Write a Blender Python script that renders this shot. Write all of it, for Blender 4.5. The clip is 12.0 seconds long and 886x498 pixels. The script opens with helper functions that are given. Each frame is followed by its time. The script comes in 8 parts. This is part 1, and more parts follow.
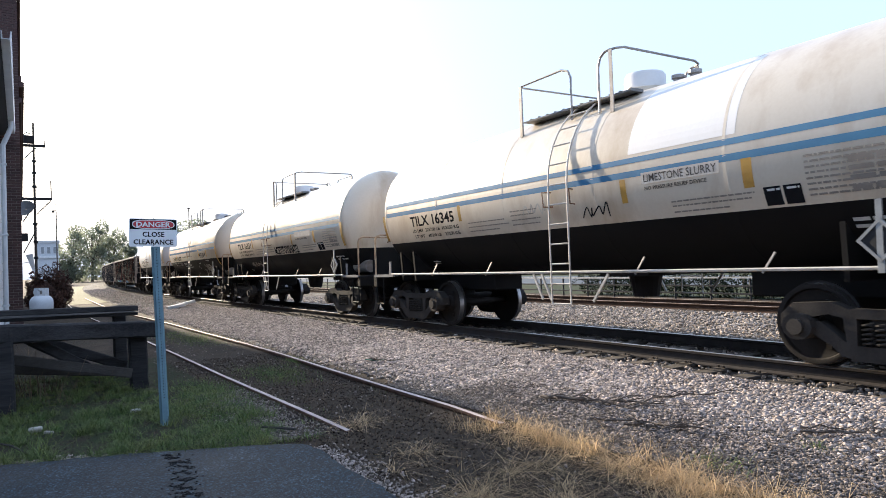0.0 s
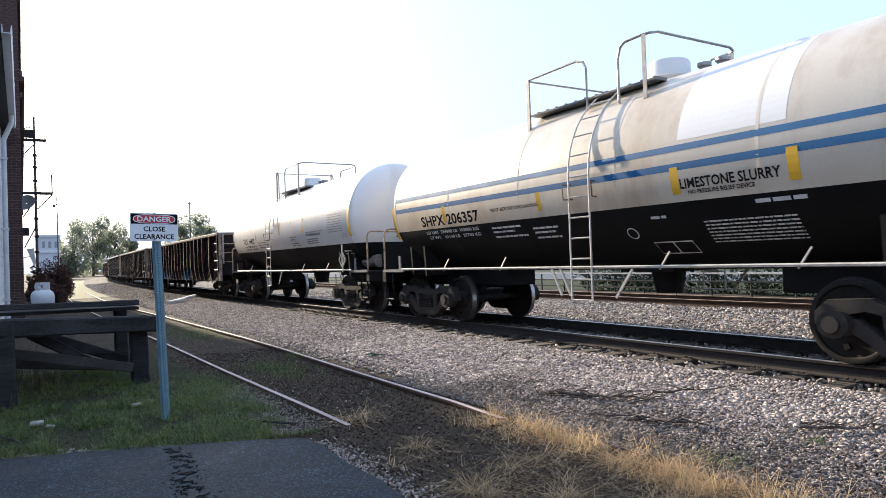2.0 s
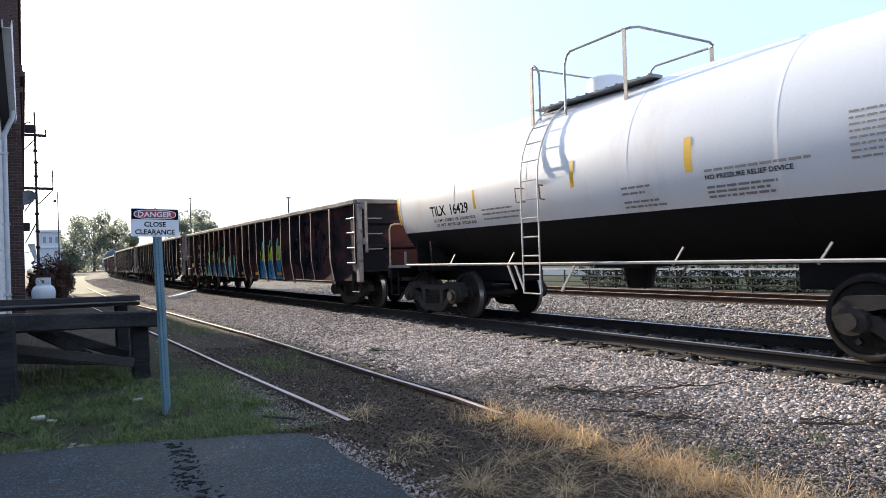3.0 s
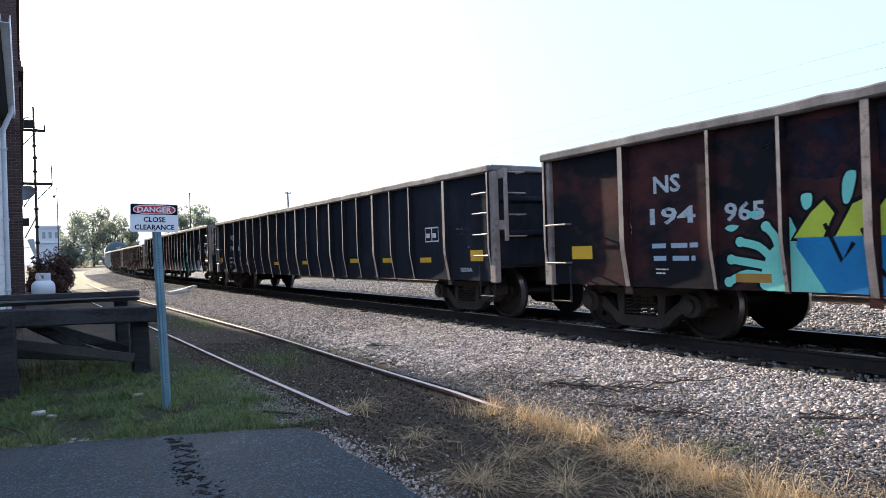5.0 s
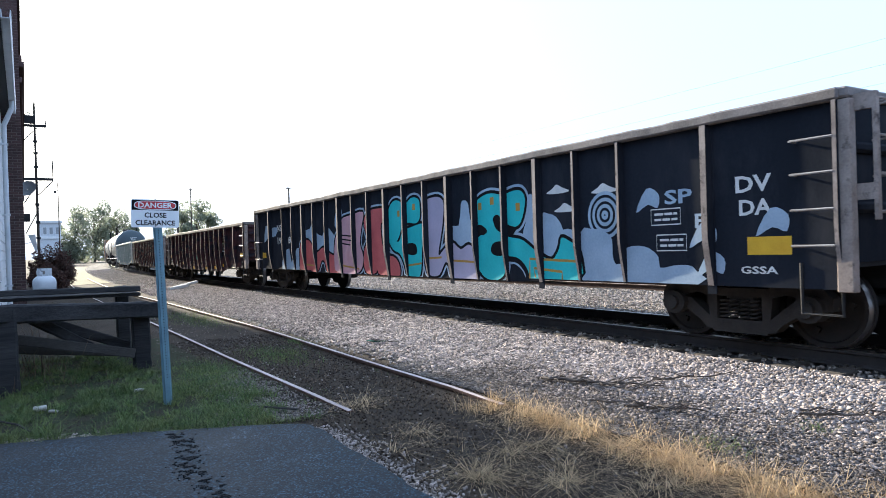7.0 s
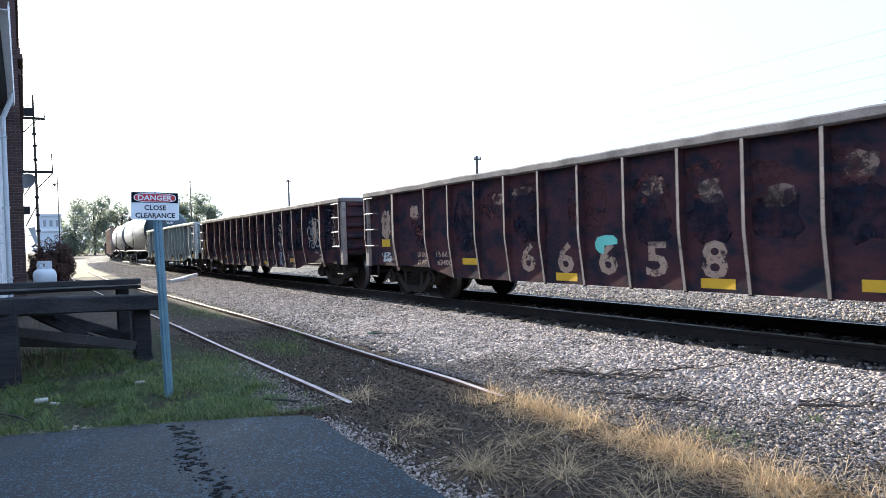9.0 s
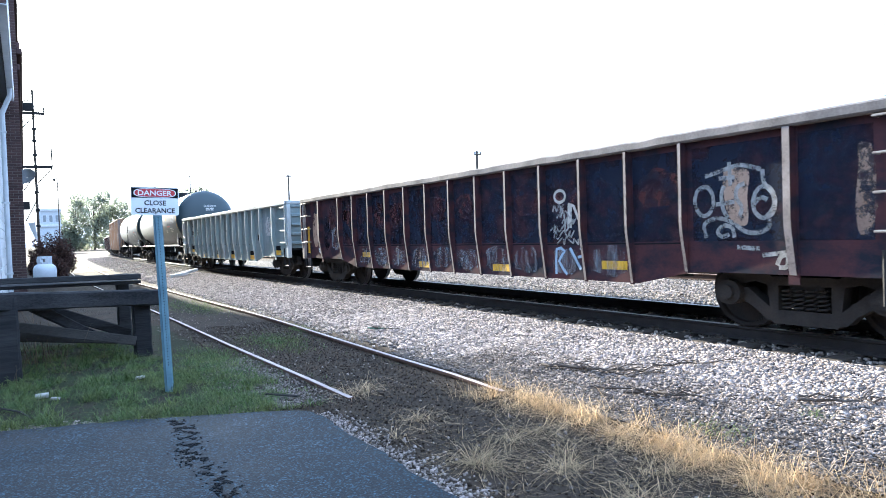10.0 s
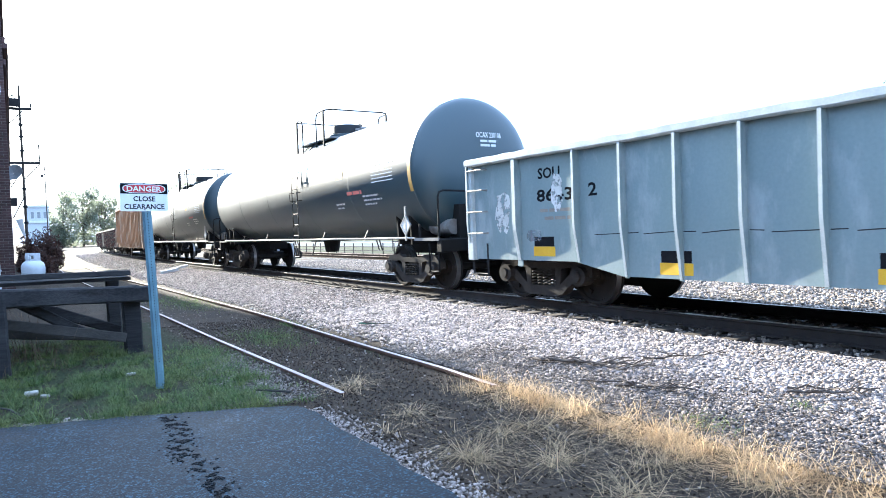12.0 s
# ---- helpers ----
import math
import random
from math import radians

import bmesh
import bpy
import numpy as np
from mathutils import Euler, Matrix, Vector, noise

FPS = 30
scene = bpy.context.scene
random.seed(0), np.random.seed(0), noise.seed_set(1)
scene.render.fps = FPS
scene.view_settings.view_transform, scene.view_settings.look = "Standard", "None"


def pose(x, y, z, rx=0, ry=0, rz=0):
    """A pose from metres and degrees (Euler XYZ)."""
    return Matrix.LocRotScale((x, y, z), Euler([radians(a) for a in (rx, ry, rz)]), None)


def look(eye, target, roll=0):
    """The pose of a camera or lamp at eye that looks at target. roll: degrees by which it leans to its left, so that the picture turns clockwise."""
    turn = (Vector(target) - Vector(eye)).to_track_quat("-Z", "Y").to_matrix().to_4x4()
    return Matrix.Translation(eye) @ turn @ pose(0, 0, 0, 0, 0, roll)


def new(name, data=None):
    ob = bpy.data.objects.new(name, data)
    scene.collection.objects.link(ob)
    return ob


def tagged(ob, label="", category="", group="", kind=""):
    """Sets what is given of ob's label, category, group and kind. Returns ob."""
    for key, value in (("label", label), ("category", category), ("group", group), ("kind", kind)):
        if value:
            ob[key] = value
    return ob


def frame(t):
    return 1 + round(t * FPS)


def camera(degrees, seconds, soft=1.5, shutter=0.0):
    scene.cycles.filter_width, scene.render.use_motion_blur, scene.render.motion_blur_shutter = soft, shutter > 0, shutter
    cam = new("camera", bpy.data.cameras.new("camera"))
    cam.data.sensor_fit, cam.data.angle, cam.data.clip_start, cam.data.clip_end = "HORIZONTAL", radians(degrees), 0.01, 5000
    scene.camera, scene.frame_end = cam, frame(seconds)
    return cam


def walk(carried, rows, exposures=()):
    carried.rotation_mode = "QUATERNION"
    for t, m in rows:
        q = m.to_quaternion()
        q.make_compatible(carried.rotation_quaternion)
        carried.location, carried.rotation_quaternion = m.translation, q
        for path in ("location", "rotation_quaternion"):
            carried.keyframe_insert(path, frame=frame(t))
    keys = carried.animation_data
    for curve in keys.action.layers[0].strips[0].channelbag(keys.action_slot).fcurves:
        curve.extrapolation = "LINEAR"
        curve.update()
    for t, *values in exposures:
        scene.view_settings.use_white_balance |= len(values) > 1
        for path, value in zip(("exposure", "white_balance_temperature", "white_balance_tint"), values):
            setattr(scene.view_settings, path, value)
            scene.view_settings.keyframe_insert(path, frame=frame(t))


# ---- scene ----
cam = camera(66.4, 12.0, soft=0.6, shutter=0.03)
PATH = [
    (0.0, pose(0, 0, 1.6, 91.278, 2.069, -31.911)),
    (0.5, pose(0, 0, 1.6, 91.260, 1.990, -31.882)),
    (1.0, pose(0, 0, 1.6, 91.213, 1.954, -31.846)),
    (1.5, pose(0, 0, 1.6, 90.725, 1.959, -31.849)),
    (2.0, pose(0, 0, 1.6, 90.872, 1.955, -31.851)),
    (2.5, pose(0, 0, 1.6, 90.914, 1.906, -31.850)),
    (3.0, pose(0, 0, 1.6, 90.506, 1.892, -31.795)),
    (5.0, pose(0, 0, 1.6, 90.091, 1.921, -31.826)),
    (5.5, pose(0, 0, 1.6, 89.973, 1.909, -31.829)),
    (6.0, pose(0, 0, 1.6, 89.729, 1.918, -31.801)),
    (6.5, pose(0, 0, 1.6, 89.672, 1.907, -31.793)),
    (7.0, pose(0, 0, 1.6, 89.750, 1.853, -31.759)),
    (9.0, pose(0, 0, 1.6, 89.089, 1.931, -31.757)),
    (9.5, pose(0, 0, 1.6, 88.952, 1.960, -31.750)),
    (10.0, pose(0, 0, 1.6, 88.679, 1.937, -31.756)),
    (10.5, pose(0, 0, 1.6, 88.401, 1.960, -31.719)),
    (11.0, pose(0, 0, 1.6, 88.378, 1.987, -31.722)),
    (11.5, pose(0, 0, 1.6, 89.200, 2.043, -31.798)),
    (12.0, pose(0, 0, 1.6, 88.206, 2.206, -32.504)),
]
EXPOSURES = [(0.0, 1.20, 6550, 7), (3.0, 1.16, 6450, 7), (5.5, 1.36, 6250, 6), (7.0, 1.46, 6100, 4), (9.0, 1.60, 6000, 4), (9.6, 1.97, 5850, 3), (10.5, 2.32, 5720, 1), (12.0, 2.38, 5680, 2)]
walk(cam, PATH, EXPOSURES)

# ---- world, sun and exposure ----
SUN = Vector((-0.105, 1.00, 0.33)).normalized()
world = bpy.data.worlds.new("sky")
scene.world = world
world.use_nodes = True
sky = world.node_tree.nodes.new("ShaderNodeTexSky")
sky.sky_type = "NISHITA"
sky.sun_disc = False
sky.sun_elevation = math.asin(SUN.z)
sky.sun_rotation = math.atan2(SUN.x, SUN.y)
sky.air_density, sky.dust_density, sky.ozone_density = 1.2, 5.5, 4.0
haze = world.node_tree.nodes.new("ShaderNodeMix")      # thin white haze over the whole sky
haze.data_type = "RGBA"
haze.inputs[0].default_value = 0.5
haze.inputs[7].default_value = (10.8, 13.8, 20.6, 1)
world.node_tree.links.new(sky.outputs[0], haze.inputs[6])
world.node_tree.links.new(haze.outputs[2], world.node_tree.nodes["Background"].inputs[0])
world.node_tree.nodes["Background"].inputs[1].default_value = 0.056
sun = new("sun", bpy.data.lights.new("sun", "SUN"))
sun.data.energy, sun.data.angle, sun.data.color = 5.0, radians(0.6), (1.0, 0.85, 0.68)
sun.matrix_world = look(SUN * 50, (0, 0, 0))

# ---- materials ----
def mat(name, a, b=None, rough=0.6, metal=0.0, scale=3.0, grain=40.0, bump=0.15, stain=None, stain_at=0.62,
        streak=1.0, vary=0.0, island=0.0, coat=0.0, thin=0.0, spread=0.08, dist=0.01, spec=0.5):
    """A surface of two tones mixed by coarse and fine noise, with fine relief; stain: a third tone in patches;
    streak stretches the patches upright; vary: lightness from object to object; island: from piece to piece."""
    m = bpy.data.materials.new(name)
    m.use_nodes = True
    n, l = m.node_tree.nodes, m.node_tree.links
    bs = n["Principled BSDF"]
    b = b or tuple(c * 0.75 for c in a)
    co = n.new("ShaderNodeTexCoord")
    mp = n.new("ShaderNodeMapping")
    mp.inputs["Scale"].default_value = (1, 1, 1 / streak)
    l.new(co.outputs["Object"], mp.inputs[0])
    big = n.new("ShaderNodeTexNoise")
    big.inputs["Scale"].default_value, big.inputs["Detail"].default_value = scale, 5
    fine = n.new("ShaderNodeTexNoise")
    fine.inputs["Scale"].default_value, fine.inputs["Detail"].default_value = grain, 3
    l.new(mp.outputs[0], big.inputs["Vector"])
    l.new(co.outputs["Object"], fine.inputs["Vector"])
    add = n.new("ShaderNodeMath")
    add.operation = "MULTIPLY_ADD"
    add.inputs[1].default_value = 0.45
    l.new(fine.outputs[0], add.inputs[0])
    l.new(big.outputs[0], add.inputs[2])
    ramp = n.new("ShaderNodeMapRange")
    ramp.inputs[1].default_value, ramp.inputs[2].default_value = 0.5, 0.95
    l.new(add.outputs[0], ramp.inputs[0])
    mix = n.new("ShaderNodeMix")
    mix.data_type = "RGBA"
    mix.inputs[6].default_value, mix.inputs[7].default_value = (*a, 1), (*b, 1)
    l.new(ramp.outputs[0], mix.inputs[0])
    col = mix.outputs[2]
    if stain:
        st = n.new("ShaderNodeTexNoise")
        st.inputs["Scale"].default_value, st.inputs["Detail"].default_value = scale * 1.7, 8
        st.inputs["Roughness"].default_value = 0.65
        l.new(mp.outputs[0], st.inputs["Vector"])
        r2 = n.new("ShaderNodeMapRange")
        r2.inputs[1].default_value, r2.inputs[2].default_value = stain_at - spread, stain_at + spread
        l.new(st.outputs[0], r2.inputs[0])
        m2 = n.new("ShaderNodeMix")
        m2.data_type = "RGBA"
        m2.inputs[7].default_value = (*stain, 1)
        l.new(col, m2.inputs[6])
        l.new(r2.outputs[0], m2.inputs[0])
        col = m2.outputs[2]
    if vary or island:
        src = n.new("ShaderNodeObjectInfo").outputs["Random"] if vary else n.new("ShaderNodeNewGeometry").outputs["Random Per Island"]
        r3 = n.new("ShaderNodeMapRange")
        k = vary or island
        r3.inputs[3].default_value, r3.inputs[4].default_value = 1 - k, 1 + k
        l.new(src, r3.inputs[0])
        hs = n.new("ShaderNodeHueSaturation")
        l.new(r3.outputs[0], hs.inputs["Value"])
        l.new(col, hs.inputs["Color"])
        col = hs.outputs[0]
    l.new(col, bs.inputs["Base Color"])
    bs.inputs["Roughness"].default_value, bs.inputs["Metallic"].default_value = rough, metal
    bs.inputs["Coat Weight"].default_value = coat
    bs.inputs["Specular IOR Level"].default_value = spec
    rr = n.new("ShaderNodeMapRange")
    rr.inputs[3].default_value, rr.inputs[4].default_value = max(rough - 0.1, 0.03), min(rough + 0.15, 1)
    l.new(add.outputs[0], rr.inputs[0])
    l.new(rr.outputs[0], bs.inputs["Roughness"])
    if bump:
        bp = n.new("ShaderNodeBump")
        bp.inputs["Strength"].default_value, bp.inputs["Distance"].default_value = bump, dist
        l.new(add.outputs[0], bp.inputs["Height"])
        l.new(bp.outputs[0], bs.inputs["Normal"])
    if thin:
        bs.inputs["Transmission Weight"].default_value = 0.0
        tr = n.new("ShaderNodeBsdfTranslucent")
        l.new(col, tr.inputs[0])
        ms = n.new("ShaderNodeMixShader")
        ms.inputs[0].default_value = thin
        l.new(bs.outputs[0], ms.inputs[1])
        l.new(tr.outputs[0], ms.inputs[2])
        l.new(ms.outputs[0], n["Material Output"].inputs[0])
    return m


M_SOIL = mat("soil_and_cinders", (0.027, 0.020, 0.014), (0.064, 0.046, 0.032), rough=0.95, scale=1.6, grain=45, bump=0.9, stain=(0.042, 0.028, 0.018), stain_at=0.60, dist=0.03, spec=0.2)
M_BALLAST_BED = mat("ballast_bed", (0.028, 0.024, 0.022), (0.085, 0.074, 0.066), rough=0.9, scale=22, grain=34, bump=1.0, dist=0.05)
M_STONE = mat("ballast_stone", (0.44, 0.372, 0.33), (0.175, 0.145, 0.13), rough=0.85, scale=6, grain=60, bump=0.4, island=0.62)
M_GRIT = mat("mixed_grey_grit", (0.29, 0.242, 0.212), (0.122, 0.099, 0.087), rough=0.88, scale=8, grain=60, bump=0.3, island=0.7)
M_STONE_TAN = mat("dusty_tan_ballast_stone", (0.43, 0.362, 0.30), (0.175, 0.145, 0.125), rough=0.88, scale=6, grain=60, bump=0.4, island=0.62)
# near-black blue asphalt: the bluish shade is put into its base colour
M_SHADE_ASPHALT = mat("asphalt", (0.0036, 0.0098, 0.0152), (0.0078, 0.018, 0.0262), rough=0.66, scale=1.3, grain=70, bump=0.9, stain=(0.021, 0.036, 0.046), stain_at=0.64, dist=0.012, spec=0.35)
_n, _l = M_SHADE_ASPHALT.node_tree.nodes, M_SHADE_ASPHALT.node_tree.links
_chip = _n.new("ShaderNodeTexVoronoi")              # stone chips in the tar
_chip.inputs["Scale"].default_value = 85
_l.new(_n["Texture Coordinate"].outputs["Object"], _chip.inputs["Vector"])
_pick = _n.new("ShaderNodeMapRange")
_pick.inputs[1].default_value, _pick.inputs[2].default_value, _pick.inputs[3].default_value, _pick.inputs[4].default_value = 0.62, 1.0, 0.55, 6.5
_l.new(_chip.outputs["Color"], _pick.inputs[0])
_hs = _n.new("ShaderNodeHueSaturation")
_base = _n["Principled BSDF"].inputs["Base Color"]
_l.new(_base.links[0].from_socket, _hs.inputs["Color"])
_l.new(_pick.outputs[0], _hs.inputs["Value"])
_l.new(_hs.outputs[0], _base)
M_GRASS = mat("green_grass", (0.062, 0.122, 0.034), (0.175, 0.195, 0.062), rough=0.7, bump=0, island=0.7, thin=0.4)
M_STRAW = mat("dry_grass", (0.66, 0.49, 0.29), (0.40, 0.28, 0.16), rough=0.6, bump=0, island=0.5, thin=0.5)
M_RAIL_TOP = mat("worn_rail_steel", (0.42, 0.38, 0.34), (0.30, 0.26, 0.23), rough=0.32, metal=1.0, scale=4, grain=80, bump=0.05)
M_RAIL = mat("rusty_rail", (0.032, 0.029, 0.028), (0.052, 0.044, 0.040), rough=0.85, scale=5, grain=60, bump=0.3, spec=0.2)
M_TIE = mat("creosoted_tie", (0.050, 0.040, 0.032), (0.085, 0.066, 0.05), rough=0.9, scale=4, grain=50, bump=0.5, vary=0.3)
M_SIDING_RAIL = mat("worn_siding_rail", (0.54, 0.46, 0.42), (0.42, 0.33, 0.29), rough=0.6, metal=0.2, scale=3, grain=60, bump=0.1, stain=(0.36, 0.22, 0.16), stain_at=0.66)
M_RUSTY_HEAD = mat("rusty_rail_head", (0.36, 0.27, 0.20), (0.24, 0.15, 0.10), rough=0.6, metal=0.2, scale=4, grain=60, bump=0.1)
M_RUSTY_WEB = mat("dark_rusty_rail", (0.075, 0.046, 0.034), (0.045, 0.030, 0.023), rough=0.9, scale=5, grain=60, bump=0.3, spec=0.15)
M_SIDING_WEB = mat("rusty_siding_rail", (0.17, 0.10, 0.075), (0.10, 0.06, 0.045), rough=0.85, scale=5, grain=60, bump=0.3, spec=0.2)
M_TIMBER = mat("weathered_timber", (0.016, 0.016, 0.0175), (0.055, 0.053, 0.053), rough=0.92, scale=2, grain=30, bump=0.7, stain=(0.02, 0.018, 0.017), dist=0.02, spec=0.2)
M_TIMBER_PALE = mat("grey_timber", (0.075, 0.068, 0.062), (0.045, 0.041, 0.037), rough=0.92, scale=2, grain=30, bump=0.7, dist=0.02, spec=0.2)
for _m, _stretch in ((M_TIMBER, (0.10, 1.6, 1.6)), (M_TIMBER_PALE, (0.10, 1.6, 1.6))):     # grain along the beams
    _map = _m.node_tree.nodes["Mapping"]
    _map.inputs["Scale"].default_value = _stretch
    for _tex in ("Noise Texture", "Noise Texture.001"):
        _m.node_tree.links.new(_map.outputs[0], _m.node_tree.nodes[_tex].inputs["Vector"])
M_BRICK = mat("red_brick", (0.080, 0.042, 0.037), (0.052, 0.032, 0.030), rough=0.9, scale=8, grain=60, bump=0.5, vary=0.3)
M_MORTAR = mat("mortar", (0.20, 0.175, 0.155), rough=0.95, scale=10, grain=80, bump=0.4)
M_WHITEWALL = mat("white_painted_brick", (0.72, 0.72, 0.70), (0.60, 0.61, 0.60), rough=0.75, scale=3, grain=40, bump=0.4, stain=(0.45, 0.44, 0.42), stain_at=0.68, vary=0.06)
M_PIPE = mat("painted_pipe", (0.62, 0.64, 0.65), (0.5, 0.52, 0.54), rough=0.5, scale=4, grain=50, bump=0.1)
M_GALV = mat("galvanised_steel", (0.34, 0.355, 0.36), (0.24, 0.25, 0.255), rough=0.5, metal=0.3, scale=6, grain=60, bump=0.1)
M_POST = mat("blue_grey_post", (0.20, 0.34, 0.40), (0.14, 0.24, 0.29), rough=0.5, metal=0.3, scale=6, grain=60, bump=0.1)
M_PIPE_CREAM = mat("rusty_cream_pipe", (0.52, 0.40, 0.27), (0.36, 0.22, 0.12), rough=0.6, scale=4, grain=40, bump=0.15, stain=(0.2, 0.09, 0.045), stain_at=0.6)
M_GRATE = mat("grey_grating", (0.26, 0.25, 0.24), (0.17, 0.165, 0.16), rough=0.7, scale=6, grain=40, bump=0.2)
M_SIGN = mat("white_sign_face", (0.86, 0.88, 0.88), (0.80, 0.82, 0.83), rough=0.45, scale=5, grain=60, bump=0.03)
M_SIGN_RED = mat("sign_red", (0.62, 0.045, 0.055), rough=0.45, scale=6, bump=0.02)
M_BLACK = mat("black_paint", (0.008, 0.008, 0.009), (0.014, 0.013, 0.012), rough=0.55, scale=3, grain=40, bump=0.05, spec=0.15)
M_CREAM = mat("cream_tank_paint", (0.67, 0.585, 0.465), (0.60, 0.51, 0.39), rough=0.32, scale=0.7, grain=25, bump=0.02, stain=(0.40, 0.28, 0.165), stain_at=0.63, streak=3.0, spread=0.15, coat=0.7)
M_CREAM.node_tree.nodes["Principled BSDF"].inputs["Coat Roughness"].default_value = 0.28
M_WHITE_TANK = mat("white_tank_paint", (0.76, 0.74, 0.71), (0.70, 0.67, 0.64), rough=0.30, scale=0.7, grain=25, bump=0.02, stain=(0.55, 0.48, 0.40), stain_at=0.72, streak=3.0, spread=0.15, coat=0.7)
M_WHITE_TANK.node_tree.nodes["Principled BSDF"].inputs["Coat Roughness"].default_value = 0.28
M_TANK_BLACK = mat("black_tank_paint", (0.006, 0.006, 0.007), (0.010, 0.010, 0.010), rough=0.5, scale=1.2, grain=25, bump=0.06, stain=(0.022, 0.02, 0.018), stain_at=0.76, streak=2.5, spread=0.1, spec=0.12)
M_DARK_TANK = mat("dusty_black_tank", (0.007, 0.031, 0.042), (0.012, 0.038, 0.049), rough=0.45, scale=1.0, grain=25, bump=0.015, stain=(0.04, 0.045, 0.046), stain_at=0.74, streak=2.5, spec=0.5)
M_DARK_TANK.node_tree.nodes["Principled BSDF"].inputs["Coat Weight"].default_value = 1.0
M_DARK_TANK.node_tree.nodes["Principled BSDF"].inputs["Coat IOR"].default_value = 1.5
M_DARK_TANK.node_tree.nodes["Principled BSDF"].inputs["Coat Roughness"].default_value = 0.44
M_STRIPE = mat("blue_stripe", (0.05, 0.19, 0.33), (0.04, 0.15, 0.28), rough=0.6, scale=3, grain=30, bump=0.03, spec=0.3)
M_NAVY = mat("navy_stripe", (0.014, 0.125, 0.29), (0.012, 0.10, 0.23), rough=0.5, scale=3, grain=30, bump=0.03, spec=0.3)
M_YELLOW = mat("yellow_reflector", (0.75, 0.45, 0.03), (0.65, 0.36, 0.02), rough=0.4, scale=6, grain=60, bump=0.03)
M_INK = mat("black_lettering", (0.016, 0.016, 0.018), rough=0.9, scale=8, grain=60, bump=0, spec=0.05)
M_INK_WORN = mat("worn_black_lettering", (0.10, 0.09, 0.08), (0.055, 0.05, 0.046), rough=0.9, scale=8, grain=60, bump=0, spec=0.05)
M_WHITE = mat("white_lettering", (0.72, 0.72, 0.70), (0.58, 0.58, 0.56), rough=0.55, scale=5, grain=60, bump=0)
M_STEEL = mat("bare_steel", (0.40, 0.38, 0.36), (0.28, 0.25, 0.23), rough=0.4, metal=0.6, scale=8, grain=60, bump=0.15)
M_WHITE_STEEL = mat("white_painted_steel", (0.56, 0.53, 0.49), (0.40, 0.37, 0.33), rough=0.5, scale=8, grain=60, bump=0.1)
M_TRUCK = mat("grimy_truck_steel", (0.024, 0.0215, 0.020), (0.050, 0.044, 0.039), rough=0.75, scale=4, grain=40, bump=0.3, stain=(0.16, 0.135, 0.11), stain_at=0.72, spec=0.25)
M_WHEEL = mat("wheel_steel", (0.014, 0.012, 0.011), (0.028, 0.023, 0.02), rough=0.6, scale=5, grain=40, bump=0.2, spec=0.25)
M_TREAD = mat("wheel_tread", (0.45, 0.42, 0.40), rough=0.3, metal=0.9, scale=8, bump=0.02)
M_GON_BLACK = mat("black_gondola_paint", (0.0135, 0.0165, 0.023), (0.022, 0.025, 0.033), rough=0.8, scale=1.1, grain=25, bump=0.15, stain=(0.034, 0.036, 0.043), stain_at=0.62, streak=2.5, spread=0.12, spec=0.06)
M_GON_RED = mat("red_oxide_gondola", (0.088, 0.030, 0.026), (0.056, 0.023, 0.022), rough=0.65, scale=0.5, grain=25, bump=0.3, stain=(0.013, 0.013, 0.016), stain_at=0.47, streak=0.7, spread=0.08, spec=0.08)
M_GON_MAROON = mat("maroon_gondola", (0.088, 0.036, 0.038), (0.058, 0.027, 0.030), rough=0.65, scale=1.3, grain=25, bump=0.3, stain=(0.020, 0.021, 0.030), stain_at=0.52, streak=0.6, spread=0.10, spec=0.1)
M_GON_BLUE = mat("pale_blue_gondola", (0.235, 0.295, 0.295), (0.185, 0.24, 0.245), rough=0.6, scale=1.1, grain=25, bump=0.2, stain=(0.33, 0.37, 0.375), stain_at=0.60, streak=2.5)
# worn rib paint, made paler to stand for light on the outer faces
M_LIT_RIB = mat("lit_worn_rib_edge", (0.36, 0.30, 0.265), (0.20, 0.165, 0.145), rough=0.65, scale=4, grain=40, bump=0.2, stain=(0.05, 0.04, 0.036), stain_at=0.64, spec=0.3)
M_RIM = mat("battered_rim", (0.25, 0.22, 0.205), (0.11, 0.098, 0.09), rough=0.7, scale=3, grain=40, bump=0.4, spec=0.3)
M_RUST = mat("rust", (0.20, 0.085, 0.04), (0.11, 0.05, 0.03), rough=0.85, scale=5, grain=50, bump=0.3)
# tree leaves lightened: distance haze is painted into the leaf colour
M_HAZY_LEAF = mat("foliage", (0.23, 0.26, 0.19), (0.26, 0.285, 0.22), rough=0.5, bump=0, island=0.3, thin=0.8)
M_BUSH = mat("bush_leaves", (0.085, 0.05, 0.042), (0.12, 0.065, 0.05), rough=0.7, bump=0, island=0.5, thin=0.4)
M_HEDGE = mat("hedge_leaves", (0.014, 0.022, 0.012), (0.024, 0.034, 0.016), rough=0.7, bump=0, island=0.5, thin=0.1, spec=0.2)
M_BARK = mat("bark", (0.10, 0.08, 0.065), rough=0.9, scale=5, grain=40, bump=0.5)
M_DARK = mat("dark_metal", (0.016, 0.016, 0.018), (0.03, 0.03, 0.03), rough=0.6, scale=6, grain=40, bump=0.1, spec=0.3)

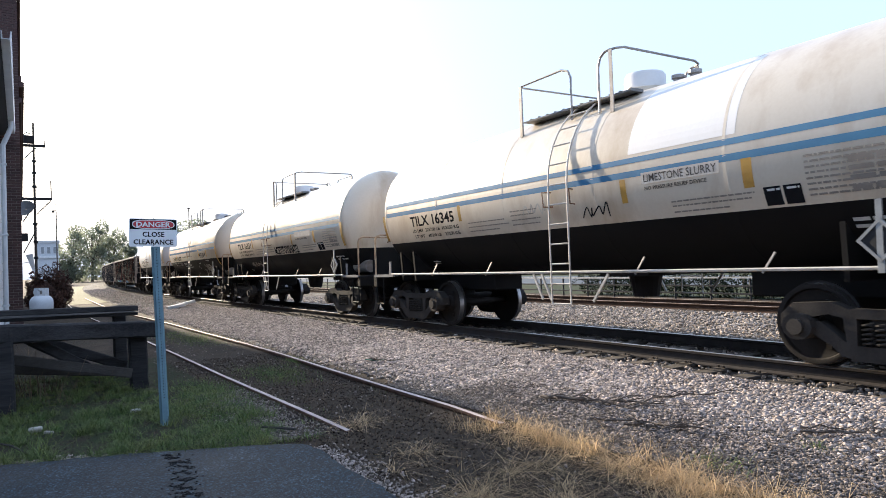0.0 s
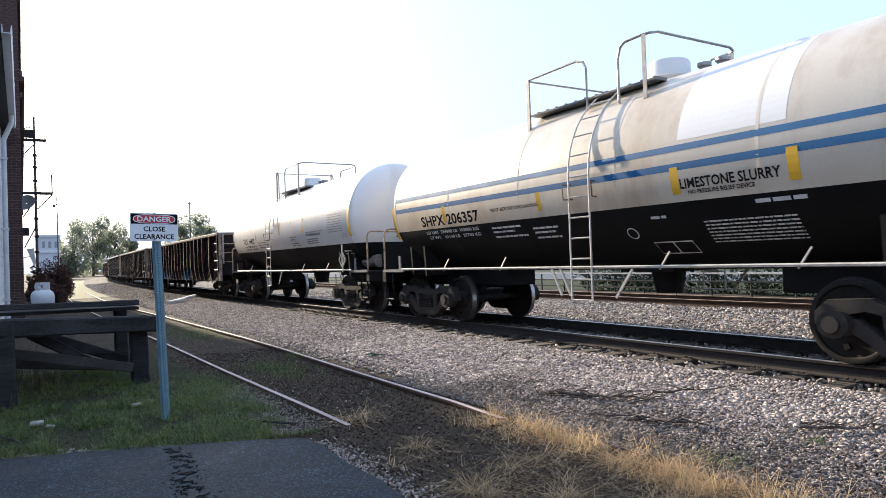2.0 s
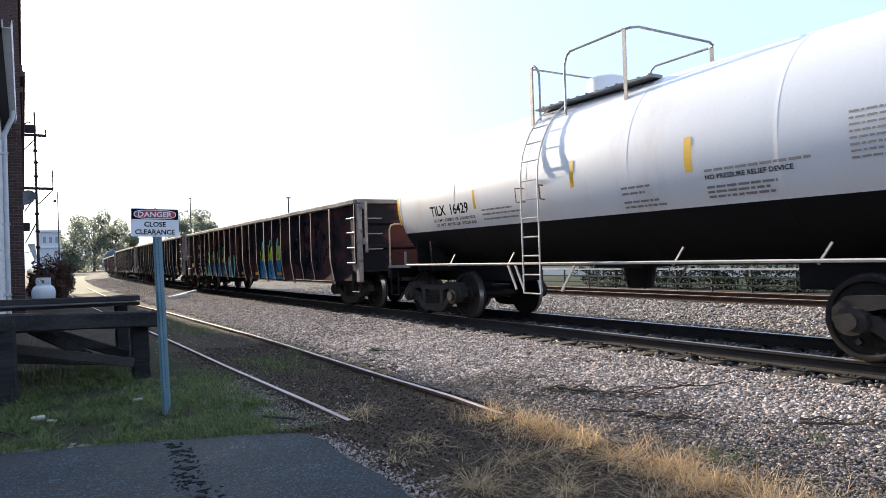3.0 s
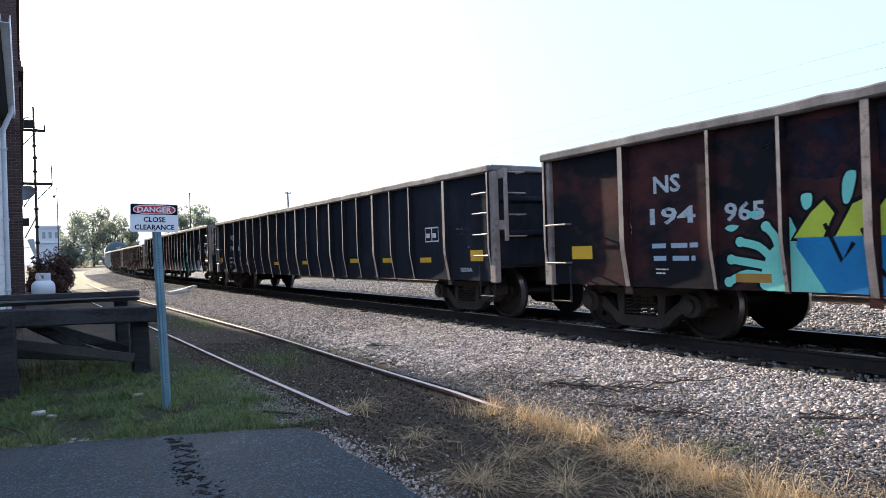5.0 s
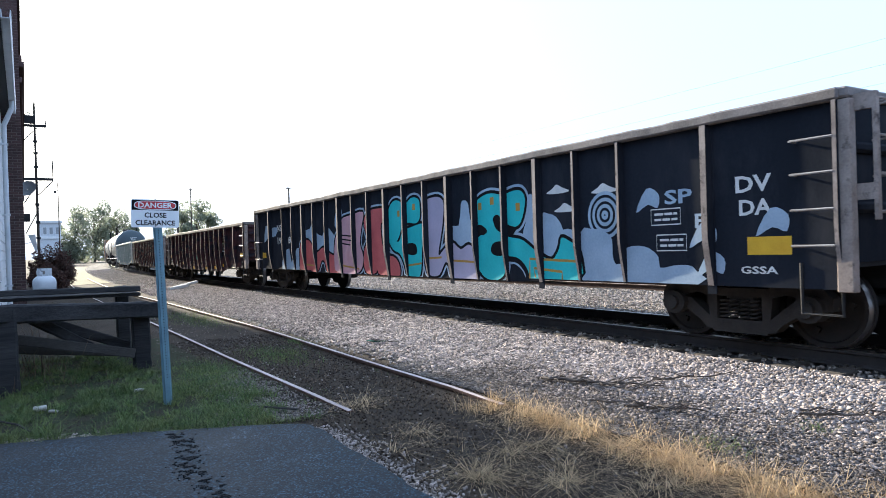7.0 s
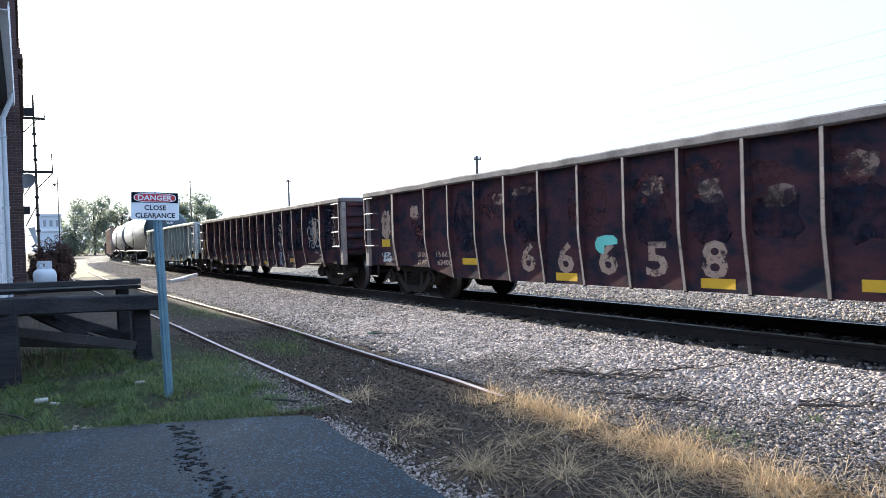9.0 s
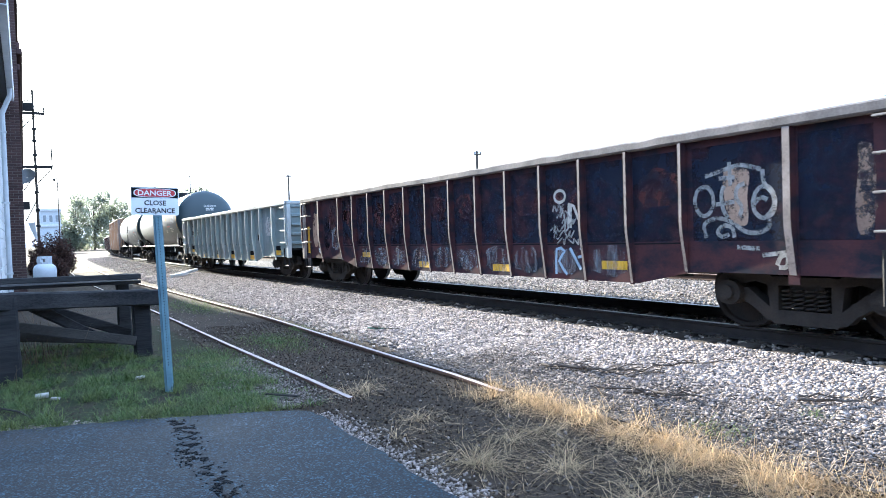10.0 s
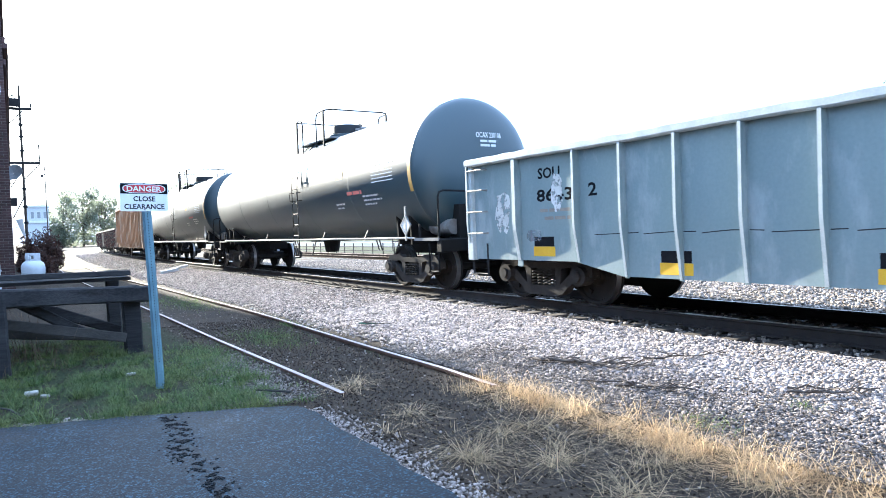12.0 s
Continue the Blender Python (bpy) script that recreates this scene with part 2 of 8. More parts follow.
M_TURF = mat("thin_turf", (0.026, 0.036, 0.016), (0.044, 0.046, 0.026), rough=0.95, scale=2.2, grain=60, bump=0.8, stain=(0.045, 0.036, 0.027), stain_at=0.56, dist=0.03, spec=0.1)
M_TEAL = mat("teal_spray_paint", (0.0448, 0.538, 0.538), (0.0299, 0.419, 0.434), rough=0.5, scale=2, grain=30, bump=0.1)
M_PINK = mat("pink_spray_paint", (0.628, 0.359, 0.389), (0.508, 0.284, 0.329), rough=0.5, scale=2, grain=30, bump=0.1)
M_CORAL = mat("coral_spray_paint", (0.598, 0.135, 0.128), (0.448, 0.0897, 0.0897), rough=0.5, scale=2, grain=30, bump=0.1)
M_LILAC = mat("lilac_spray_paint", (0.448, 0.404, 0.523), (0.359, 0.329, 0.434), rough=0.5, scale=2, grain=30, bump=0.1)
M_SILVER = mat("silver_spray_paint", (0.374, 0.478, 0.583), (0.269, 0.359, 0.463), rough=0.6, scale=2, grain=30, bump=0.1)
M_LIME = mat("lime_spray_paint", (0.538, 0.628, 0.0523), (0.419, 0.508, 0.0448), rough=0.5, scale=2, grain=30, bump=0.1)
M_AZURE = mat("azure_spray_paint", (0.008, 0.22, 0.46), (0.008, 0.15, 0.36), rough=0.5, scale=2, grain=30, bump=0.1)
M_MINT = mat("mint_spray_paint", (0.239, 0.718, 0.568), (0.179, 0.568, 0.463), rough=0.5, scale=2, grain=30, bump=0.1)
M_CHALK = mat("white_scrawl", (0.60, 0.57, 0.50), (0.40, 0.36, 0.30), rough=0.6, scale=5, grain=40, bump=0.1)


def ragged(name, a, b, at=0.5, scale=5.0, streak=1.0, rough=0.8, soft=0.04, most=1.0):
    """Paint or rust that covers its ground in torn flakes: noise lets the ground show through."""
    m = mat(name, a, b, rough=rough, scale=4, grain=40, bump=0.1, spec=0.15)
    n, l = m.node_tree.nodes, m.node_tree.links
    mp = n.new("ShaderNodeMapping")
    mp.inputs["Scale"].default_value = (1, 1, 1 / streak)
    l.new(n["Texture Coordinate"].outputs["Object"], mp.inputs[0])
    ns = n.new("ShaderNodeTexNoise")
    ns.inputs["Scale"].default_value, ns.inputs["Detail"].default_value, ns.inputs["Roughness"].default_value = scale, 9, 0.68
    l.new(mp.outputs[0], ns.inputs["Vector"])
    cut = n.new("ShaderNodeMapRange")
    cut.inputs[1].default_value, cut.inputs[2].default_value = at - soft, at + soft
    cut.inputs[4].default_value = most
    l.new(ns.outputs[0], cut.inputs[0])
    ms, tr = n.new("ShaderNodeMixShader"), n.new("ShaderNodeBsdfTransparent")
    l.new(cut.outputs[0], ms.inputs[0])
    l.new(tr.outputs[0], ms.inputs[1])
    l.new(n["Principled BSDF"].outputs[0], ms.inputs[2])
    l.new(ms.outputs[0], n["Material Output"].inputs[0])
    return m


M_FLAKE_WHITE = ragged("flaking_white", (0.66, 0.66, 0.64), (0.5, 0.5, 0.48), 0.46, 7)
M_STENCIL = ragged("worn_white_stencil", (0.52, 0.56, 0.58), (0.40, 0.44, 0.46), 0.36, 9, 1.0, 0.8, 0.1)
M_SPRAY = ragged("thin_white_spray", (0.50, 0.48, 0.44), (0.36, 0.35, 0.33), 0.44, 12, 1.0, 0.8, 0.16, 0.85)
M_FLAKE_TAN = ragged("flaking_tan", (0.34, 0.24, 0.18), (0.24, 0.16, 0.12), 0.50, 8, 1.0, 0.8, 0.07)
M_FLAKE_TAN_PALE = ragged("flaking_pale_tan", (0.48, 0.33, 0.24), (0.36, 0.24, 0.17), 0.42, 8, 1.0, 0.8, 0.08)
M_FLAKE_RUST = ragged("rust_bloom", (0.10, 0.036, 0.032), (0.07, 0.028, 0.027), 0.53, 6.0, 1.0, 0.8, 0.08)
M_FLAKE_SILVER = ragged("smeared_silver", (0.30, 0.31, 0.33), (0.20, 0.20, 0.22), 0.53, 7.0, 4.0, 0.8, 0.12, 0.75)
M_FLAKE_NAVY = ragged("dark_blue_overspray", (0.010, 0.014, 0.026), (0.015, 0.018, 0.030), 0.50, 4.0, 1.0, 0.8, 0.1, 0.9)
M_NAVY_COAT = ragged("patchy_navy_overpaint", (0.012, 0.017, 0.032), (0.018, 0.022, 0.036), 0.44, 2.2, 1.0, 0.8, 0.12, 0.92)
M_FAINT = mat("faded_small_lettering", (0.20, 0.175, 0.15), (0.30, 0.26, 0.22), rough=0.6, scale=8, grain=60, bump=0)
M_OCHRE = mat("dirty_ochre_reflector", (0.48, 0.27, 0.04), (0.36, 0.20, 0.04), rough=0.5, scale=6, grain=50, bump=0.05)
# blue car's rib tone, whitened to stand for light on the ribs
M_LIT_RIB_BLUE = mat("lit_whitish_blue_rib", (0.50, 0.53, 0.52), (0.36, 0.40, 0.40), rough=0.6, scale=4, grain=40, bump=0.2)
M_MOWN = mat("mown_lawn", (0.030, 0.042, 0.020), (0.045, 0.052, 0.028), rough=0.9, scale=0.8, grain=20, bump=0.4, dist=0.03, spec=0.1)
M_FAR_ROAD = mat("far_concrete", (0.10, 0.12, 0.14), (0.08, 0.095, 0.11), rough=0.85, scale=0.5, grain=15, bump=0.2, spec=0.15)


# ---- mesh helpers ----
def quad(bm, pts):
    return bm.faces.new([bm.verts.new(p) for p in pts])


def box(bm, x0, x1, y0, y1, z0, z1, m=None, bevel=0.0):
    v = [Vector((x, y, z)) for z in (z0, z1) for y in (y0, y1) for x in (x0, x1)]
    v = [bm.verts.new(m @ p if m else p) for p in v]
    fs = [bm.faces.new([v[i] for i in f]) for f in ((0, 2, 3, 1), (4, 5, 7, 6), (0, 1, 5, 4), (2, 6, 7, 3), (0, 4, 6, 2), (1, 3, 7, 5))]
    if bevel:
        bmesh.ops.bevel(bm, geom=list({e for f in fs for e in f.edges}), offset=bevel, segments=1, affect="EDGES")


def prism(bm, poly, h, m):
    """A plate: the polygon poly in m's xy plane, from z = 0 to h."""
    lo = [bm.verts.new(m @ Vector((x, y, 0))) for x, y in poly]
    hi = [bm.verts.new(m @ Vector((x, y, h))) for x, y in poly]
    n = len(poly)
    bm.faces.new(list(reversed(lo)))
    bm.faces.new(hi)
    for i in range(n):
        bm.faces.new((lo[i], lo[(i + 1) % n], hi[(i + 1) % n], hi[i]))


def ring(bm, c, u, w, r, seg):
    return [bm.verts.new(c + u * (r * math.cos(2 * math.pi * i / seg)) + w * (r * math.sin(2 * math.pi * i / seg))) for i in range(seg)]


def tube(bm, pts, r, seg=8, r1=None):
    """A round bar along a line of points."""
    pts = [Vector(p) for p in pts]
    prev, u = None, None
    first = None
    for i, p in enumerate(pts):
        d = ((pts[min(i + 1, len(pts) - 1)] - p).normalized() + (p - pts[max(i - 1, 0)]).normalized()).normalized()
        if u is None:
            u = d.orthogonal().normalized()
        u = (u - d * u.dot(d)).normalized()
        w = d.cross(u)
        rr = r if r1 is None else r + (r1 - r) * i / (len(pts) - 1)
        cur = ring(bm, p, u, w, rr, seg)
        if prev:
            for k in range(seg):
                bm.faces.new((prev[k], prev[(k + 1) % seg], cur[(k + 1) % seg], cur[k]))
        else:
            first = cur
        prev = cur
    bm.faces.new(list(reversed(first)))
    bm.faces.new(prev)


def lathe(bm, prof, seg, m, caps=True):
    """A turned body about m's z axis from (height, radius) pairs."""
    prev = None
    for z, r in prof:
        cur = [bm.verts.new(m @ Vector((r * math.cos(2 * math.pi * i / seg), r * math.sin(2 * math.pi * i / seg), z))) for i in range(seg)]
        if prev:
            for k in range(seg):
                bm.faces.new((prev[k], prev[(k + 1) % seg], cur[(k + 1) % seg], cur[k]))
        elif caps:
            bm.faces.new(list(reversed(cur)))
        prev = cur
    if caps:
        bm.faces.new(prev)


def mesh_of(name, bm, material, smooth=False):
    bmesh.ops.recalc_face_normals(bm, faces=bm.faces)
    me = bpy.data.meshes.new(name)
    bm.to_mesh(me)
    bm.free()
    for mm in (material if isinstance(material, (list, tuple)) else [material]):
        me.materials.append(mm)
    if smooth:
        me.polygons.foreach_set("use_smooth", [True] * len(me.polygons))
        me.set_sharp_from_angle(angle=radians(35))
    return me


def part(name, bm, material, parent=None, label="", smooth=False, at=None, kind=""):
    """Links a bmesh (or a finished mesh) as one object under its thing."""
    me = bm if isinstance(bm, bpy.types.Mesh) else mesh_of(name, bm, material, smooth)
    ob = new(name, me)
    if parent:
        ob.parent = parent
    if at is not None:
        ob.matrix_basis = at
    return tagged(ob, label, kind=kind)


def mesh_from(name, verts, faces, material, smooth=False):
    me = bpy.data.meshes.new(name)
    me.from_pydata(verts, [], faces)
    me.materials.append(material)
    if smooth:
        me.polygons.foreach_set("use_smooth", [True] * len(me.polygons))
    return me


def words(text, size, width=None, bold=0.035):
    """Flat letters as a mesh: x along the words from 0, y up from the base line. width: squeeze to that length."""
    cu = bpy.data.curves.new("letters", "FONT")
    cu.body, cu.size, cu.resolution_u, cu.offset = text, size / 0.7, 2, size * bold
    ob = new("letters", cu)
    bpy.context.view_layer.update()
    me = bpy.data.meshes.new_from_object(ob.evaluated_get(bpy.context.evaluated_depsgraph_get()))
    bpy.data.objects.remove(ob)
    bpy.data.curves.remove(cu)
    xs = [v.co.x for v in me.vertices] or [0, 1]
    lo, hi = min(xs), max(xs)
    k = (width / (hi - lo)) if width else 1.0
    for v in me.vertices:
        v.co.x = (v.co.x - lo) * k
    return me


def lay(me, f):
    """Moves each vertex of a flat mesh through f(x, y, lift) and returns the mesh."""
    for v in me.vertices:
        v.co = f(v.co.x, v.co.y, v.co.z)
    return me


def bars(rows):
    """Rows of plain bars that stand for writing too small to read: (x, y, length, height)."""
    bm = bmesh.new()
    rnd = random.Random(5)
    for x, y, ln, h in rows:
        u = x
        while u < x + ln:
            w = min(h * rnd.uniform(1.5, 5), x + ln - u)
            n = max(1, int(w / 0.15))
            for i in range(n):
                quad(bm, [(u + w * i / n, y, 0), (u + w * (i + 1) / n, y, 0), (u + w * (i + 1) / n, y + h, 0), (u + w * i / n, y + h, 0)])
            u += w + h * 0.6
    me = bpy.data.meshes.new("bars")
    bm.to_mesh(me)
    bm.free()
    return me


def flat(pts, lift=0.0, smooth=0):
    """A flat figure with the outline pts; smooth: rounds it with that many steps between the corners."""
    if smooth:
        out, n = [], len(pts)
        for i in range(n):
            p0, p1, p2, p3 = (Vector(pts[(i + k - 1) % n]) for k in range(4))
            for k in range(smooth):
                t = k / smooth
                out.append(0.5 * ((2 * p1) + (p2 - p0) * t + (2 * p0 - 5 * p1 + 4 * p2 - p3) * t * t + (3 * p1 - p0 - 3 * p2 + p3) * t ** 3))
        pts = out
    bm = bmesh.new()
    bm.faces.new([bm.verts.new((p[0], p[1], lift)) for p in pts])
    bmesh.ops.triangulate(bm, faces=bm.faces)
    me = bpy.data.meshes.new("figure")
    bm.to_mesh(me)
    bm.free()
    return me


def oblong(w, h, lift=0.0):
    """A flat oblong, cut into strips so that it can be bent."""
    bm = bmesh.new()
    nx, ny = max(1, int(w / 0.3)), max(1, int(h / 0.08))
    for i in range(nx):
        for j in range(ny):
            quad(bm, [(w * i / nx, h * j / ny, lift), (w * (i + 1) / nx, h * j / ny, lift), (w * (i + 1) / nx, h * (j + 1) / ny, lift), (w * i / nx, h * (j + 1) / ny, lift)])
    me = bpy.data.meshes.new("oblong")
    bm.to_mesh(me)
    bm.free()
    return me


def stroke(pts, w, lift=0.0, smooth=4, closed=False):
    """A flat painted line along pts."""
    vs = [Vector(p) for p in pts]
    if smooth:
        out, n = [], len(vs)
        for i in range(n if closed else n - 1):
            p1, p2 = vs[i], vs[(i + 1) % n]
            p0 = vs[i - 1] if (i or closed) else p1
            p3 = vs[(i + 2) % n] if (closed or i + 2 < n) else p2
            for k in range(smooth):
                t = k / smooth
                out.append(0.5 * ((2 * p1) + (p2 - p0) * t + (2 * p0 - 5 * p1 + 4 * p2 - p3) * t * t + (3 * p1 - p0 - 3 * p2 + p3) * t ** 3))
        vs = out + ([] if closed else [vs[-1]])
    bm = bmesh.new()
    n = len(vs)
    left, right = [], []
    for i, p in enumerate(vs):
        d = vs[(i + 1) % n if closed else min(i + 1, n - 1)] - vs[i - 1 if (closed or i) else 0]
        d = d.normalized() if d.length else Vector((1, 0))
        q = Vector((-d.y, d.x)) * w / 2
        left.append(bm.verts.new((p.x + q.x, p.y + q.y, lift)))
        right.append(bm.verts.new((p.x - q.x, p.y - q.y, lift)))
    for i in range(n if closed else n - 1):
        k = (i + 1) % n
        bm.faces.new((left[i], right[i], right[k], left[k]))
    me = bpy.data.meshes.new("stroke")
    bm.to_mesh(me)
    bm.free()
    return me


def scrawl(cx, cy, w, h, n, seed, width=0.03, lift=0.0):
    """An unreadable sprayed scrawl: one looping line."""
    rnd = random.Random(seed)
    pts = [(cx + w * (i / (n - 1) - 0.5) + rnd.uniform(-0.12, 0.12) * w, cy + h * (0.45 if i % 2 else -0.45) * rnd.uniform(0.4, 1)) for i in range(n)]
    return stroke(pts, width, lift, 5)

# ---- the lie of the land and the line of the track ----
TRACK_X = 8.37            # middle of the main track
RAIL_Z = 0.32             # top of its rails
BEND_FROM, BEND = 25.0, 0.00045


def bend(y):
    """How far the line has swung to the right at y, and its slope."""
    d = max(0.0, y - BEND_FROM)
    return BEND * d * d, 2 * BEND * d


def track_at(y, side=0.0, z=0.0):
    b, k = bend(y)
    q = math.hypot(1, k)
    return Vector((TRACK_X + b + side / q, y - side * k / q, z))


PROFILE = ((-2000, 0), (3.4, 0), (4.3, 0.03), (5.2, 0.07), (6.4, 0.13), (6.85, 0.15), (7.1, 0.105), (9.65, 0.105), (9.9, 0.13), (10.8, 0.10), (14.0, 0.10), (14.6, 0.13), (18.0, 0.13), (19.0, 0.0), (3000, 0))


def land(x, y):
    """Height of the ground."""
    u = x - bend(y)[0]
    for (a, za), (b, zb) in zip(PROFILE, PROFILE[1:]):
        if u <= b:
            z = za + (zb - za) * (u - a) / (b - a)
            break
    if -2 < x < 30 and -6 < y < 70:
        z += 0.02 * (noise.noise((x * 0.9, y * 0.5, 0)) + 0.5 * noise.noise((x * 2.3, y * 1.7, 3)))
    return z


def sheet(name, xs, ys, lift, material, curved=True):
    verts, faces = [], []
    for y in ys:
        b = bend(y)[0] if curved else 0.0
        for x in xs:
            verts.append((x + b, y, land(x + b, y) + lift))
    n = len(xs)
    for j in range(len(ys) - 1):
        for i in range(n - 1):
            faces.append((j * n + i, j * n + i + 1, (j + 1) * n + i + 1, (j + 1) * n + i))
    return new(name, mesh_from(name, verts, faces, material, True))


def steps(*spans):
    out = []
    for a, b, n in spans:
        out += [a + (b - a) * i / n for i in range(n)]
    return out + [spans[-1][1]]


ground = tagged(sheet("ground", steps((-2000, -60, 6), (-60, -4, 10), (-4, 20, 80), (20, 60, 10), (60, 2500, 8)),
                      steps((-1500, -30, 6), (-30, -4, 8), (-4, 30, 110), (30, 180, 50), (180, 2500, 8)), 0.0, M_SOIL, False),
                "bare soil and cinders with thin grass along the track", "ground", kind="structure")
ballast = tagged(sheet("ballast_bed", [4.25, 4.5, 4.8, 5.2, 5.6, 6, 6.4, 6.85, 7.1, 7.6, 8.4, 9.1, 9.65, 9.9, 10.3, 10.8, 12, 13, 14, 14.6, 16, 17.2, 18.0],
                       steps((-40, -4, 10), (-4, 30, 60), (30, 330, 80)), 0.006, M_BALLAST_BED),
                 "grey crushed stone ballast bed under the rails", "ballast", kind="structure")


def scatter_stones(name, spots, size, seed, material=None):
    """Loose angular stones as one mesh."""
    rng = np.random.default_rng(seed)
    base = np.array([(-1, -1, -1), (1, -1, -1), (1, 1, -1), (-1, 1, -1), (-1, -1, 1), (1, -1, 1), (1, 1, 1), (-1, 1, 1)], float)
    fc = np.array([(0, 3, 2, 1), (4, 5, 6, 7), (0, 1, 5, 4), (1, 2, 6, 5), (2, 3, 7, 6), (3, 0, 4, 7)])
    n = len(spots)
    v = base[None] * rng.uniform(0.55, 1.0, (n, 8, 3))
    v *= rng.uniform(0.6, 1.25, (n, 1, 3)) * np.array([1.3, 0.95, 0.72]) * size * rng.uniform(0.6, 1.35, (n, 1, 1)) * 0.5
    a, b = rng.uniform(0, 6.283, n), rng.uniform(-1.1, 1.1, n)
    ca, sa, cb, sb = np.cos(a)[:, None], np.sin(a)[:, None], np.cos(b)[:, None], np.sin(b)[:, None]
    x, y, z = v[..., 0], v[..., 1], v[..., 2]
    y, z = y * cb - z * sb, y * sb + z * cb
    x, y = x * ca - y * sa, x * sa + y * ca
    v = np.stack([x, y, z], -1) + np.asarray(spots)[:, None, :]
    f = fc[None] + (np.arange(n) * 8)[:, None, None]
    me = bpy.data.meshes.new(name)
    me.vertices.add(n * 8)
    me.vertices.foreach_set("co", v.reshape(-1))
    me.loops.add(n * 24)
    me.loops.foreach_set("vertex_index", f.reshape(-1).astype(np.int32))
    me.polygons.add(n * 6)
    me.polygons.foreach_set("loop_start", (np.arange(n * 6) * 4).astype(np.int32))
    me.update(calc_edges=True)
    me.materials.append(material or M_STONE)
    return new(name, me)


def stone_spots(x0, x1, y0, y1, n, seed, lift=0.012, edge=0.0):
    rnd = random.Random(seed)
    out = []
    for _ in range(n):
        x, y = rnd.uniform(x0, x1), rnd.uniform(y0, y1)
        if edge and x < x0 + edge and rnd.random() > ((x - x0) / edge) ** 1.5:
            continue
        x += bend(y)[0]
        out.append((x, y, land(x, y) + lift + rnd.uniform(-0.004, 0.016)))
    return out


near_spots = stone_spots(4.9, 7.05, 0.8, 7, 36000, 1, edge=0.9) + stone_spots(4.05, 7.05, 7, 12, 34000, 21, edge=1.0) + stone_spots(4.05, 7.05, 12, 34, 46000, 2, edge=0.5) + stone_spots(4.1, 7.05, 34, 90, 20000, 12, edge=0.5)
tagged(scatter_stones("ballast_stones", near_spots, 0.031, 3), "loose grey crushed stones beside the track", "gravel", kind="stuff")
small_spots = stone_spots(4.05, 5.7, 0.8, 7.2, 40000, 31, edge=1.0)
tagged(scatter_stones("ballast_stones", small_spots, 0.022, 32, M_GRIT), "small mixed grey and brown stones at the foot of the ballast", "gravel", kind="stuff")
far_spots = stone_spots(7.1, 9.8, -2, 30, 9000, 4) + stone_spots(9.8, 14.9, -3, 34, 34000, 5)
tagged(scatter_stones("ballast_stones", far_spots, 0.046, 6, M_STONE_TAN), "loose grey crushed stones between the tracks", "gravel", kind="stuff")


# ---- rails and ties ----
RAIL_SHAPE = [(-0.07, -0.17), (0.07, -0.17), (0.07, -0.155), (0.012, -0.135), (0.012, -0.045), (0.037, -0.032), (0.037, -0.004), (0.03, 0),
              (-0.03, 0), (-0.037, -0.004), (-0.037, -0.032), (-0.012, -0.045), (-0.012, -0.135), (-0.07, -0.155)]


def rail(name, line, material, label, shape=RAIL_SHAPE):
    """A rail swept along a line of points (top middle), its worn head in a second material."""
    me_v, me_f = [], []
    n = len(shape)
    for i, p in enumerate(line):
        d = (line[min(i + 1, len(line) - 1)] - line[max(i - 1, 0)]).normalized()
        s = Vector((d.y, -d.x, 0))
        me_v += [p + s * a + Vector((0, 0, b)) for a, b in shape]
    for i in range(len(line) - 1):
        for k in range(n):
            me_f.append((i * n + k, i * n + (k + 1) % n, (i + 1) * n + (k + 1) % n, (i + 1) * n + k))
    me_f.append(tuple(range(n)))
    me_f.append(tuple(range((len(line) - 1) * n, len(line) * n)))
    me = bpy.data.meshes.new(name)
    me.from_pydata(me_v, [], me_f)
    bm = bmesh.new()
    bm.from_mesh(me)
    bmesh.ops.recalc_face_normals(bm, faces=bm.faces)
    bm.to_mesh(me)
    bm.free()
    for mm in material:
        me.materials.append(mm)
    for f in me.polygons:
        if f.normal.z > 0.6 and max(me.vertices[v].co.z for v in f.vertices) > line[0].z - 0.006:
            f.material_index = 1
    return tagged(new(name, me), label, "rail", "rails of the main track", "structure")


YS = steps((-60, 25, 12), (25, 330, 100))
for side in (-0.7525, 0.7525):
    rail("rail", [track_at(y, side, RAIL_Z) for y in YS], (M_RAIL, M_RAIL_TOP), "heavy steel rail with a bright worn head")
for side in (6.85, 8.29):
    rail("rail", [track_at(y, side, RAIL_Z - 0.02) for y in YS], (M_RUSTY_WEB, M_RUSTY_HEAD), "brown rusty rail of the second track")


def tie_mesh():
    bm = bmesh.new()
    box(bm, -1.3, 1.3, -0.115, 0.115, -0.16, 0, bevel=0.012)
    for s in (-0.7525, 0.7525):
        box(bm, s - 0.17, s + 0.17, -0.09, 0.09, -0.002, 0.014)
        for q in (-0.11, 0.11):
            box(bm, s + q - 0.015, s + q + 0.015, -0.05, -0.02, 0.01, 0.04)
            box(bm, s + q - 0.015, s + q + 0.015, 0.02, 0.05, 0.01, 0.04)
    return mesh_of("tie", bm, M_TIE)


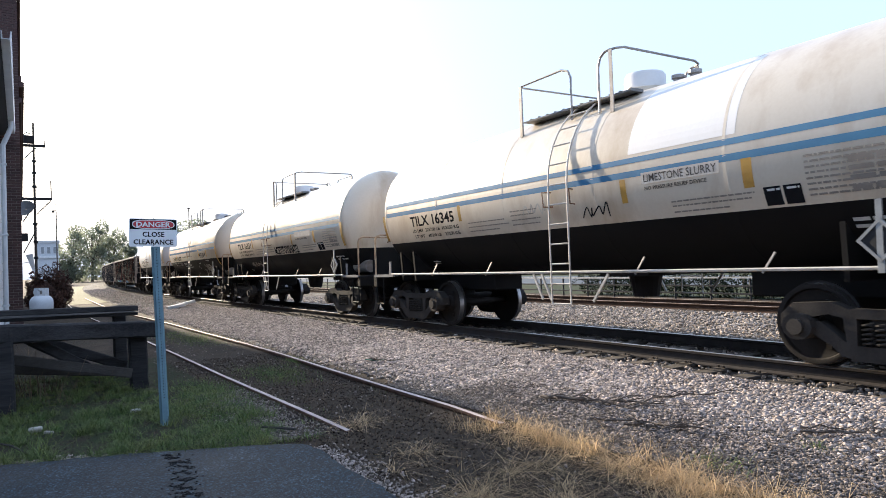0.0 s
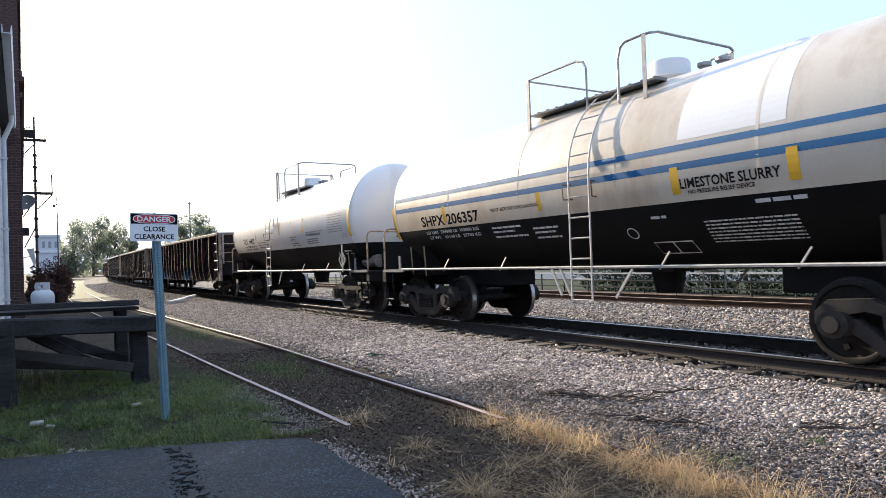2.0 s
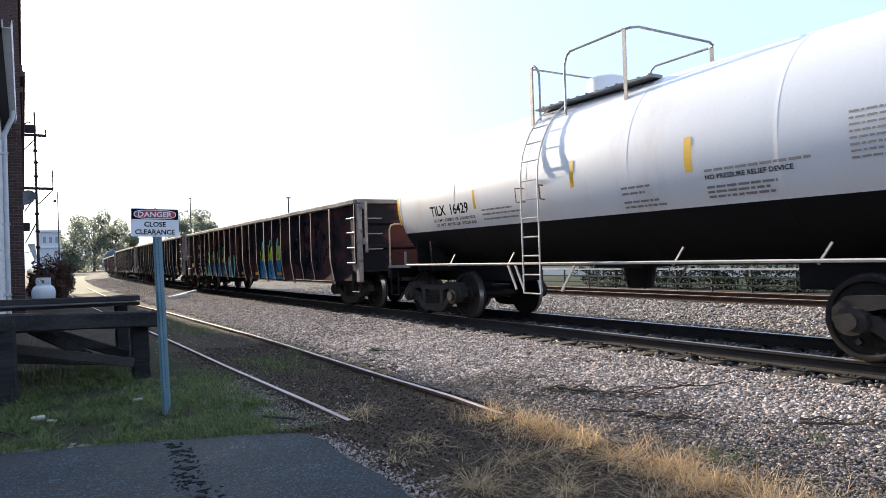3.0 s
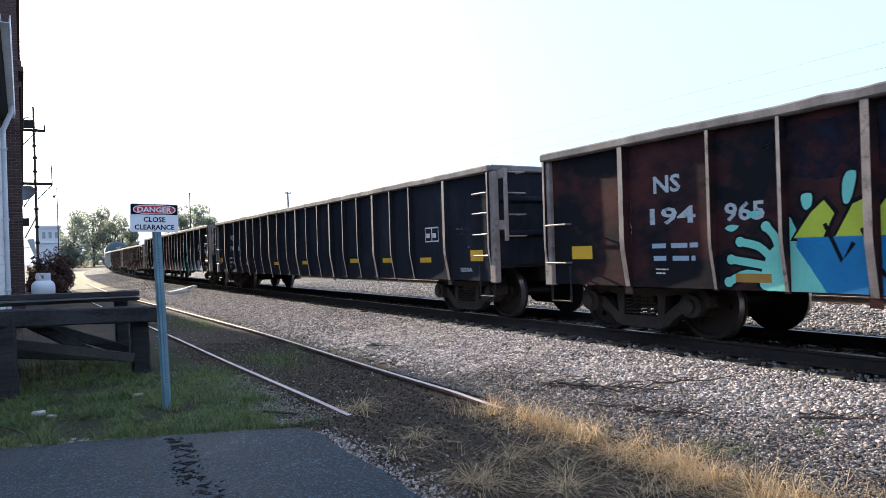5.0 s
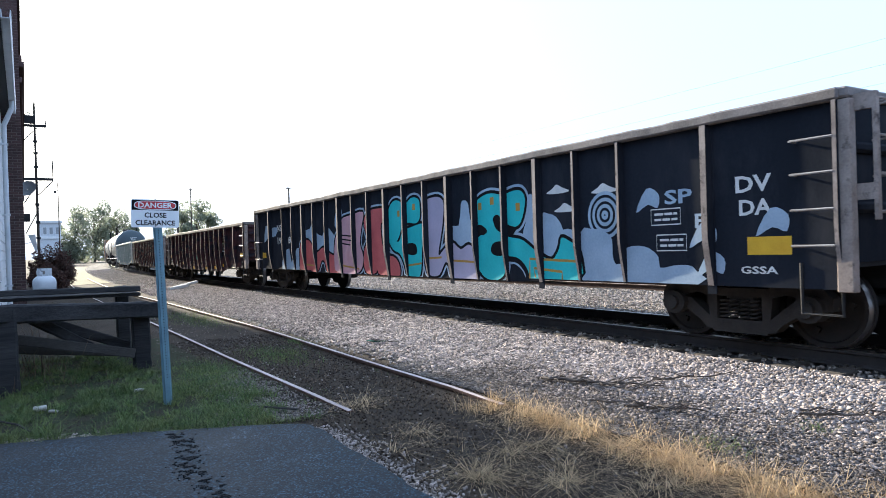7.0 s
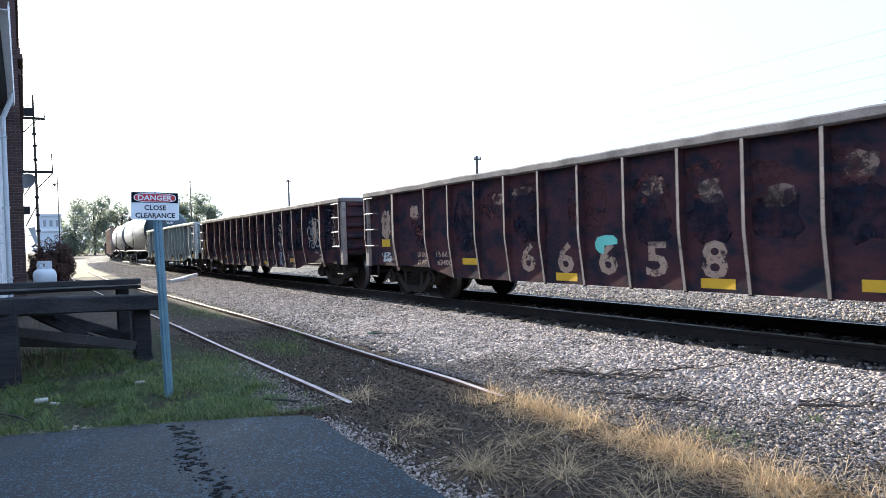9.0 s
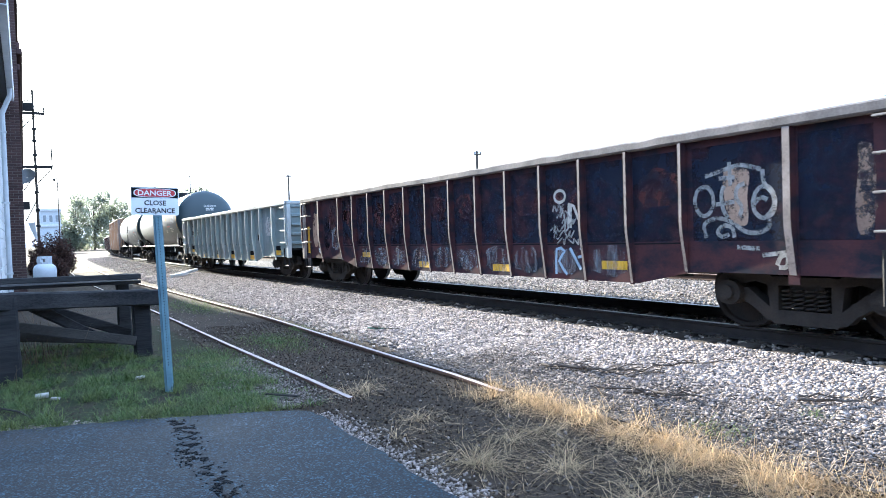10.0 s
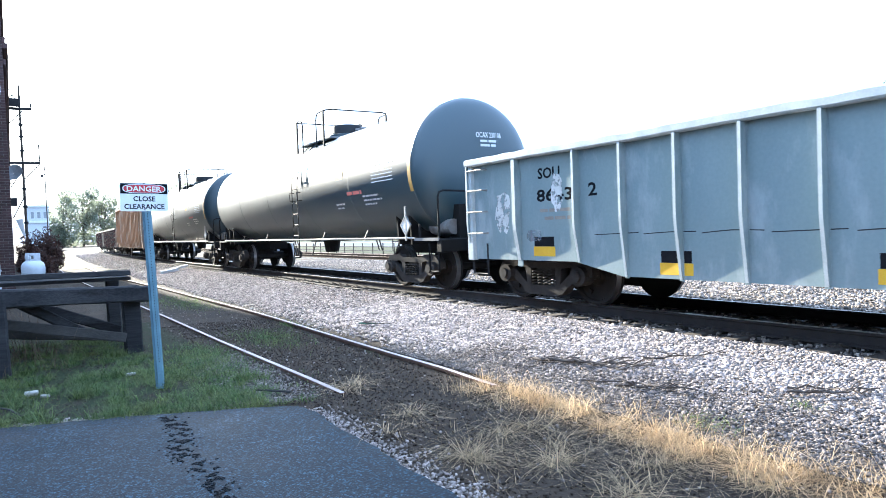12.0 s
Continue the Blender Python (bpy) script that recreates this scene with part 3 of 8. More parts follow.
TIE = tie_mesh()
rnd = random.Random(11)
main_track = tagged(new("track_ties"), "dark creosoted wooden ties bedded in the ballast", "railway ties", kind="structure")
for i in range(220):
    y = -12 + i * 0.53
    b, k = bend(y)
    p = track_at(y, rnd.uniform(-0.04, 0.04), RAIL_Z - 0.17 + rnd.uniform(-0.006, 0.004))
    part("tie", TIE, None, main_track, at=pose(*p, 0, 0, -math.degrees(math.atan(k)) + rnd.uniform(-1.2, 1.2)))
second_track = tagged(new("second_track_ties"), "dark wooden ties of the second track", "railway ties", kind="structure")
for i in range(110):
    y = -8 + i * 0.53
    b, k = bend(y)
    part("tie", TIE, None, second_track, at=pose(*track_at(y, 7.57, RAIL_Z - 0.19), 0, 0, -math.degrees(math.atan(k))))


# ---- pavement, siding and buildings ----
def asphalt():
    top = [(-9, 7.5), (-3, 7.15), (-0.22, 6.88), (0.19, 6.72), (0.83, 6.5), (1.49, 6.2), (1.93, 5.97), (2.10, 5.84), (2.16, 5.6), (2.12, 5.1), (2.13, 4.3), (2.09, 3.67), (2.12, 2.0), (2.1, -9), (-9, -9)]
    pts = []
    for i, (x, y) in enumerate(top):
        x1, y1 = top[(i + 1) % len(top)]
        n = max(1, int(math.hypot(x1 - x, y1 - y) / 0.06)) if i < 12 and i > 0 else 1
        for k in range(n):
            px, py = x + (x1 - x) * k / n, y + (y1 - y) * k / n
            w = 0.03 if n > 1 else 0
            pts.append((px + w * noise.noise((px * 7, py * 7, 1)), py + w * noise.noise((px * 7, py * 7, 9))))
    bm = bmesh.new()
    hi = [bm.verts.new((x, y, 0.045)) for x, y in pts]
    lo = [bm.verts.new((x * 1.0 + 0.02, y + 0.02, -0.03)) for x, y in pts]
    bm.faces.new(hi)
    for i in range(len(pts)):
        bm.faces.new((hi[i], lo[i], lo[(i + 1) % len(pts)], hi[(i + 1) % len(pts)]))
    return tagged(new("pavement", mesh_of("pavement", bm, M_SHADE_ASPHALT)), "worn asphalt with a rounded broken corner, the blue of the shade put into its colour", "asphalt", kind="structure")


pavement = asphalt()
rnd = random.Random(21)
crumbs = []
for _ in range(2600):
    t = rnd.random()
    x, y = 1.05 - 0.10 * t + 0.04 * math.sin(t * 11) + rnd.gauss(0, 0.045), 6.28 - 2.6 * t
    if noise.noise((x * 15, y * 13, 3)) > 0.02:
        crumbs.append((x, y, 0.047))
crack = tagged(scatter_stones("crack", crumbs, 0.011, 22, M_BLACK), "broken dark seam of moss and tar crumbs", kind="stuff")
crack.parent = pavement

LOW_RAIL = [(a * 0.72, b) for a, b in RAIL_SHAPE]
S1 = [(3.91, 5.3), (3.90, 6.2), (3.90, 7.5), (3.92, 8.8), (3.95, 10.3), (3.99, 12.1), (4.0, 14), (3.97, 16.1), (3.85, 22.5), (3.62, 29), (3.55, 40), (3.85, 55)]
S2 = [(2.68, 6.15), (2.62, 7), (2.55, 10.4), (2.52, 14), (2.47, 17), (2.33, 22), (2.18, 30), (2.16, 40), (2.46, 55)]
for pts in (S1, S2):
    ob = rail("siding_rail", [Vector((x, y, (0.078 if pts is S1 else 0.045) - (0.03 if i == 0 else 0))) for i, (x, y) in enumerate(pts)], (M_SIDING_WEB, M_SIDING_RAIL), "old light rail sunk in the soil of a siding", LOW_RAIL)
    tagged(ob, group="rails of the disused siding")


def brick_mesh(w, h, d, material, name="brick"):
    bm = bmesh.new()
    box(bm, -w / 2, w / 2, 0, d, -h / 2, h / 2, bevel=0.004)
    return mesh_of(name, bm, material)


def brick_house():
    """The tall brick warehouse; its end wall faces the camera."""
    house = tagged(new("brick_warehouse"), "tall dark red brick warehouse with corbelled bands", "building")
    x0, x1, y0, y1, h = -14.0, 0.03, 20.02, 66.0, 11.5
    bm = bmesh.new()
    box(bm, x0, x1, y0, y0 + 0.35, -0.2, h)
    part("wall", bm, M_MORTAR, house, "mortar joints of the end wall")
    bm = bmesh.new()
    box(bm, x1 - 0.35, x1, y0 + 0.352, y1, -0.2, h)
    part("wall", bm, M_BRICK, house)
    bm = bmesh.new()
    box(bm, x0, x0 + 0.35, y0 + 0.352, y1, -0.2, h)
    part("wall", bm, M_BRICK, house)
    bm = bmesh.new()
    box(bm, x0 + 0.352, x1 - 0.352, y1 - 0.35, y1, -0.2, h)
    part("wall", bm, M_BRICK, house)
    bm = bmesh.new()
    box(bm, x0 + 0.352, x1 - 0.352, y0 + 0.352, y1 - 0.352, h - 0.6, h - 0.4)
    part("roof", bm, M_DARK, house, "flat tarred roof")
    # block added out of view above the wall, to push the ground shadow's edge outwards
    bm = bmesh.new()
    box(bm, x1 - 0.35, x1, 45.0, 52.0, h + 0.002, h + 1.5)
    part("parapet", bm, M_BRICK, house, "unseen brick-coloured block added to widen the ground shadow")
    for z, d in ((6.45, 0.12), (6.60, 0.07), (6.05, 0.06), (8.9, 0.08)):
        bm = bmesh.new()
        box(bm, x1 + 0.002, x1 + d, y0 - 0.02, y1, z, z + 0.14, bevel=0.01)
        part("corbel_band", bm, M_BRICK, house)
    whole, half = brick_mesh(0.20, 0.057, 0.05, M_BRICK), brick_mesh(0.095, 0.057, 0.05, M_BRICK)
    rest = bmesh.new()
    n = 0
    for k in range(169):
        z = 0.03 + k * 0.0675
        xs = [(x1 - 0.10, whole), (x1 - 0.31, whole), (x1 - 0.52, whole)] if k % 2 else [(x1 - 0.0475, half), (x1 - 0.205, whole), (x1 - 0.415, whole)]
        for x, me in xs:
            jit = 0.004 * noise.noise((x * 9, z * 9, 2))
            if n < 300:
                part("brick", me, None, house, at=pose(x, y0 - 0.012 + jit, z))
                n += 1
            else:
                w = 0.1 if me is whole else 0.0475
                box(rest, x - w, x + w, y0 - 0.012 + jit, y0 + 0.02, z - 0.0285, z + 0.0285)
    tagged(part("bricks", rest, M_BRICK, house, "upper courses of brick"), kind="stuff")
    return house


def white_house():
    """The low white annex of painted blocks before the warehouse."""
    house = tagged(new("white_annex"), "low white painted block annex with a gutter", "building")
    xw, y0, y1, h = -0.40, 12.2, 20.0, 5.2
    bm = bmesh.new()
    box(bm, xw - 0.25, xw, y0, y1, -0.2, h)
    part("wall", bm, M_WHITEWALL, house, "white painted block wall")
    for a in ((-9.0, xw - 0.252, y0, y0 + 0.25), (-9.0, xw - 0.252, y1 - 0.25, y1)):
        bm = bmesh.new()
        box(bm, *a, -0.2, h)
        part("wall", bm, M_WHITEWALL, house)
    bm = bmesh.new()
    box(bm, -9.2, -8.95, y0, y1, -0.2, h)
    part("wall", bm, M_WHITEWALL, house)
    block = bmesh.new()
    box(block, 0, 0.02, -0.195, 0.195, -0.095, 0.095, bevel=0.006)
    block = mesh_of("block", block, M_WHITEWALL)
    for k in range(26):
        for i in range(11):
            y = y1 - 0.2 - i * 0.4 - (0.2 if k % 2 else 0)
            part("block", block, None, house, at=pose(xw - 0.004 + 0.003 * noise.noise((y, k, 0)), y, 0.1 + k * 0.2))
    bm = bmesh.new()
    box(bm, -9.6, xw + 0.20, y0 - 0.3, y1 - 0.01, h + 0.002, h + 0.16)
    part("roof", bm, M_DARK, house, "flat roof")
    bm = bmesh.new()
    prism(bm, [(0, 0), (0.12, 0), (0.14, 0.13), (0.125, 0.13), (0.11, 0.015), (0.015, 0.015), (0.015, 0.13), (0, 0.13)], y1 - y0, Matrix(((1, 0, 0, xw + 0.205), (0, 0, 1, y0 - 0.2), (0, 1, 0, h + 0.02), (0, 0, 0, 1))))
    part("gutter", bm, M_PIPE, house, "white metal eaves gutter")
    bm = bmesh.new()
    tube(bm, [(xw + 0.26, 18.2, h + 0.05), (xw + 0.26, 18.2, h - 0.15), (xw + 0.10, 18.2, h - 0.55), (xw + 0.10, 18.2, 0.2)], 0.055, 12)
    for z in (1.0, 2.6, 4.2):
        box(bm, xw, xw + 0.17, 18.13, 18.27, z, z + 0.04)
    part("downpipe", bm, M_PIPE, house, "pale blue-grey downpipe")
    return house


brick_house()
white_house()
lawn = tagged(sheet("lawn", steps((21.5, 60, 8), (60, 300, 4)), steps((-60, 200, 20)), 0.012, M_MOWN, False), "mown green lawn beyond the tracks", "lawn", kind="structure")
tagged(sheet("far_road", steps((30, 44, 4)), steps((-60, 160, 20)), 0.03, M_FAR_ROAD, False), "pale concrete street beyond the lawn", "street", kind="structure")
turf = tagged(sheet("turf", steps((-3.5, 2.2, 24)), steps((6.9, 14, 30)), 0.008, M_TURF, False), "thin green turf and bare earth", "turf", kind="structure")


def plain_block(name, x0, x1, y0, y1, h, label):
    """A plain building that closes the place outside the view."""
    b = tagged(new(name), label, "building")
    for a in ((x0, x1, y0, y0 + 0.3), (x0, x1, y1 - 0.3, y1), (x0, x0 + 0.3, y0 + 0.302, y1 - 0.302), (x1 - 0.3, x1, y0 + 0.302, y1 - 0.302)):
        bm = bmesh.new()
        box(bm, *a, -0.2, h)
        part("wall", bm, M_BRICK, b)
    bm = bmesh.new()
    box(bm, x0 - 0.1, x1 + 0.1, y0 - 0.1, y1 + 0.1, h + 0.002, h + 0.2)
    part("roof", bm, M_DARK, b)


plain_block("brick_shop", -16, -4.2, -26, 10.5, 4.2, "plain brick shop beside the asphalt")
plain_block("brick_store", -3.5, 5.0, -34, -20, 5.0, "plain brick store behind the asphalt")
tagged(sheet("dry_verge", [2.2, 2.8, 3.4, 3.9, 4.2], steps((45, 130, 20)), 0.014, mat("dry_verge_grass", (0.14, 0.13, 0.055), (0.10, 0.10, 0.04), rough=0.95, scale=1.5, grain=20, bump=0.6, dist=0.05)), "dry yellowish grass verge along the track", "grass verge", kind="structure")

# ---- rolling stock ----
SIDE_FRAME = [(-1.12, 0.42), (-1.10, 0.62), (-0.95, 0.72), (-0.55, 0.74), (-0.30, 0.66), (0.30, 0.66), (0.55, 0.74), (0.95, 0.72), (1.10, 0.62), (1.12, 0.42),
              (0.70, 0.40), (0.42, 0.20), (0.34, 0.13), (-0.34, 0.13), (-0.42, 0.20), (-0.70, 0.40)]


def side_frame_mesh():
    """The cast frame of a freight truck with its two openings, spring window and axle boxes; it faces -x."""
    bm = bmesh.new()
    m = Matrix(((0, 0, -1, 0), (1, 0, 0, 0), (0, 1, 0, 0), (0, 0, 0, 1)))
    for poly in ([(-1.12, 0.44), (-1.12, 0.58), (-0.98, 0.71), (-0.55, 0.73), (-0.34, 0.64), (-0.34, 0.54), (-0.60, 0.60), (-0.76, 0.56), (-0.80, 0.44)],
                 [(-0.80, 0.50), (-0.68, 0.52), (-0.40, 0.30), (-0.36, 0.14), (-0.46, 0.16), (-0.56, 0.26), (-0.80, 0.40)],
                 [(-0.44, 0.58), (-0.34, 0.64), (-0.30, 0.56), (-0.30, 0.28), (-0.40, 0.28)],
                 [(-0.42, 0.28), (0.42, 0.28), (0.36, 0.12), (-0.36, 0.12)],
                 [(-0.36, 0.66), (0.36, 0.66), (0.34, 0.56), (-0.34, 0.56)]):
        prism(bm, poly, 0.16, m @ Matrix.Translation((0, 0, -0.05)))
        if poly[0][0] < -0.4 and poly[0][0] != -0.42:
            prism(bm, [(-x, y) for x, y in reversed(poly)], 0.16, m @ Matrix.Translation((0, 0, -0.05)))
    for s in (-1, 1):
        prism(bm, [(s * 0.889 + 0.17 * math.cos(a), 0.457 + 0.15 * math.sin(a)) for a in [i * math.pi / 6 for i in range(12)]], 0.20, m)
        prism(bm, [(s * 0.889 + 0.09 * math.cos(a), 0.457 + 0.09 * math.sin(a)) for a in [i * math.pi / 6 for i in range(12)]], 0.25, m)
    return mesh_of("side_frame", bm, M_TRUCK)


def spring_mesh():
    bm = bmesh.new()
    pts = [(0.055 * math.cos(a), 0.055 * math.sin(a), 0.24 * a / (2 * math.pi * 5)) for a in [i * math.pi / 4 for i in range(41)]]
    tube(bm, pts, 0.013, 5)
    return mesh_of("spring", bm, M_TRUCK)


def wheelset_mesh():
    """Axle with two flanged wheels, turned about the x axis."""
    bm = bmesh.new()
    mx = Matrix.Rotation(radians(90), 4, "Y")
    for s in (-1, 1):
        prof = [(0.665, 0.10), (0.665, 0.485), (0.69, 0.485), (0.70, 0.462), (0.80, 0.455), (0.805, 0.43), (0.80, 0.40), (0.765, 0.385), (0.735, 0.17), (0.80, 0.14), (0.80, 0.10)]
        if s > 0:
            lathe(bm, prof, 36, mx)
        else:
            lathe(bm, [(-z, r) for z, r in reversed(prof)], 36, mx)
    lathe(bm, [(-1.08, 0.07), (1.08, 0.07)], 14, mx)
    for s in (-1, 1):
        for a in range(3):
            t = a * 2 * math.pi / 3
            box(bm, s * 1.08 - 0.012, s * 1.08 + 0.012, 0.03 * math.cos(t) - 0.012, 0.03 * math.cos(t) + 0.012, 0.03 * math.sin(t) - 0.012, 0.03 * math.sin(t) + 0.012)
            box(bm, s * 0.77 - 0.02, s * 0.77 + 0.02, 0.28 * math.cos(t) - 0.03, 0.28 * math.cos(t) + 0.03, 0.28 * math.sin(t) - 0.03, 0.28 * math.sin(t) + 0.03)
    me = mesh_of("wheelset", bm, [M_WHEEL, M_TREAD], True)
    for f in me.polygons:
        r = math.hypot(f.center.y, f.center.z)
        if r > 0.44 and abs(f.center.x) > 0.69 and abs(f.normal.x) < 0.5:
            f.material_index = 1
    return me


def bolster_mesh():
    bm = bmesh.new()
    box(bm, -1.05, 1.05, -0.20, 0.20, 0.42, 0.60, bevel=0.03)
    box(bm, -0.35, 0.35, -0.24, 0.24, 0.55, 0.74, bevel=0.03)
    for s in (-1, 1):
        box(bm, -0.75, 0.75, s * 0.40 - 0.05, s * 0.40 + 0.05, 0.33, 0.43)
        for q in (-0.7525, 0.7525):
            box(bm, q - 0.06, q + 0.06, s * 0.40 - 0.02, s * 0.40 + 0.06, 0.28, 0.55)
    return mesh_of("bolster", bm, M_TRUCK)


SIDE_FRAME_M, SPRING_M, WHEELSET_M, BOLSTER_M = side_frame_mesh(), spring_mesh(), wheelset_mesh(), bolster_mesh()
WHEELSETS = []     # (wheelset, its place on the truck)
CARS = []          # (car, place of its middle along the line at 6 s, half the distance of its trucks)


def truck(car, y):
    """A two-axle truck under a car, with its pivot at y."""
    t = part("truck", BOLSTER_M, None, car, "grimy cast-steel freight truck", at=pose(0, y, 0))
    part("side_frame", SIDE_FRAME_M, None, t, at=pose(-0.97, 0, 0))
    part("side_frame", SIDE_FRAME_M, None, t, at=pose(0.97, 0, 0, 0, 0, 180))
    for s in (-1, 1):
        for i in (-0.2, -0.07, 0.07, 0.2):
            part("spring", SPRING_M, None, t, at=pose(s * 1.05, i, 0.29))
        w = part("wheelset", WHEELSET_M, None, t, "steel wheels on an axle", at=pose(0, s * 0.889, 0.457))
        WHEELSETS.append((w, s * 0.889))
    return t


def knuckle(car, y, s):
    """A coupler at the end of a car that points along s."""
    bm = bmesh.new()
    box(bm, -0.08, 0.08, min(y, y - s * 0.75), max(y, y - s * 0.75), 0.78, 0.94, bevel=0.02)
    box(bm, -0.15, 0.13, min(y - s * 0.03, y - s * 0.26), max(y - s * 0.03, y - s * 0.26), 0.72, 1.0, bevel=0.04)
    tube(bm, [(0.25, y - s * 0.6, 0.8), (0.3, y - s * 0.3, 0.5), (0.22, y, 0.34), (0.1, y + s * 0.05, 0.4)], 0.025, 6)
    part("coupler", bm, M_TRUCK, car, "cast-steel coupler with an air hose")


def begin_car(name, label, category, mid, trucks, group):
    car = tagged(new(name), label, category, group)
    CARS.append((car, mid, trucks))
    for s in (-1, 1):
        truck(car, s * trucks)
    return car


def tank_car(mid, length, shell, R, zc, upper, lower, split, label, group, stripes=None, marks=None, plat=0.0, dark=False, head="", band=None, lad=None, dome=None, span=None, hoops=None, dome_r=0.32):
    """A tank car. shell: half length of its tank; split: height where the lower paint begins; stripes: heights of painted bands."""
    car = begin_car("tank_car", label, "tank car", mid, length / 2 - 1.95, group)
    h = 0.42
    arc = [math.pi / 2 * i / 10 for i in range(1, 11)]
    prof = [(-shell, 0.02)] + [(-(shell - h + h * math.cos(a)), R * math.sin(a) ** 0.62) for a in arc]
    prof += [(-z, r) for z, r in reversed(prof)]
    seg = 96
    bm = bmesh.new()
    lathe(bm, prof, seg, Matrix.Translation((0, 0, zc)) @ Matrix.Rotation(radians(-90), 4, "X"))
    if lower:
        bmesh.ops.bisect_plane(bm, geom=list(bm.verts) + list(bm.edges) + list(bm.faces), plane_co=(0, 0, split), plane_no=(0, 0, 1))
    me = mesh_of("tank", bm, [upper, lower or upper], True)
    if lower:
        for f in me.polygons:
            f.material_index = 1 if f.center.z < split else 0
    part("tank", me, None, car, "smooth round steel tank shell")

    def wrap(y0, z0, lift=0.004):
        """Lays flat work on the near side: x runs along the car, y up round the shell."""
        a0 = math.asin(max(-1, min(1, (z0 - zc) / R)))
        return lambda x, y, q=0.0: Vector((-(R + lift + q) * math.cos(a0 + y / R), y0 - x, zc + (R + lift + q) * math.sin(a0 + y / R)))

    # weld seams and end rims
    for y in [-shell + 0.42 + (2 * shell - 0.84) * i / 5 for i in range(6)]:
        bm = bmesh.new()
        lathe(bm, [(y - 0.03, R - 0.01), (y - 0.02, R + 0.003), (y + 0.02, R + 0.003), (y + 0.03, R - 0.01)], seg, Matrix.Translation((0, 0, zc)) @ Matrix.Rotation(radians(-90), 4, "X"), False)
        if lower:
            bmesh.ops.bisect_plane(bm, geom=list(bm.verts) + list(bm.edges) + list(bm.faces), plane_co=(0, 0, split), plane_no=(0, 0, 1))
        me = mesh_of("weld_seam", bm, [upper, lower or upper], True)
        if lower:
            for f in me.polygons:
                f.material_index = 1 if f.center.z < split else 0
        part("weld_seam", me, None, car)
    for z0, hgt in stripes or ():
        bm = bmesh.new()
        n = 24
        for i in range(n):
            for j in range(2):
                w = 2 * (shell - 0.45) / n
                quad(bm, [(i * w, j * hgt / 2, 0), ((i + 1) * w, j * hgt / 2, 0), ((i + 1) * w, (j + 1) * hgt / 2, 0), (i * w, (j + 1) * hgt / 2, 0)])
        bmesh.ops.remove_doubles(bm, verts=bm.verts, dist=1e-4)
        part("stripe", lay(mesh_of("stripe", bm, band or M_STRIPE), wrap(shell - 0.45, z0, 0.003)), None, car, "blue painted stripe")
    for me, material, y0, z0, name, lab in (marks(shell) if marks else ()):
        me.materials.append(material)
        part(name, lay(me, wrap(y0, z0, 0.0016 if name in ("new_paint", "grime") else 0.0055)), None, car, lab, kind="stuff" if name == "small_lettering" else "")
    # sills, saddles and end platforms
    e = length / 2 - 0.45
    for s in (-1, 1):
        bm = bmesh.new()
        box(bm, -0.35, 0.35, min(s * e, s * (shell - 3.0)), max(s * e, s * (shell - 3.0)), 0.72, 1.05, bevel=0.02)
        box(bm, -1.3, 1.3, s * e - 0.09, s * e + 0.09, 0.80, 1.06, bevel=0.015)
        box(bm, -1.25, 1.25, min(s * (e - 0.1), s * (shell - 0.6)), max(s * (e - 0.1), s * (shell - 0.6)), 1.03, 1.07)
        for k in (-1, 1):
            prism(bm, [(-1.2, 0.0), (1.2, 0.0), (1.24, 0.62), (0.85, 0.28), (-0.85, 0.28), (-1.24, 0.62)], 0.06,
                  Matrix(((1, 0, 0, 0), (0, 0, 1, s * (length / 2 - 1.95) + k * 0.28), (0, 1, 0, 0.95), (0, 0, 0, 1))))
        box(bm, -0.7, 0.7, min(s * (shell - 0.25), s * (shell + 0.1)), max(s * (shell - 0.25), s * (shell + 0.1)), 1.05, 1.75)
        part("stub_sill", bm, M_BLACK, car, "black stub sill with end platform and head brace")
    for s in (-1, 1):
        bm = bmesh.new()
        box(bm, -1.32, -1.28, min(s * (e - 0.95), s * e), max(s * (e - 0.95), s * e), 1.03, 1.09)
        part("step_plate", bm, M_GRATE, car, "bright worn sill plate")
        knuckle(car, s * length / 2, s)
    # long side rails with slanting struts
    for sx in (-1, 1):
        bm = bmesh.new()
        tube(bm, [(sx * 1.33, -e + 0.9, 1.09), (sx * 1.33, e - 0.9, 1.09)], 0.022, 6)
        part("side_rail", bm, M_WHITE_STEEL, car, "long thin handrail along the sill")
        for y in (-shell * 0.62, -shell * 0.3, shell * 0.30, shell * 0.62):
            bm = bmesh.new()
            box(bm, -0.008, 0.008, -0.012, 0.012, 0, 0.27, pose(sx * 1.33, y, 1.05, 0, -sx * 14, 0) @ pose(0, 0, 0, 28))
            part("strut", bm, M_STEEL, car)
    # end handrails and brake gear
    for s in (-1, 1):
        for sx in (-1, 1):
            bm = bmesh.new()
            x = sx * 1.28
            y = s * (e - 0.02)
            tube(bm, [(x, y, 0.9), (x, y, 1.90), (x * 0.97, y, 1.99), (x * 0.90, y, 2.02), (x * 0.25, y, 2.0), (x * 0.22, y - s * 0.05, 1.96), (x * 0.22, y - s * 0.35, 1.9)], 0.021, 8)
            part("end_handrail", bm, M_PIPE_CREAM if not dark else M_BLACK, car, "rusty cream bent-pipe end handrail" if not dark else "black bent-pipe end handrail")
            bm = bmesh.new()
            tube(bm, [(x, s * (e - 0.05), 1.0), (x, s * (e - 0.05), 0.42), (x, s * (e - 0.40), 0.42), (x, s * (e - 0.40), 1.0)], 0.02, 6)
            part("step", bm, M_BLACK, car, "bent-bar sill step")
            bm = bmesh.new()
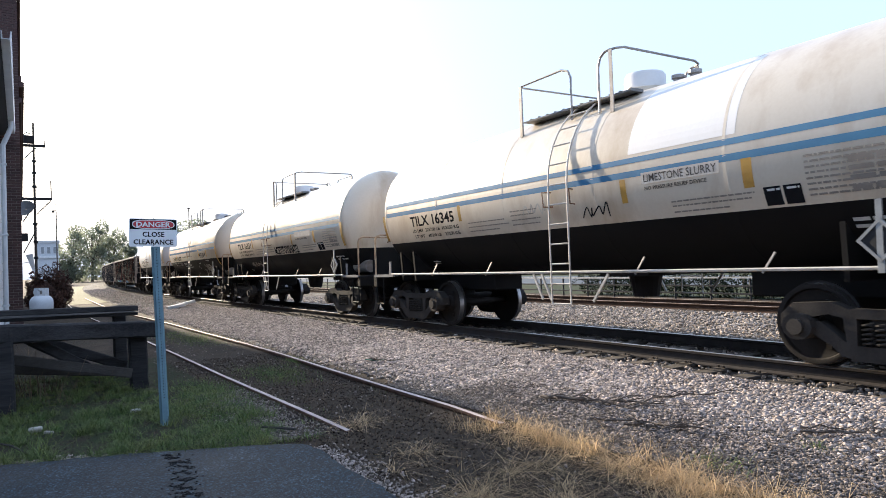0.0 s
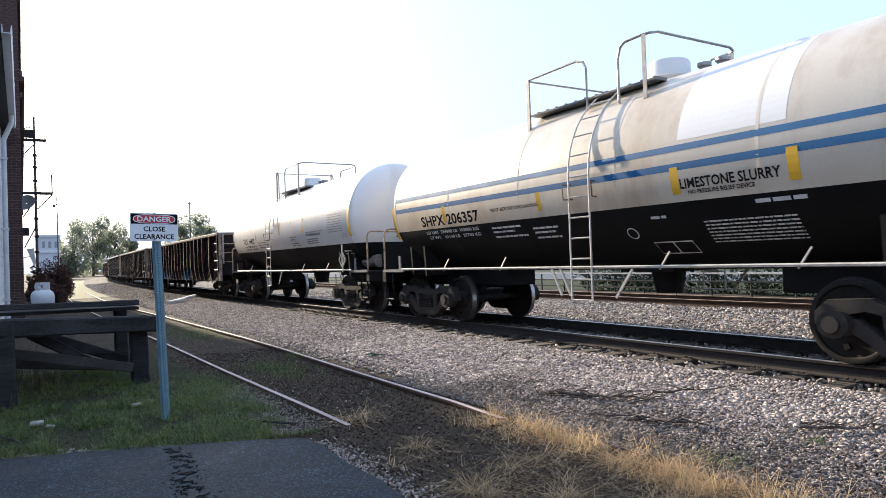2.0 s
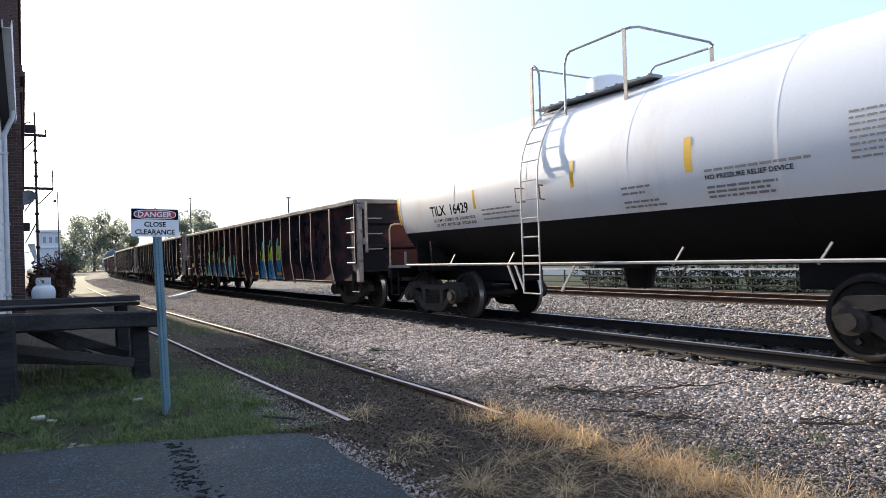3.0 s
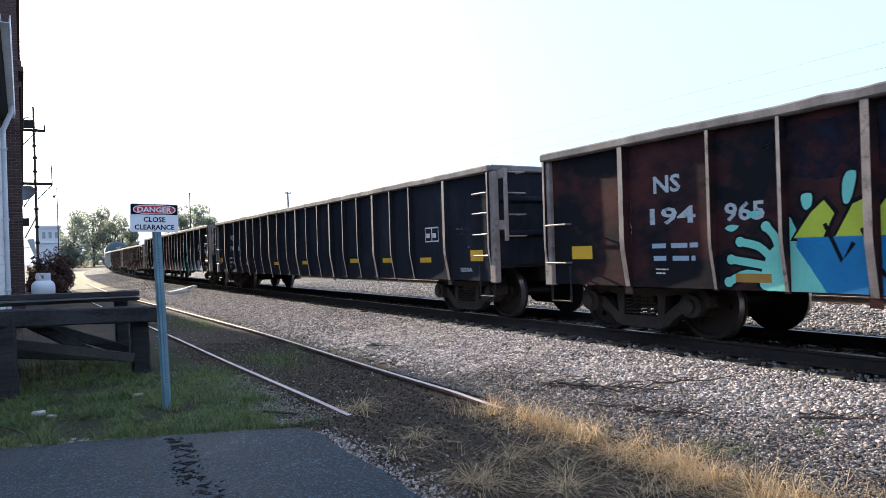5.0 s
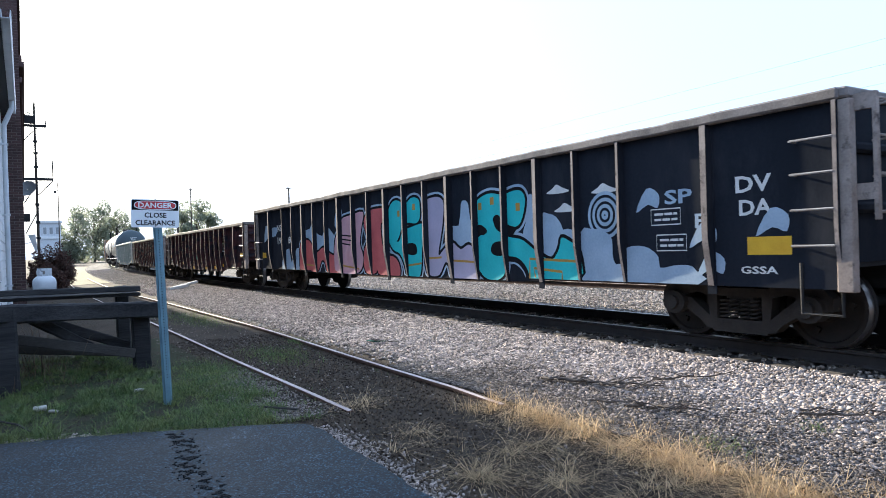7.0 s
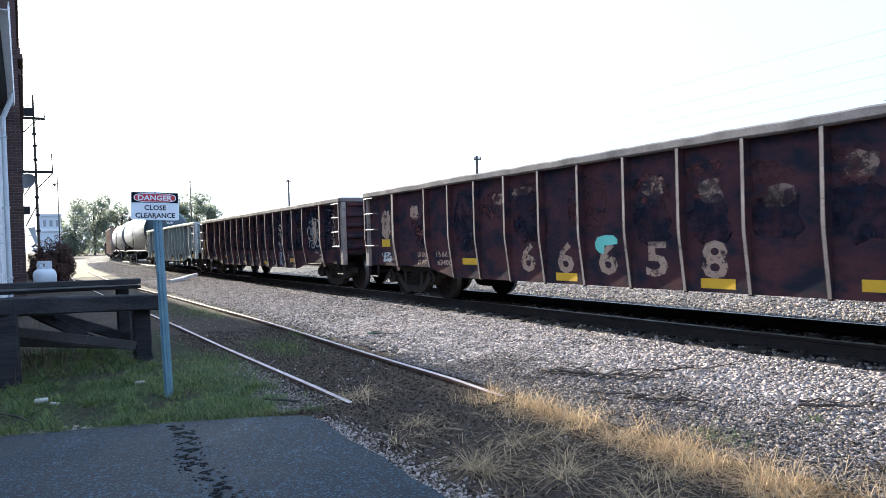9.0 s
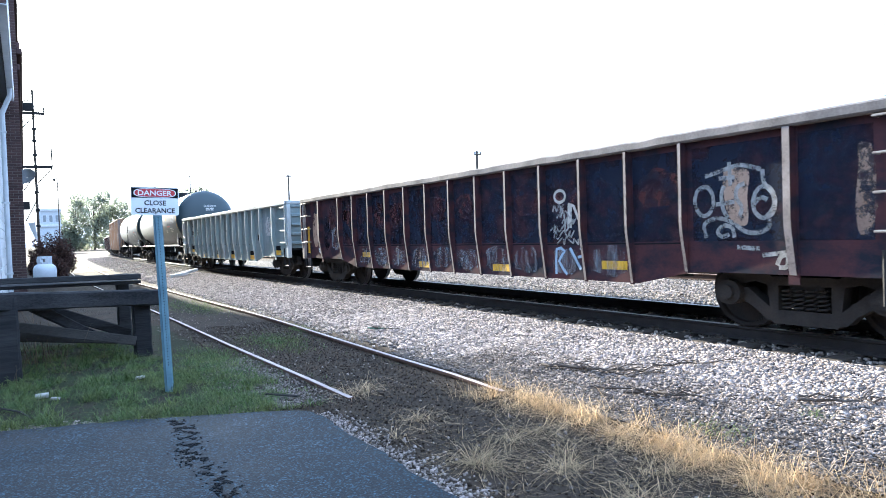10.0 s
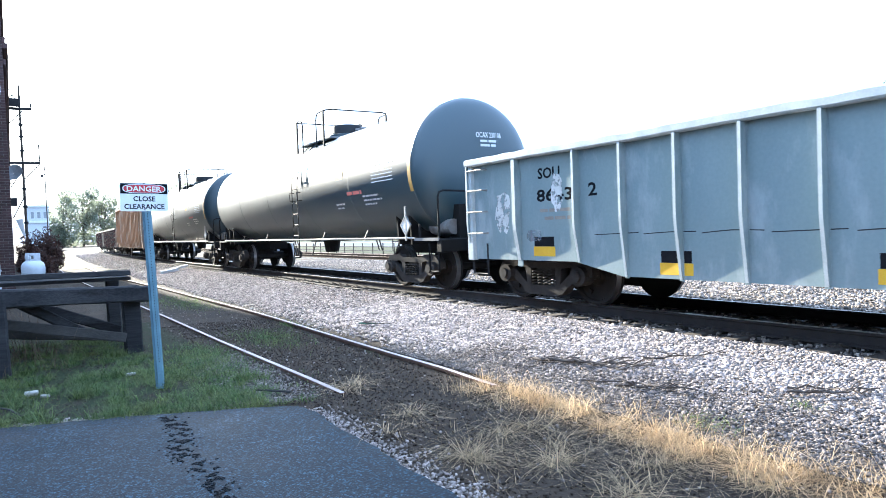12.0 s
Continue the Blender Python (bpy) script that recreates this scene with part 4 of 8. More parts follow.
            box(bm, x - 0.012, x + 0.012, s * (e - 0.75) - 0.04, s * (e - 0.75) + 0.04, 1.05, 1.38)
            part("bracket", bm, M_GRATE if not dark else M_BLACK, car, "upright grey bracket plate")
    bm = bmesh.new()
    lathe(bm, [(0, 0.27), (0.03, 0.29), (0.06, 0.27), (0.03, 0.25), (0, 0.27)], 24, pose(0.45, -e + 0.15, 1.62, 90), False)
    for i in range(5):
        tube(bm, [(0.45, -e + 0.12, 1.62), (0.45 + 0.27 * math.cos(i * 1.257), -e + 0.12, 1.62 + 0.27 * math.sin(i * 1.257))], 0.014, 5)
    box(bm, 0.2, 0.7, -e + 0.16, -e + 0.3, 1.2, 1.75)
    part("brake_wheel", bm, M_BLACK, car, "black hand-brake wheel")
    bm = bmesh.new()
    tube(bm, [(-0.75, -shell + 0.0, 1.30), (-0.75, -shell + 0.75, 1.30)], 0.16, 14)
    part("brake_cylinder", bm, M_STEEL, car, "grey brake air cylinder")
    bm = bmesh.new()
    lathe(bm, [(zc - R - 0.35, 0.2), (zc - R + 0.1, 0.28)], 16, pose(0, plat, 0))
    box(bm, -0.5, 0.5, plat - 0.5, plat + 0.5, zc - R - 0.02, zc - R + 0.06)
    part("bottom_outlet", bm, M_BLACK, car, "black outlet valve under the tank")
    # top platform, dome, ladders
    zt = zc + R
    pipe = M_STEEL if not dark else M_BLACK
    p0, p1 = span or (plat - 0.65, plat + 1.80)
    dome = plat - 0.15 if dome is None else dome
    for x in (-0.88, 0.62):
        bm = bmesh.new()
        box(bm, x, x + 0.26, p0, p1, zt - 0.15, zt - 0.125)
        for k in range(12):
            y = p0 + (p1 - p0) * k / 12
            box(bm, x, x + 0.26, y, y + 0.03, zt - 0.13, zt - 0.105)
        part("platform", bm, M_GRATE, car, "grey grated walkway beside the dome")
    bm = bmesh.new()
    lathe(bm, [(zt - 0.2, dome_r), (zt + 0.27, dome_r - 0.005), (zt + 0.31, dome_r - 0.03), (zt + 0.335, 0.15), (zt + 0.34, 0.02)], 24, pose(0, dome, 0))
    part("dome", bm, M_WHITE_TANK if not dark else M_DARK, car, "grey valve dome on the tank top", True)
    bm = bmesh.new()
    lathe(bm, [(zt - 0.2, dome_r + 0.1), (zt + 0.03, dome_r + 0.1), (zt + 0.05, dome_r + 0.06)], 24, pose(0, dome, 0))
    part("manway_ring", bm, upper, car, "", True)
    for y in (dome - 0.55, dome - 0.85):
        bm = bmesh.new()
        lathe(bm, [(zt - 0.1, 0.07), (zt + 0.10, 0.07), (zt + 0.12, 0.10), (zt + 0.17, 0.10)], 12, pose(0.1, y, 0))
        part("valve", bm, M_STEEL, car)
    (a0, a1, atop), (b0, b1, btop) = hoops or ((plat + 0.48, p1 - 0.09, 0.46), (plat - 0.34, plat - 0.12, 0.50))
    for x in (-0.98, 0.98):
        bm = bmesh.new()
        tube(bm, [(x, a1, zt - 0.40), (x, a1, zt + atop), (x, min(a0 + 0.22, a1 - 0.06), zt + atop + 0.02), (x, a0 + 0.06, zt + atop - 0.03), (x, a0, zt + atop - 0.14), (x, a0, zt - 0.36)], 0.019, 8)
        part("guard_rail", bm, pipe, car, "bent-pipe guard rail beside the ladder")
        for y, top in ((a1 + 0.03, atop), (b0 - 0.03, btop)):
            bm = bmesh.new()
            box(bm, x - 0.032, x + 0.032, y - 0.006, y + 0.006, zt - 0.42, zt + top)
            box(bm, x - 0.032, x - 0.020, y - 0.06, y - 0.006, zt - 0.42, zt + top)
            part("rail_post", bm, pipe, car, "angle-iron rail post")
    half = [(-0.98, b1, zt - 0.38), (-0.98, b1, zt + btop - 0.20), (-0.98, b1 - 0.05, zt + btop - 0.06), (-0.98, b1 - 0.14, zt + btop), (-0.98, b0, zt + btop + 0.01), (-0.93, b0 - 0.10, zt + btop + 0.02), (-0.80, b0 - 0.14, zt + btop + 0.04)]
    bm = bmesh.new()
    tube(bm, half + [(-x, y, z) for x, y, z in reversed(half)], 0.019, 8)
    part("guard_rail", bm, pipe, car, "pipe rail along and across the tank top")
    bm = bmesh.new()
    tube(bm, [(-0.98, a1, zt + atop - 0.02), (0.98, a1, zt + atop - 0.02)], 0.016, 6)
    part("guard_rail", bm, pipe, car, "cross rail at the platform end")
    yl = plat + 0.31 if lad is None else lad
    for sx in (-1, 1):
        bm = bmesh.new()
        out_r = R + 0.09
        for q in (-0.21, 0.21):
            tube(bm, [(sx * out_r * math.cos(a), yl + q, zc + out_r * math.sin(a)) for a in [radians(i) for i in range(64, -1, -8)]] + [(sx * out_r, yl + q, 1.2), (sx * out_r, yl + q, 0.62)], 0.014, 6)
        for i in range(6):
            a = radians(60 - i * 12)
            tube(bm, [(sx * out_r * math.cos(a), yl - 0.21, zc + out_r * math.sin(a)), (sx * out_r * math.cos(a), yl + 0.21, zc + out_r * math.sin(a))], 0.013, 6)
        for z in (2.12, 1.82, 1.52, 1.22, 0.92, 0.62):
            tube(bm, [(sx * out_r, yl - 0.21, z), (sx * out_r, yl + 0.21, z)], 0.013, 6)
        part("ladder", bm, M_WHITE_STEEL if not dark else M_BLACK, car, "thin curved side ladder")
        for k, y in enumerate((yl - 0.5, yl + 0.42, yl + 0.62)):
            bm = bmesh.new()
            box(bm, -0.012, 0.012, -0.018, 0.018, 0, 0.5, pose(sx * 1.33, y, 0.66, (38, -28, -28)[k]))
            part("ladder_stay", bm, M_WHITE_STEEL if not dark else M_BLACK, car)
        for q in (-0.30, 0.30):
            bm = bmesh.new()
            tube(bm, [(sx * (R + 0.01), yl + q * 0.8, zc - 0.10), (sx * (R + 0.14), yl + q, zc - 0.10), (sx * (R + 0.12), yl + q, zc - 0.32), (sx * (R - 0.02), yl + q * 0.8, zc - 0.32)], 0.012, 5)
            part("hand_hold", bm, M_RUST if not dark else M_BLACK, car)
    # lozenge placard holder at the near corner
    for sx in (-1, 1):
        bm = bmesh.new()
        m = pose(sx * 1.36, -shell + 0.95, 1.36, 0, 0, 0)
        box(bm, -0.012, 0.012, -0.03, 0.03, -0.32, 0.40, m)
        for r0 in (0.0, 90.0, 180.0, 270.0):
            box(bm, -0.016, 0.016, -0.155, 0.155, 0.125, 0.155, m @ pose(0, 0, 0, 45 + r0))
        holder = part("placard_holder", bm, M_GALV, car, "grey lozenge placard frame")
        bm = bmesh.new()
        box(bm, -0.008, 0.008, -0.13, 0.13, -0.13, 0.13, m @ pose(0, 0, 0, 45))
        part("placard", bm, M_DARK if not dark else M_WHITE, holder)
    # marking on the near end
    def on_head(u, v, q=0.0):
        r = min(math.hypot(u, v) / R, 0.999)
        a = math.asin(r ** (1 / 0.62))
        return Vector((u, -(shell - h + h * math.cos(a)) - 0.006, zc + v))
    if head:
        me = words(head, 0.11, 0.66)
        me.materials.append(M_INK if not dark else M_WHITE)
        part("lettering", lay(me, lambda x, y, q: on_head(x - 0.13, y + 0.62)), None, car)
        me = bars([(0, -0.11, 0.50, 0.03), (0, -0.21, 0.52, 0.03), (0.05, -0.31, 0.40, 0.03)] if not dark else [(0.05, -0.10, 0.45, 0.05), (0.05, -0.19, 0.4, 0.05)])
        me.materials.append(M_INK if not dark else M_WHITE)
        part("small_lettering", lay(me, lambda x, y, q: on_head(x - 0.08, y + 0.62)), None, car, kind="stuff")
    return car


def gondola(mid, length, height, n_ribs, paint, label, group, ribs_to=7.0, rib=None, rim=None, marks=None, fish=0.0, ends=False):
    """An open gondola. height: of its rim; fish: depth of the belly between the trucks; marks: flat work on its near side."""
    car = begin_car("gondola_car", label, "gondola car", mid, length / 2 - 2.15, group)
    e = length / 2 - 0.70
    zb = 0.98
    rib, rim = rib or M_LIT_RIB, rim or M_RIM
    X = 1.42
    b0 = ribs_to - (1.8 if n_ribs > 14 else 0.35)
    for sx in (-1, 1):
        bm = bmesh.new()
        poly = [(-e, zb - 0.27), (-b0 - 0.45, zb - 0.27), (-b0 + 0.45, zb - fish), (b0 - 0.45, zb - fish), (b0 + 0.45, zb - 0.27), (e, zb - 0.27), (e, height), (-e, height)]
        prism(bm, poly, 0.03, Matrix(((0, 0, 1, sx * X - 0.015), (1, 0, 0, 0), (0, 1, 0, 0), (0, 0, 0, 1))))
        part("side", bm, paint, car, "dented riveted side sheet")
        bm = bmesh.new()
        box(bm, sx * X - 0.02 - (0.115 if sx < 0 else 0), sx * X + 0.02 + (0.115 if sx > 0 else 0), -e - 0.02, e + 0.02, height - 0.10, height + 0.02, bevel=0.02)
        bmesh.ops.subdivide_edges(bm, edges=[ed for ed in bm.edges if abs((ed.verts[0].co - ed.verts[1].co).y) > 3], cuts=110)
        rn = random.Random(int(mid * 10) + sx)
        for v in bm.verts:
            q = min(1.0, (e + 0.02 - abs(v.co.y)) / 1.5)
            v.co.z += q * (0.014 * noise.noise((v.co.y * 0.6, mid, sx)) + (0.016 if v.co.z > height else 0.006) * noise.noise((v.co.y * 3.1, mid, 5 + sx)))
            v.co.x += 0.02 * noise.noise((v.co.y * 0.8, mid + 7, sx))
        part("top_rim", bm, rim, car, "battered dented top rim")
        half = (n_ribs - 1) / 2
        ys = [-e + 0.02, -ribs_to - 1.36] + [ribs_to * (i - half) / half for i in range(n_ribs)] + [ribs_to + 1.36, e - 0.02]
        for i, y in enumerate(ys):
            low = zb - 0.27 if abs(y) > b0 + 0.05 else zb - fish
            heavy = (i - 1) % 3 == 0 if n_ribs > 14 else i in (1, len(ys) - 2)
            w = 0.062 if heavy else 0.032
            bm = bmesh.new()
            m = Matrix(((0, 0, sx, sx * X + sx * 0.015), (1, 0, 0, y), (0, 1, 0, 0), (0, 0, 0, 1)))
            foot = low - (0.10 if heavy and fish else 0.02)
            prism(bm, [(-w, foot), (w, foot), (w, height - 0.1), (-w, height - 0.1)], 0.012, m)
            top = [(0, height - 0.1), (0.106, height - 0.1), (0.112, zb + 0.34), (0.104, zb + 0.22), (0.018, low), (0, low)]
            prism(bm, top, 1.3 * w, Matrix(((sx, 0, 0, sx * X + sx * 0.024), (0, 0, 1, y - w * 0.65), (0, 1, 0, 0), (0, 0, 0, 1))))
            me = mesh_of("rib", bm, [paint, rib])
            # only the outer face takes the pale tone: its lit look is painted on
            for f in me.polygons:
                f.material_index = 1 if f.normal.x * sx > 0.5 and abs(f.center.x) > X + 0.035 else 0
            part("rib", me, None, car)
    for s in (-1, 1):
        bm = bmesh.new()
        box(bm, -X, X, s * e - 0.03, s * e + 0.03, zb, height)
        part("end_wall", bm, paint, car, "end wall")
        for z in ([zb + 0.1 + (height - zb - 0.3) * k / 4 for k in range(5)] if ends else [zb + 0.5, zb + 1.1]):
            bm = bmesh.new()
            box(bm, -X + 0.05, X - 0.05, s * e - 0.09, s * e + 0.09, z, z + 0.11, bevel=0.03)
            part("stiffener", bm, paint, car)
        bm = bmesh.new()
        box(bm, -X - 0.1, X + 0.1, s * e - 0.1, s * e + 0.1, height - 0.09, height + 0.02, bevel=0.02)
        part("end_rim", bm, rim, car)
        for sx in (-1, 1):
            bm = bmesh.new()
            box(bm, sx * (X + 0.03) - 0.06, sx * (X + 0.03) + 0.06, s * e - 0.11, s * e + 0.05, zb - 0.29, height - 0.10, bevel=0.01)
            # post takes the same pale tone, with light painted in
            part("corner_post", bm, rib, car)
        knuckle(car, s * length / 2, s)
        if not ends:
            bm = bmesh.new()
            q = s * (X - 0.04)
            box(bm, q - 0.035, q + 0.035, min(s * (e + 0.27), s * (e + 0.31)), max(s * (e + 0.27), s * (e + 0.31)), zb + 0.42, height - 0.06, bevel=0.006)
            for z in (zb + 0.62, height - 0.22):
                box(bm, q - 0.03, q + 0.03, min(s * (e + 0.02), s * (e + 0.28)), max(s * (e + 0.02), s * (e + 0.28)), z, z + 0.16)
            for z in (zb + 0.5, zb + 0.87, zb + 1.24, zb + 1.6):
                if z < height - 0.1:
                    tube(bm, [(q, s * (e + 0.29), z), (q - s * 0.42, s * (e + 0.29), z), (q - s * 0.42, s * (e + 0.05), z)], 0.014, 6)
            part("end_ladder", bm, rib, car, "worn end ladder on brackets")
        for sx in (-1, 1):
            for z in ((zb + 0.18, zb + 0.55, zb + 0.92, zb + 1.27) if ends or s * sx > 0 else (zb + 0.05, zb + 0.62)):
                if z < height - 0.12:
                    bm = bmesh.new()
                    x = sx * (X + 0.13)
                    tube(bm, [(sx * X, s * (e - 0.05), z), (x, s * (e - 0.05), z), (x, s * (e - 0.48), z), (sx * X, s * (e - 0.48), z)], 0.014, 6)
                    part("grab_iron", bm, M_STEEL, car)
            bm = bmesh.new()
            x = sx * (X + 0.02)
            tube(bm, [(x, s * (e - 0.03), zb), (x, s * (e - 0.03), 0.45), (x, s * (e - 0.45), 0.45), (x, s * (e - 0.45), zb)], 0.02, 6)
            part("step", bm, M_DARK, car, "bent-bar sill step")
    bm = bmesh.new()
    box(bm, -X, X, -e, e, zb - 0.05, zb + 0.03)
    box(bm, -0.3, 0.3, -e, e, 0.66, zb)
    for i in range(7):
        y = -e + 2 * e * (i + 0.5) / 7
        box(bm, -X, X, y - 0.07, y + 0.07, 0.72, zb)
    part("underframe", bm, M_DARK, car, "dark centre sill and cross bearers")
    bm = bmesh.new()
    lathe(bm, [(-0.4, 0.2), (0.4, 0.2)], 14, pose(-0.6, -1.5, 0.75, 90))
    tube(bm, [(-0.9, -b0, 0.62), (-0.9, b0, 0.66)], 0.02, 6)
    part("brake_gear", bm, M_DARK, car, "air reservoir and brake rods")
    for me, material, y0, z0, name, lab in (marks(e) if marks else ()):
        me.materials.append(material)
        part(name, lay(me, lambda x, y, q, y0=y0, z0=z0: Vector((-X - 0.0165 - 0.35 * q, y0 - x, max(z0 + y, zb + 0.004 - (fish if abs(y0 - x) < b0 - 0.45 else 0.27))))), None, car, lab, kind="stuff" if name == "small_lettering" else "")
    return car


# ---- lettering and paint on the cars ----
def text(t, y, z, size, width, m=M_INK, lab=""):
    return (words(t, size, width), m, y, z, "lettering", lab)


def patch(y, z, w, h, m=M_YELLOW, name="reflector", lab="", lift=0.0):
    return (oblong(w, h, lift), m, y, z, name, lab)


def small(y, z, rows, m=M_FAINT):
    return (bars(rows), m, y, z, "small_lettering", "")


def art(points, m, lift, smooth=4, lab=""):
    return (flat([(-y, z) for y, z in points], lift, smooth), m, 0, 0, "spray_paint", lab)


def line(points, w, m, lift, closed=False, smooth=4):
    return (stroke([(-y, z) for y, z in points], w, lift, smooth, closed), m, 0, 0, "spray_line", "")


def slurry_marks(number, weights, extra=(), words_on=True, ink=M_INK, z=2.09):
    def make(shell):
        out = [text(number, 4.30, z, 0.20, 1.68, ink),
               text(weights[0], 4.28, z - 0.13, 0.065, 1.75, ink), text(weights[1], 4.24, z - 0.245, 0.065, 1.70, ink),
               patch(2.46, z - 0.02, 0.09, 0.30, M_OCHRE), patch(-1.60, 2.02, 0.10, 0.32, M_OCHRE), patch(-3.44, 2.02, 0.13, 0.34, M_OCHRE), patch(shell - 0.28, 1.85, 0.10, 0.55, M_OCHRE), patch(-shell + 0.40, 1.85, 0.12, 0.62, M_OCHRE),
               (oblong(1.62, 1.30), M_WHITE_TANK, -1.75, 2.66, "new_paint", "white square on the upper shell"),
               small(2.2, z - 0.16, [(0, 0.08, 1.1, 0.02), (0, 0, 1.2, 0.02), (0, -0.08, 0.9, 0.02)], M_FAINT),
               small(0.9, z - 0.10, [(0, 0.12, 0.7, 0.02), (0, 0.05, 0.6, 0.02), (0, -0.03, 0.75, 0.02), (0, -0.11, 0.7, 0.02)], M_FAINT),
               small(-2.4, 1.90, [(0, 0.06, 1.15, 0.02), (0, 0, 1.1, 0.02), (0, -0.08, 0.8, 0.02)], M_FAINT),
               patch(-3.66, 1.80, 0.20, 0.22, M_INK, "stencil"), patch(-3.89, 1.80, 0.20, 0.22, M_INK, "stencil"),
               small(-3.68, 1.82, [(0.02, 0.15, 0.15, 0.025), (0.25, 0.15, 0.14, 0.025)], M_WHITE),
               small(-4.16, 1.86, [(0, 0.06 * k, 0.95, 0.022) for k in range(8)], M_FAINT),
               small(-4.50, 1.88, [(0.1, 0.10 * k, 0.5, 0.05) for k in range(4)], M_FAINT),
               small(4.2, 1.30, [(0, 0.06, 0.3, 0.025), (0, 0, 0.25, 0.025)], M_WHITE), small(-4.5, 1.50, [(0, 0.09, 0.55, 0.045), (0, 0, 0.7, 0.045)], M_WHITE)]
        if words_on:
            out += [patch(-1.98, 2.235, 1.18, 0.15, M_WHITE_STEEL, "label_panel"), (words("LIMESTONE SLURRY", 0.10, 1.10, 0.01), M_INK_WORN, -2.02, 2.26, "lettering", "black stencilled product name"),
                    text("NO PRESSURE RELIEF DEVICE", -2.02, 2.155, 0.045, 0.95, M_INK_WORN)]
        return out + list(extra)
    return make


def shpx_marks(shell):
    return [(oblong(1.42, 1.30), M_WHITE_TANK, -2.14, 2.66, "new_paint", "white square on the upper shell"), text("SHPX 206357", 4.32, 1.96, 0.20, 2.05, M_INK), text("LD LMT  224900 LB  102000 KG", 4.25, 1.80, 0.062, 1.85, M_WHITE), text("LT WT    61100 LB   27700 KG", 4.20, 1.70, 0.062, 1.80, M_WHITE),
            text("VENT BEFORE UNLOADING", 1.9, 2.08, 0.055, 1.3), patch(3.46, 2.0, 0.10, 0.32), patch(0.62, 2.0, 0.10, 0.3), patch(-2.02, 2.0, 0.12, 0.34), patch(-3.56, 2.0, 0.13, 0.36), patch(shell - 0.28, 1.75, 0.10, 0.7), patch(-shell + 0.40, 1.60, 0.12, 0.85),
            text("LIMESTONE SLURRY", -2.15, 2.06, 0.12, 1.33), text("NO PRESSURE RELIEF DEVICE", -2.25, 1.985, 0.05, 0.9),
            small(2.0, 1.68, [(0, 0.12, 0.8, 0.035), (0, 0.04, 0.6, 0.035), (0, -0.06, 0.9, 0.035)], M_WHITE), small(0.9, 1.62, [(0, 0.12, 0.6, 0.035), (0, 0.04, 0.5, 0.035), (0, -0.06, 0.6, 0.035)], M_WHITE),
            small(-2.33, 1.38, [(0, 0.055 * k, 1.2, 0.022) for k in range(7)], M_WHITE),
            (stroke([(0, 0), (0.62, 0), (0.62, 0.24), (0, 0.24)], 0.025, 0, 0, True), M_WHITE, -1.38, 1.26, "stencil", ""), (stroke([(0.31, 0), (0.31, 0.24)], 0.02, 0.001, 0), M_WHITE, -1.38, 1.26, "stencil", ""),
            (stroke([(0.09 * math.cos(k * 0.785), 0.09 * math.sin(k * 0.785)) for k in range(8)], 0.018, 0, 3, True), M_WHITE, -1.12, 1.55, "stencil", ""),
            small(-3.1, 1.80, [(0, 0, 0.6, 0.05)], M_WHITE), small(-1.55, 1.72, [(0, 0, 0.25, 0.04)], M_WHITE)]


def white_marks(shell):
    return [text("TILX  16429", 4.15, 2.06, 0.19, 1.35), text("LD LMT 225850 LB 102450 KG", 4.10, 1.94, 0.055, 1.45), text("LT WT  60150 LB  27250 KG", 4.05, 1.85, 0.055, 1.4),
            patch(2.62, 2.1, 0.08, 0.34), patch(0.03, 2.22, 0.08, 0.40), patch(-2.03, 2.2, 0.11, 0.43), patch(-shell + 0.50, 1.95, 0.13, 0.75), patch(shell - 0.3, 1.95, 0.09, 0.6),
            small(2.4, 1.95, [(0, 0.1, 0.9, 0.03), (0, 0.02, 1.1, 0.03), (0, -0.07, 1.0, 0.03)]), small(-0.95, 1.90, [(0, 0.2, 0.5, 0.03), (0, 0.12, 0.4, 0.03), (0, 0.0, 0.6, 0.03), (0, -0.07, 0.7, 0.03)]),
            small(-2.30, 2.17, [(0, 0, 1.3, 0.03)]), text("NO PRESSURE RELIEF DEVICE", -2.30, 2.08, 0.055, 1.1), small(-2.30, 1.86, [(0, 0.12, 0.9, 0.03), (0, 0.06, 0.8, 0.03), (0, 0, 0.85, 0.03)]),
            small(-4.0, 2.10, [(0, 0.065 * k, 0.95, 0.022) for k in range(8)]), (scrawl(0.15, 0.1, 0.35, 0.25, 9, 4, 0.012), M_SILVER, -4.85, 1.88, "scrawl", ""),
            small(-4.5, 1.50, [(0, 0.09, 0.45, 0.04), (0, 0, 0.5, 0.04), (0.05, -0.09, 0.35, 0.04)], M_WHITE)]


def oil_marks(shell):
    return [patch(-shell + 0.55, 2.05, 0.13, 0.95, M_OCHRE), patch(-shell + 3.4, 2.75, 0.10, 0.35), patch(-shell + 4.2, 2.55, 0.45, 0.35, M_OCHRE), small(-shell + 2.2, 2.35, [(0, 0.075 * k, 1.0, 0.022) for k in range(7)], M_SILVER),
            small(-shell + 3.6, 2.15, [(0, 0, 0.8, 0.08)], M_CORAL), small(-shell + 4.4, 1.85, [(0, 0.1, 0.5, 0.04), (0, 0, 0.4, 0.04)], M_WHITE), small(-shell + 2.8, 1.95, [(0, 0.12, 0.8, 0.04), (0, 0.02, 0.9, 0.04), (0, -0.08, 0.6, 0.04)], M_WHITE)]


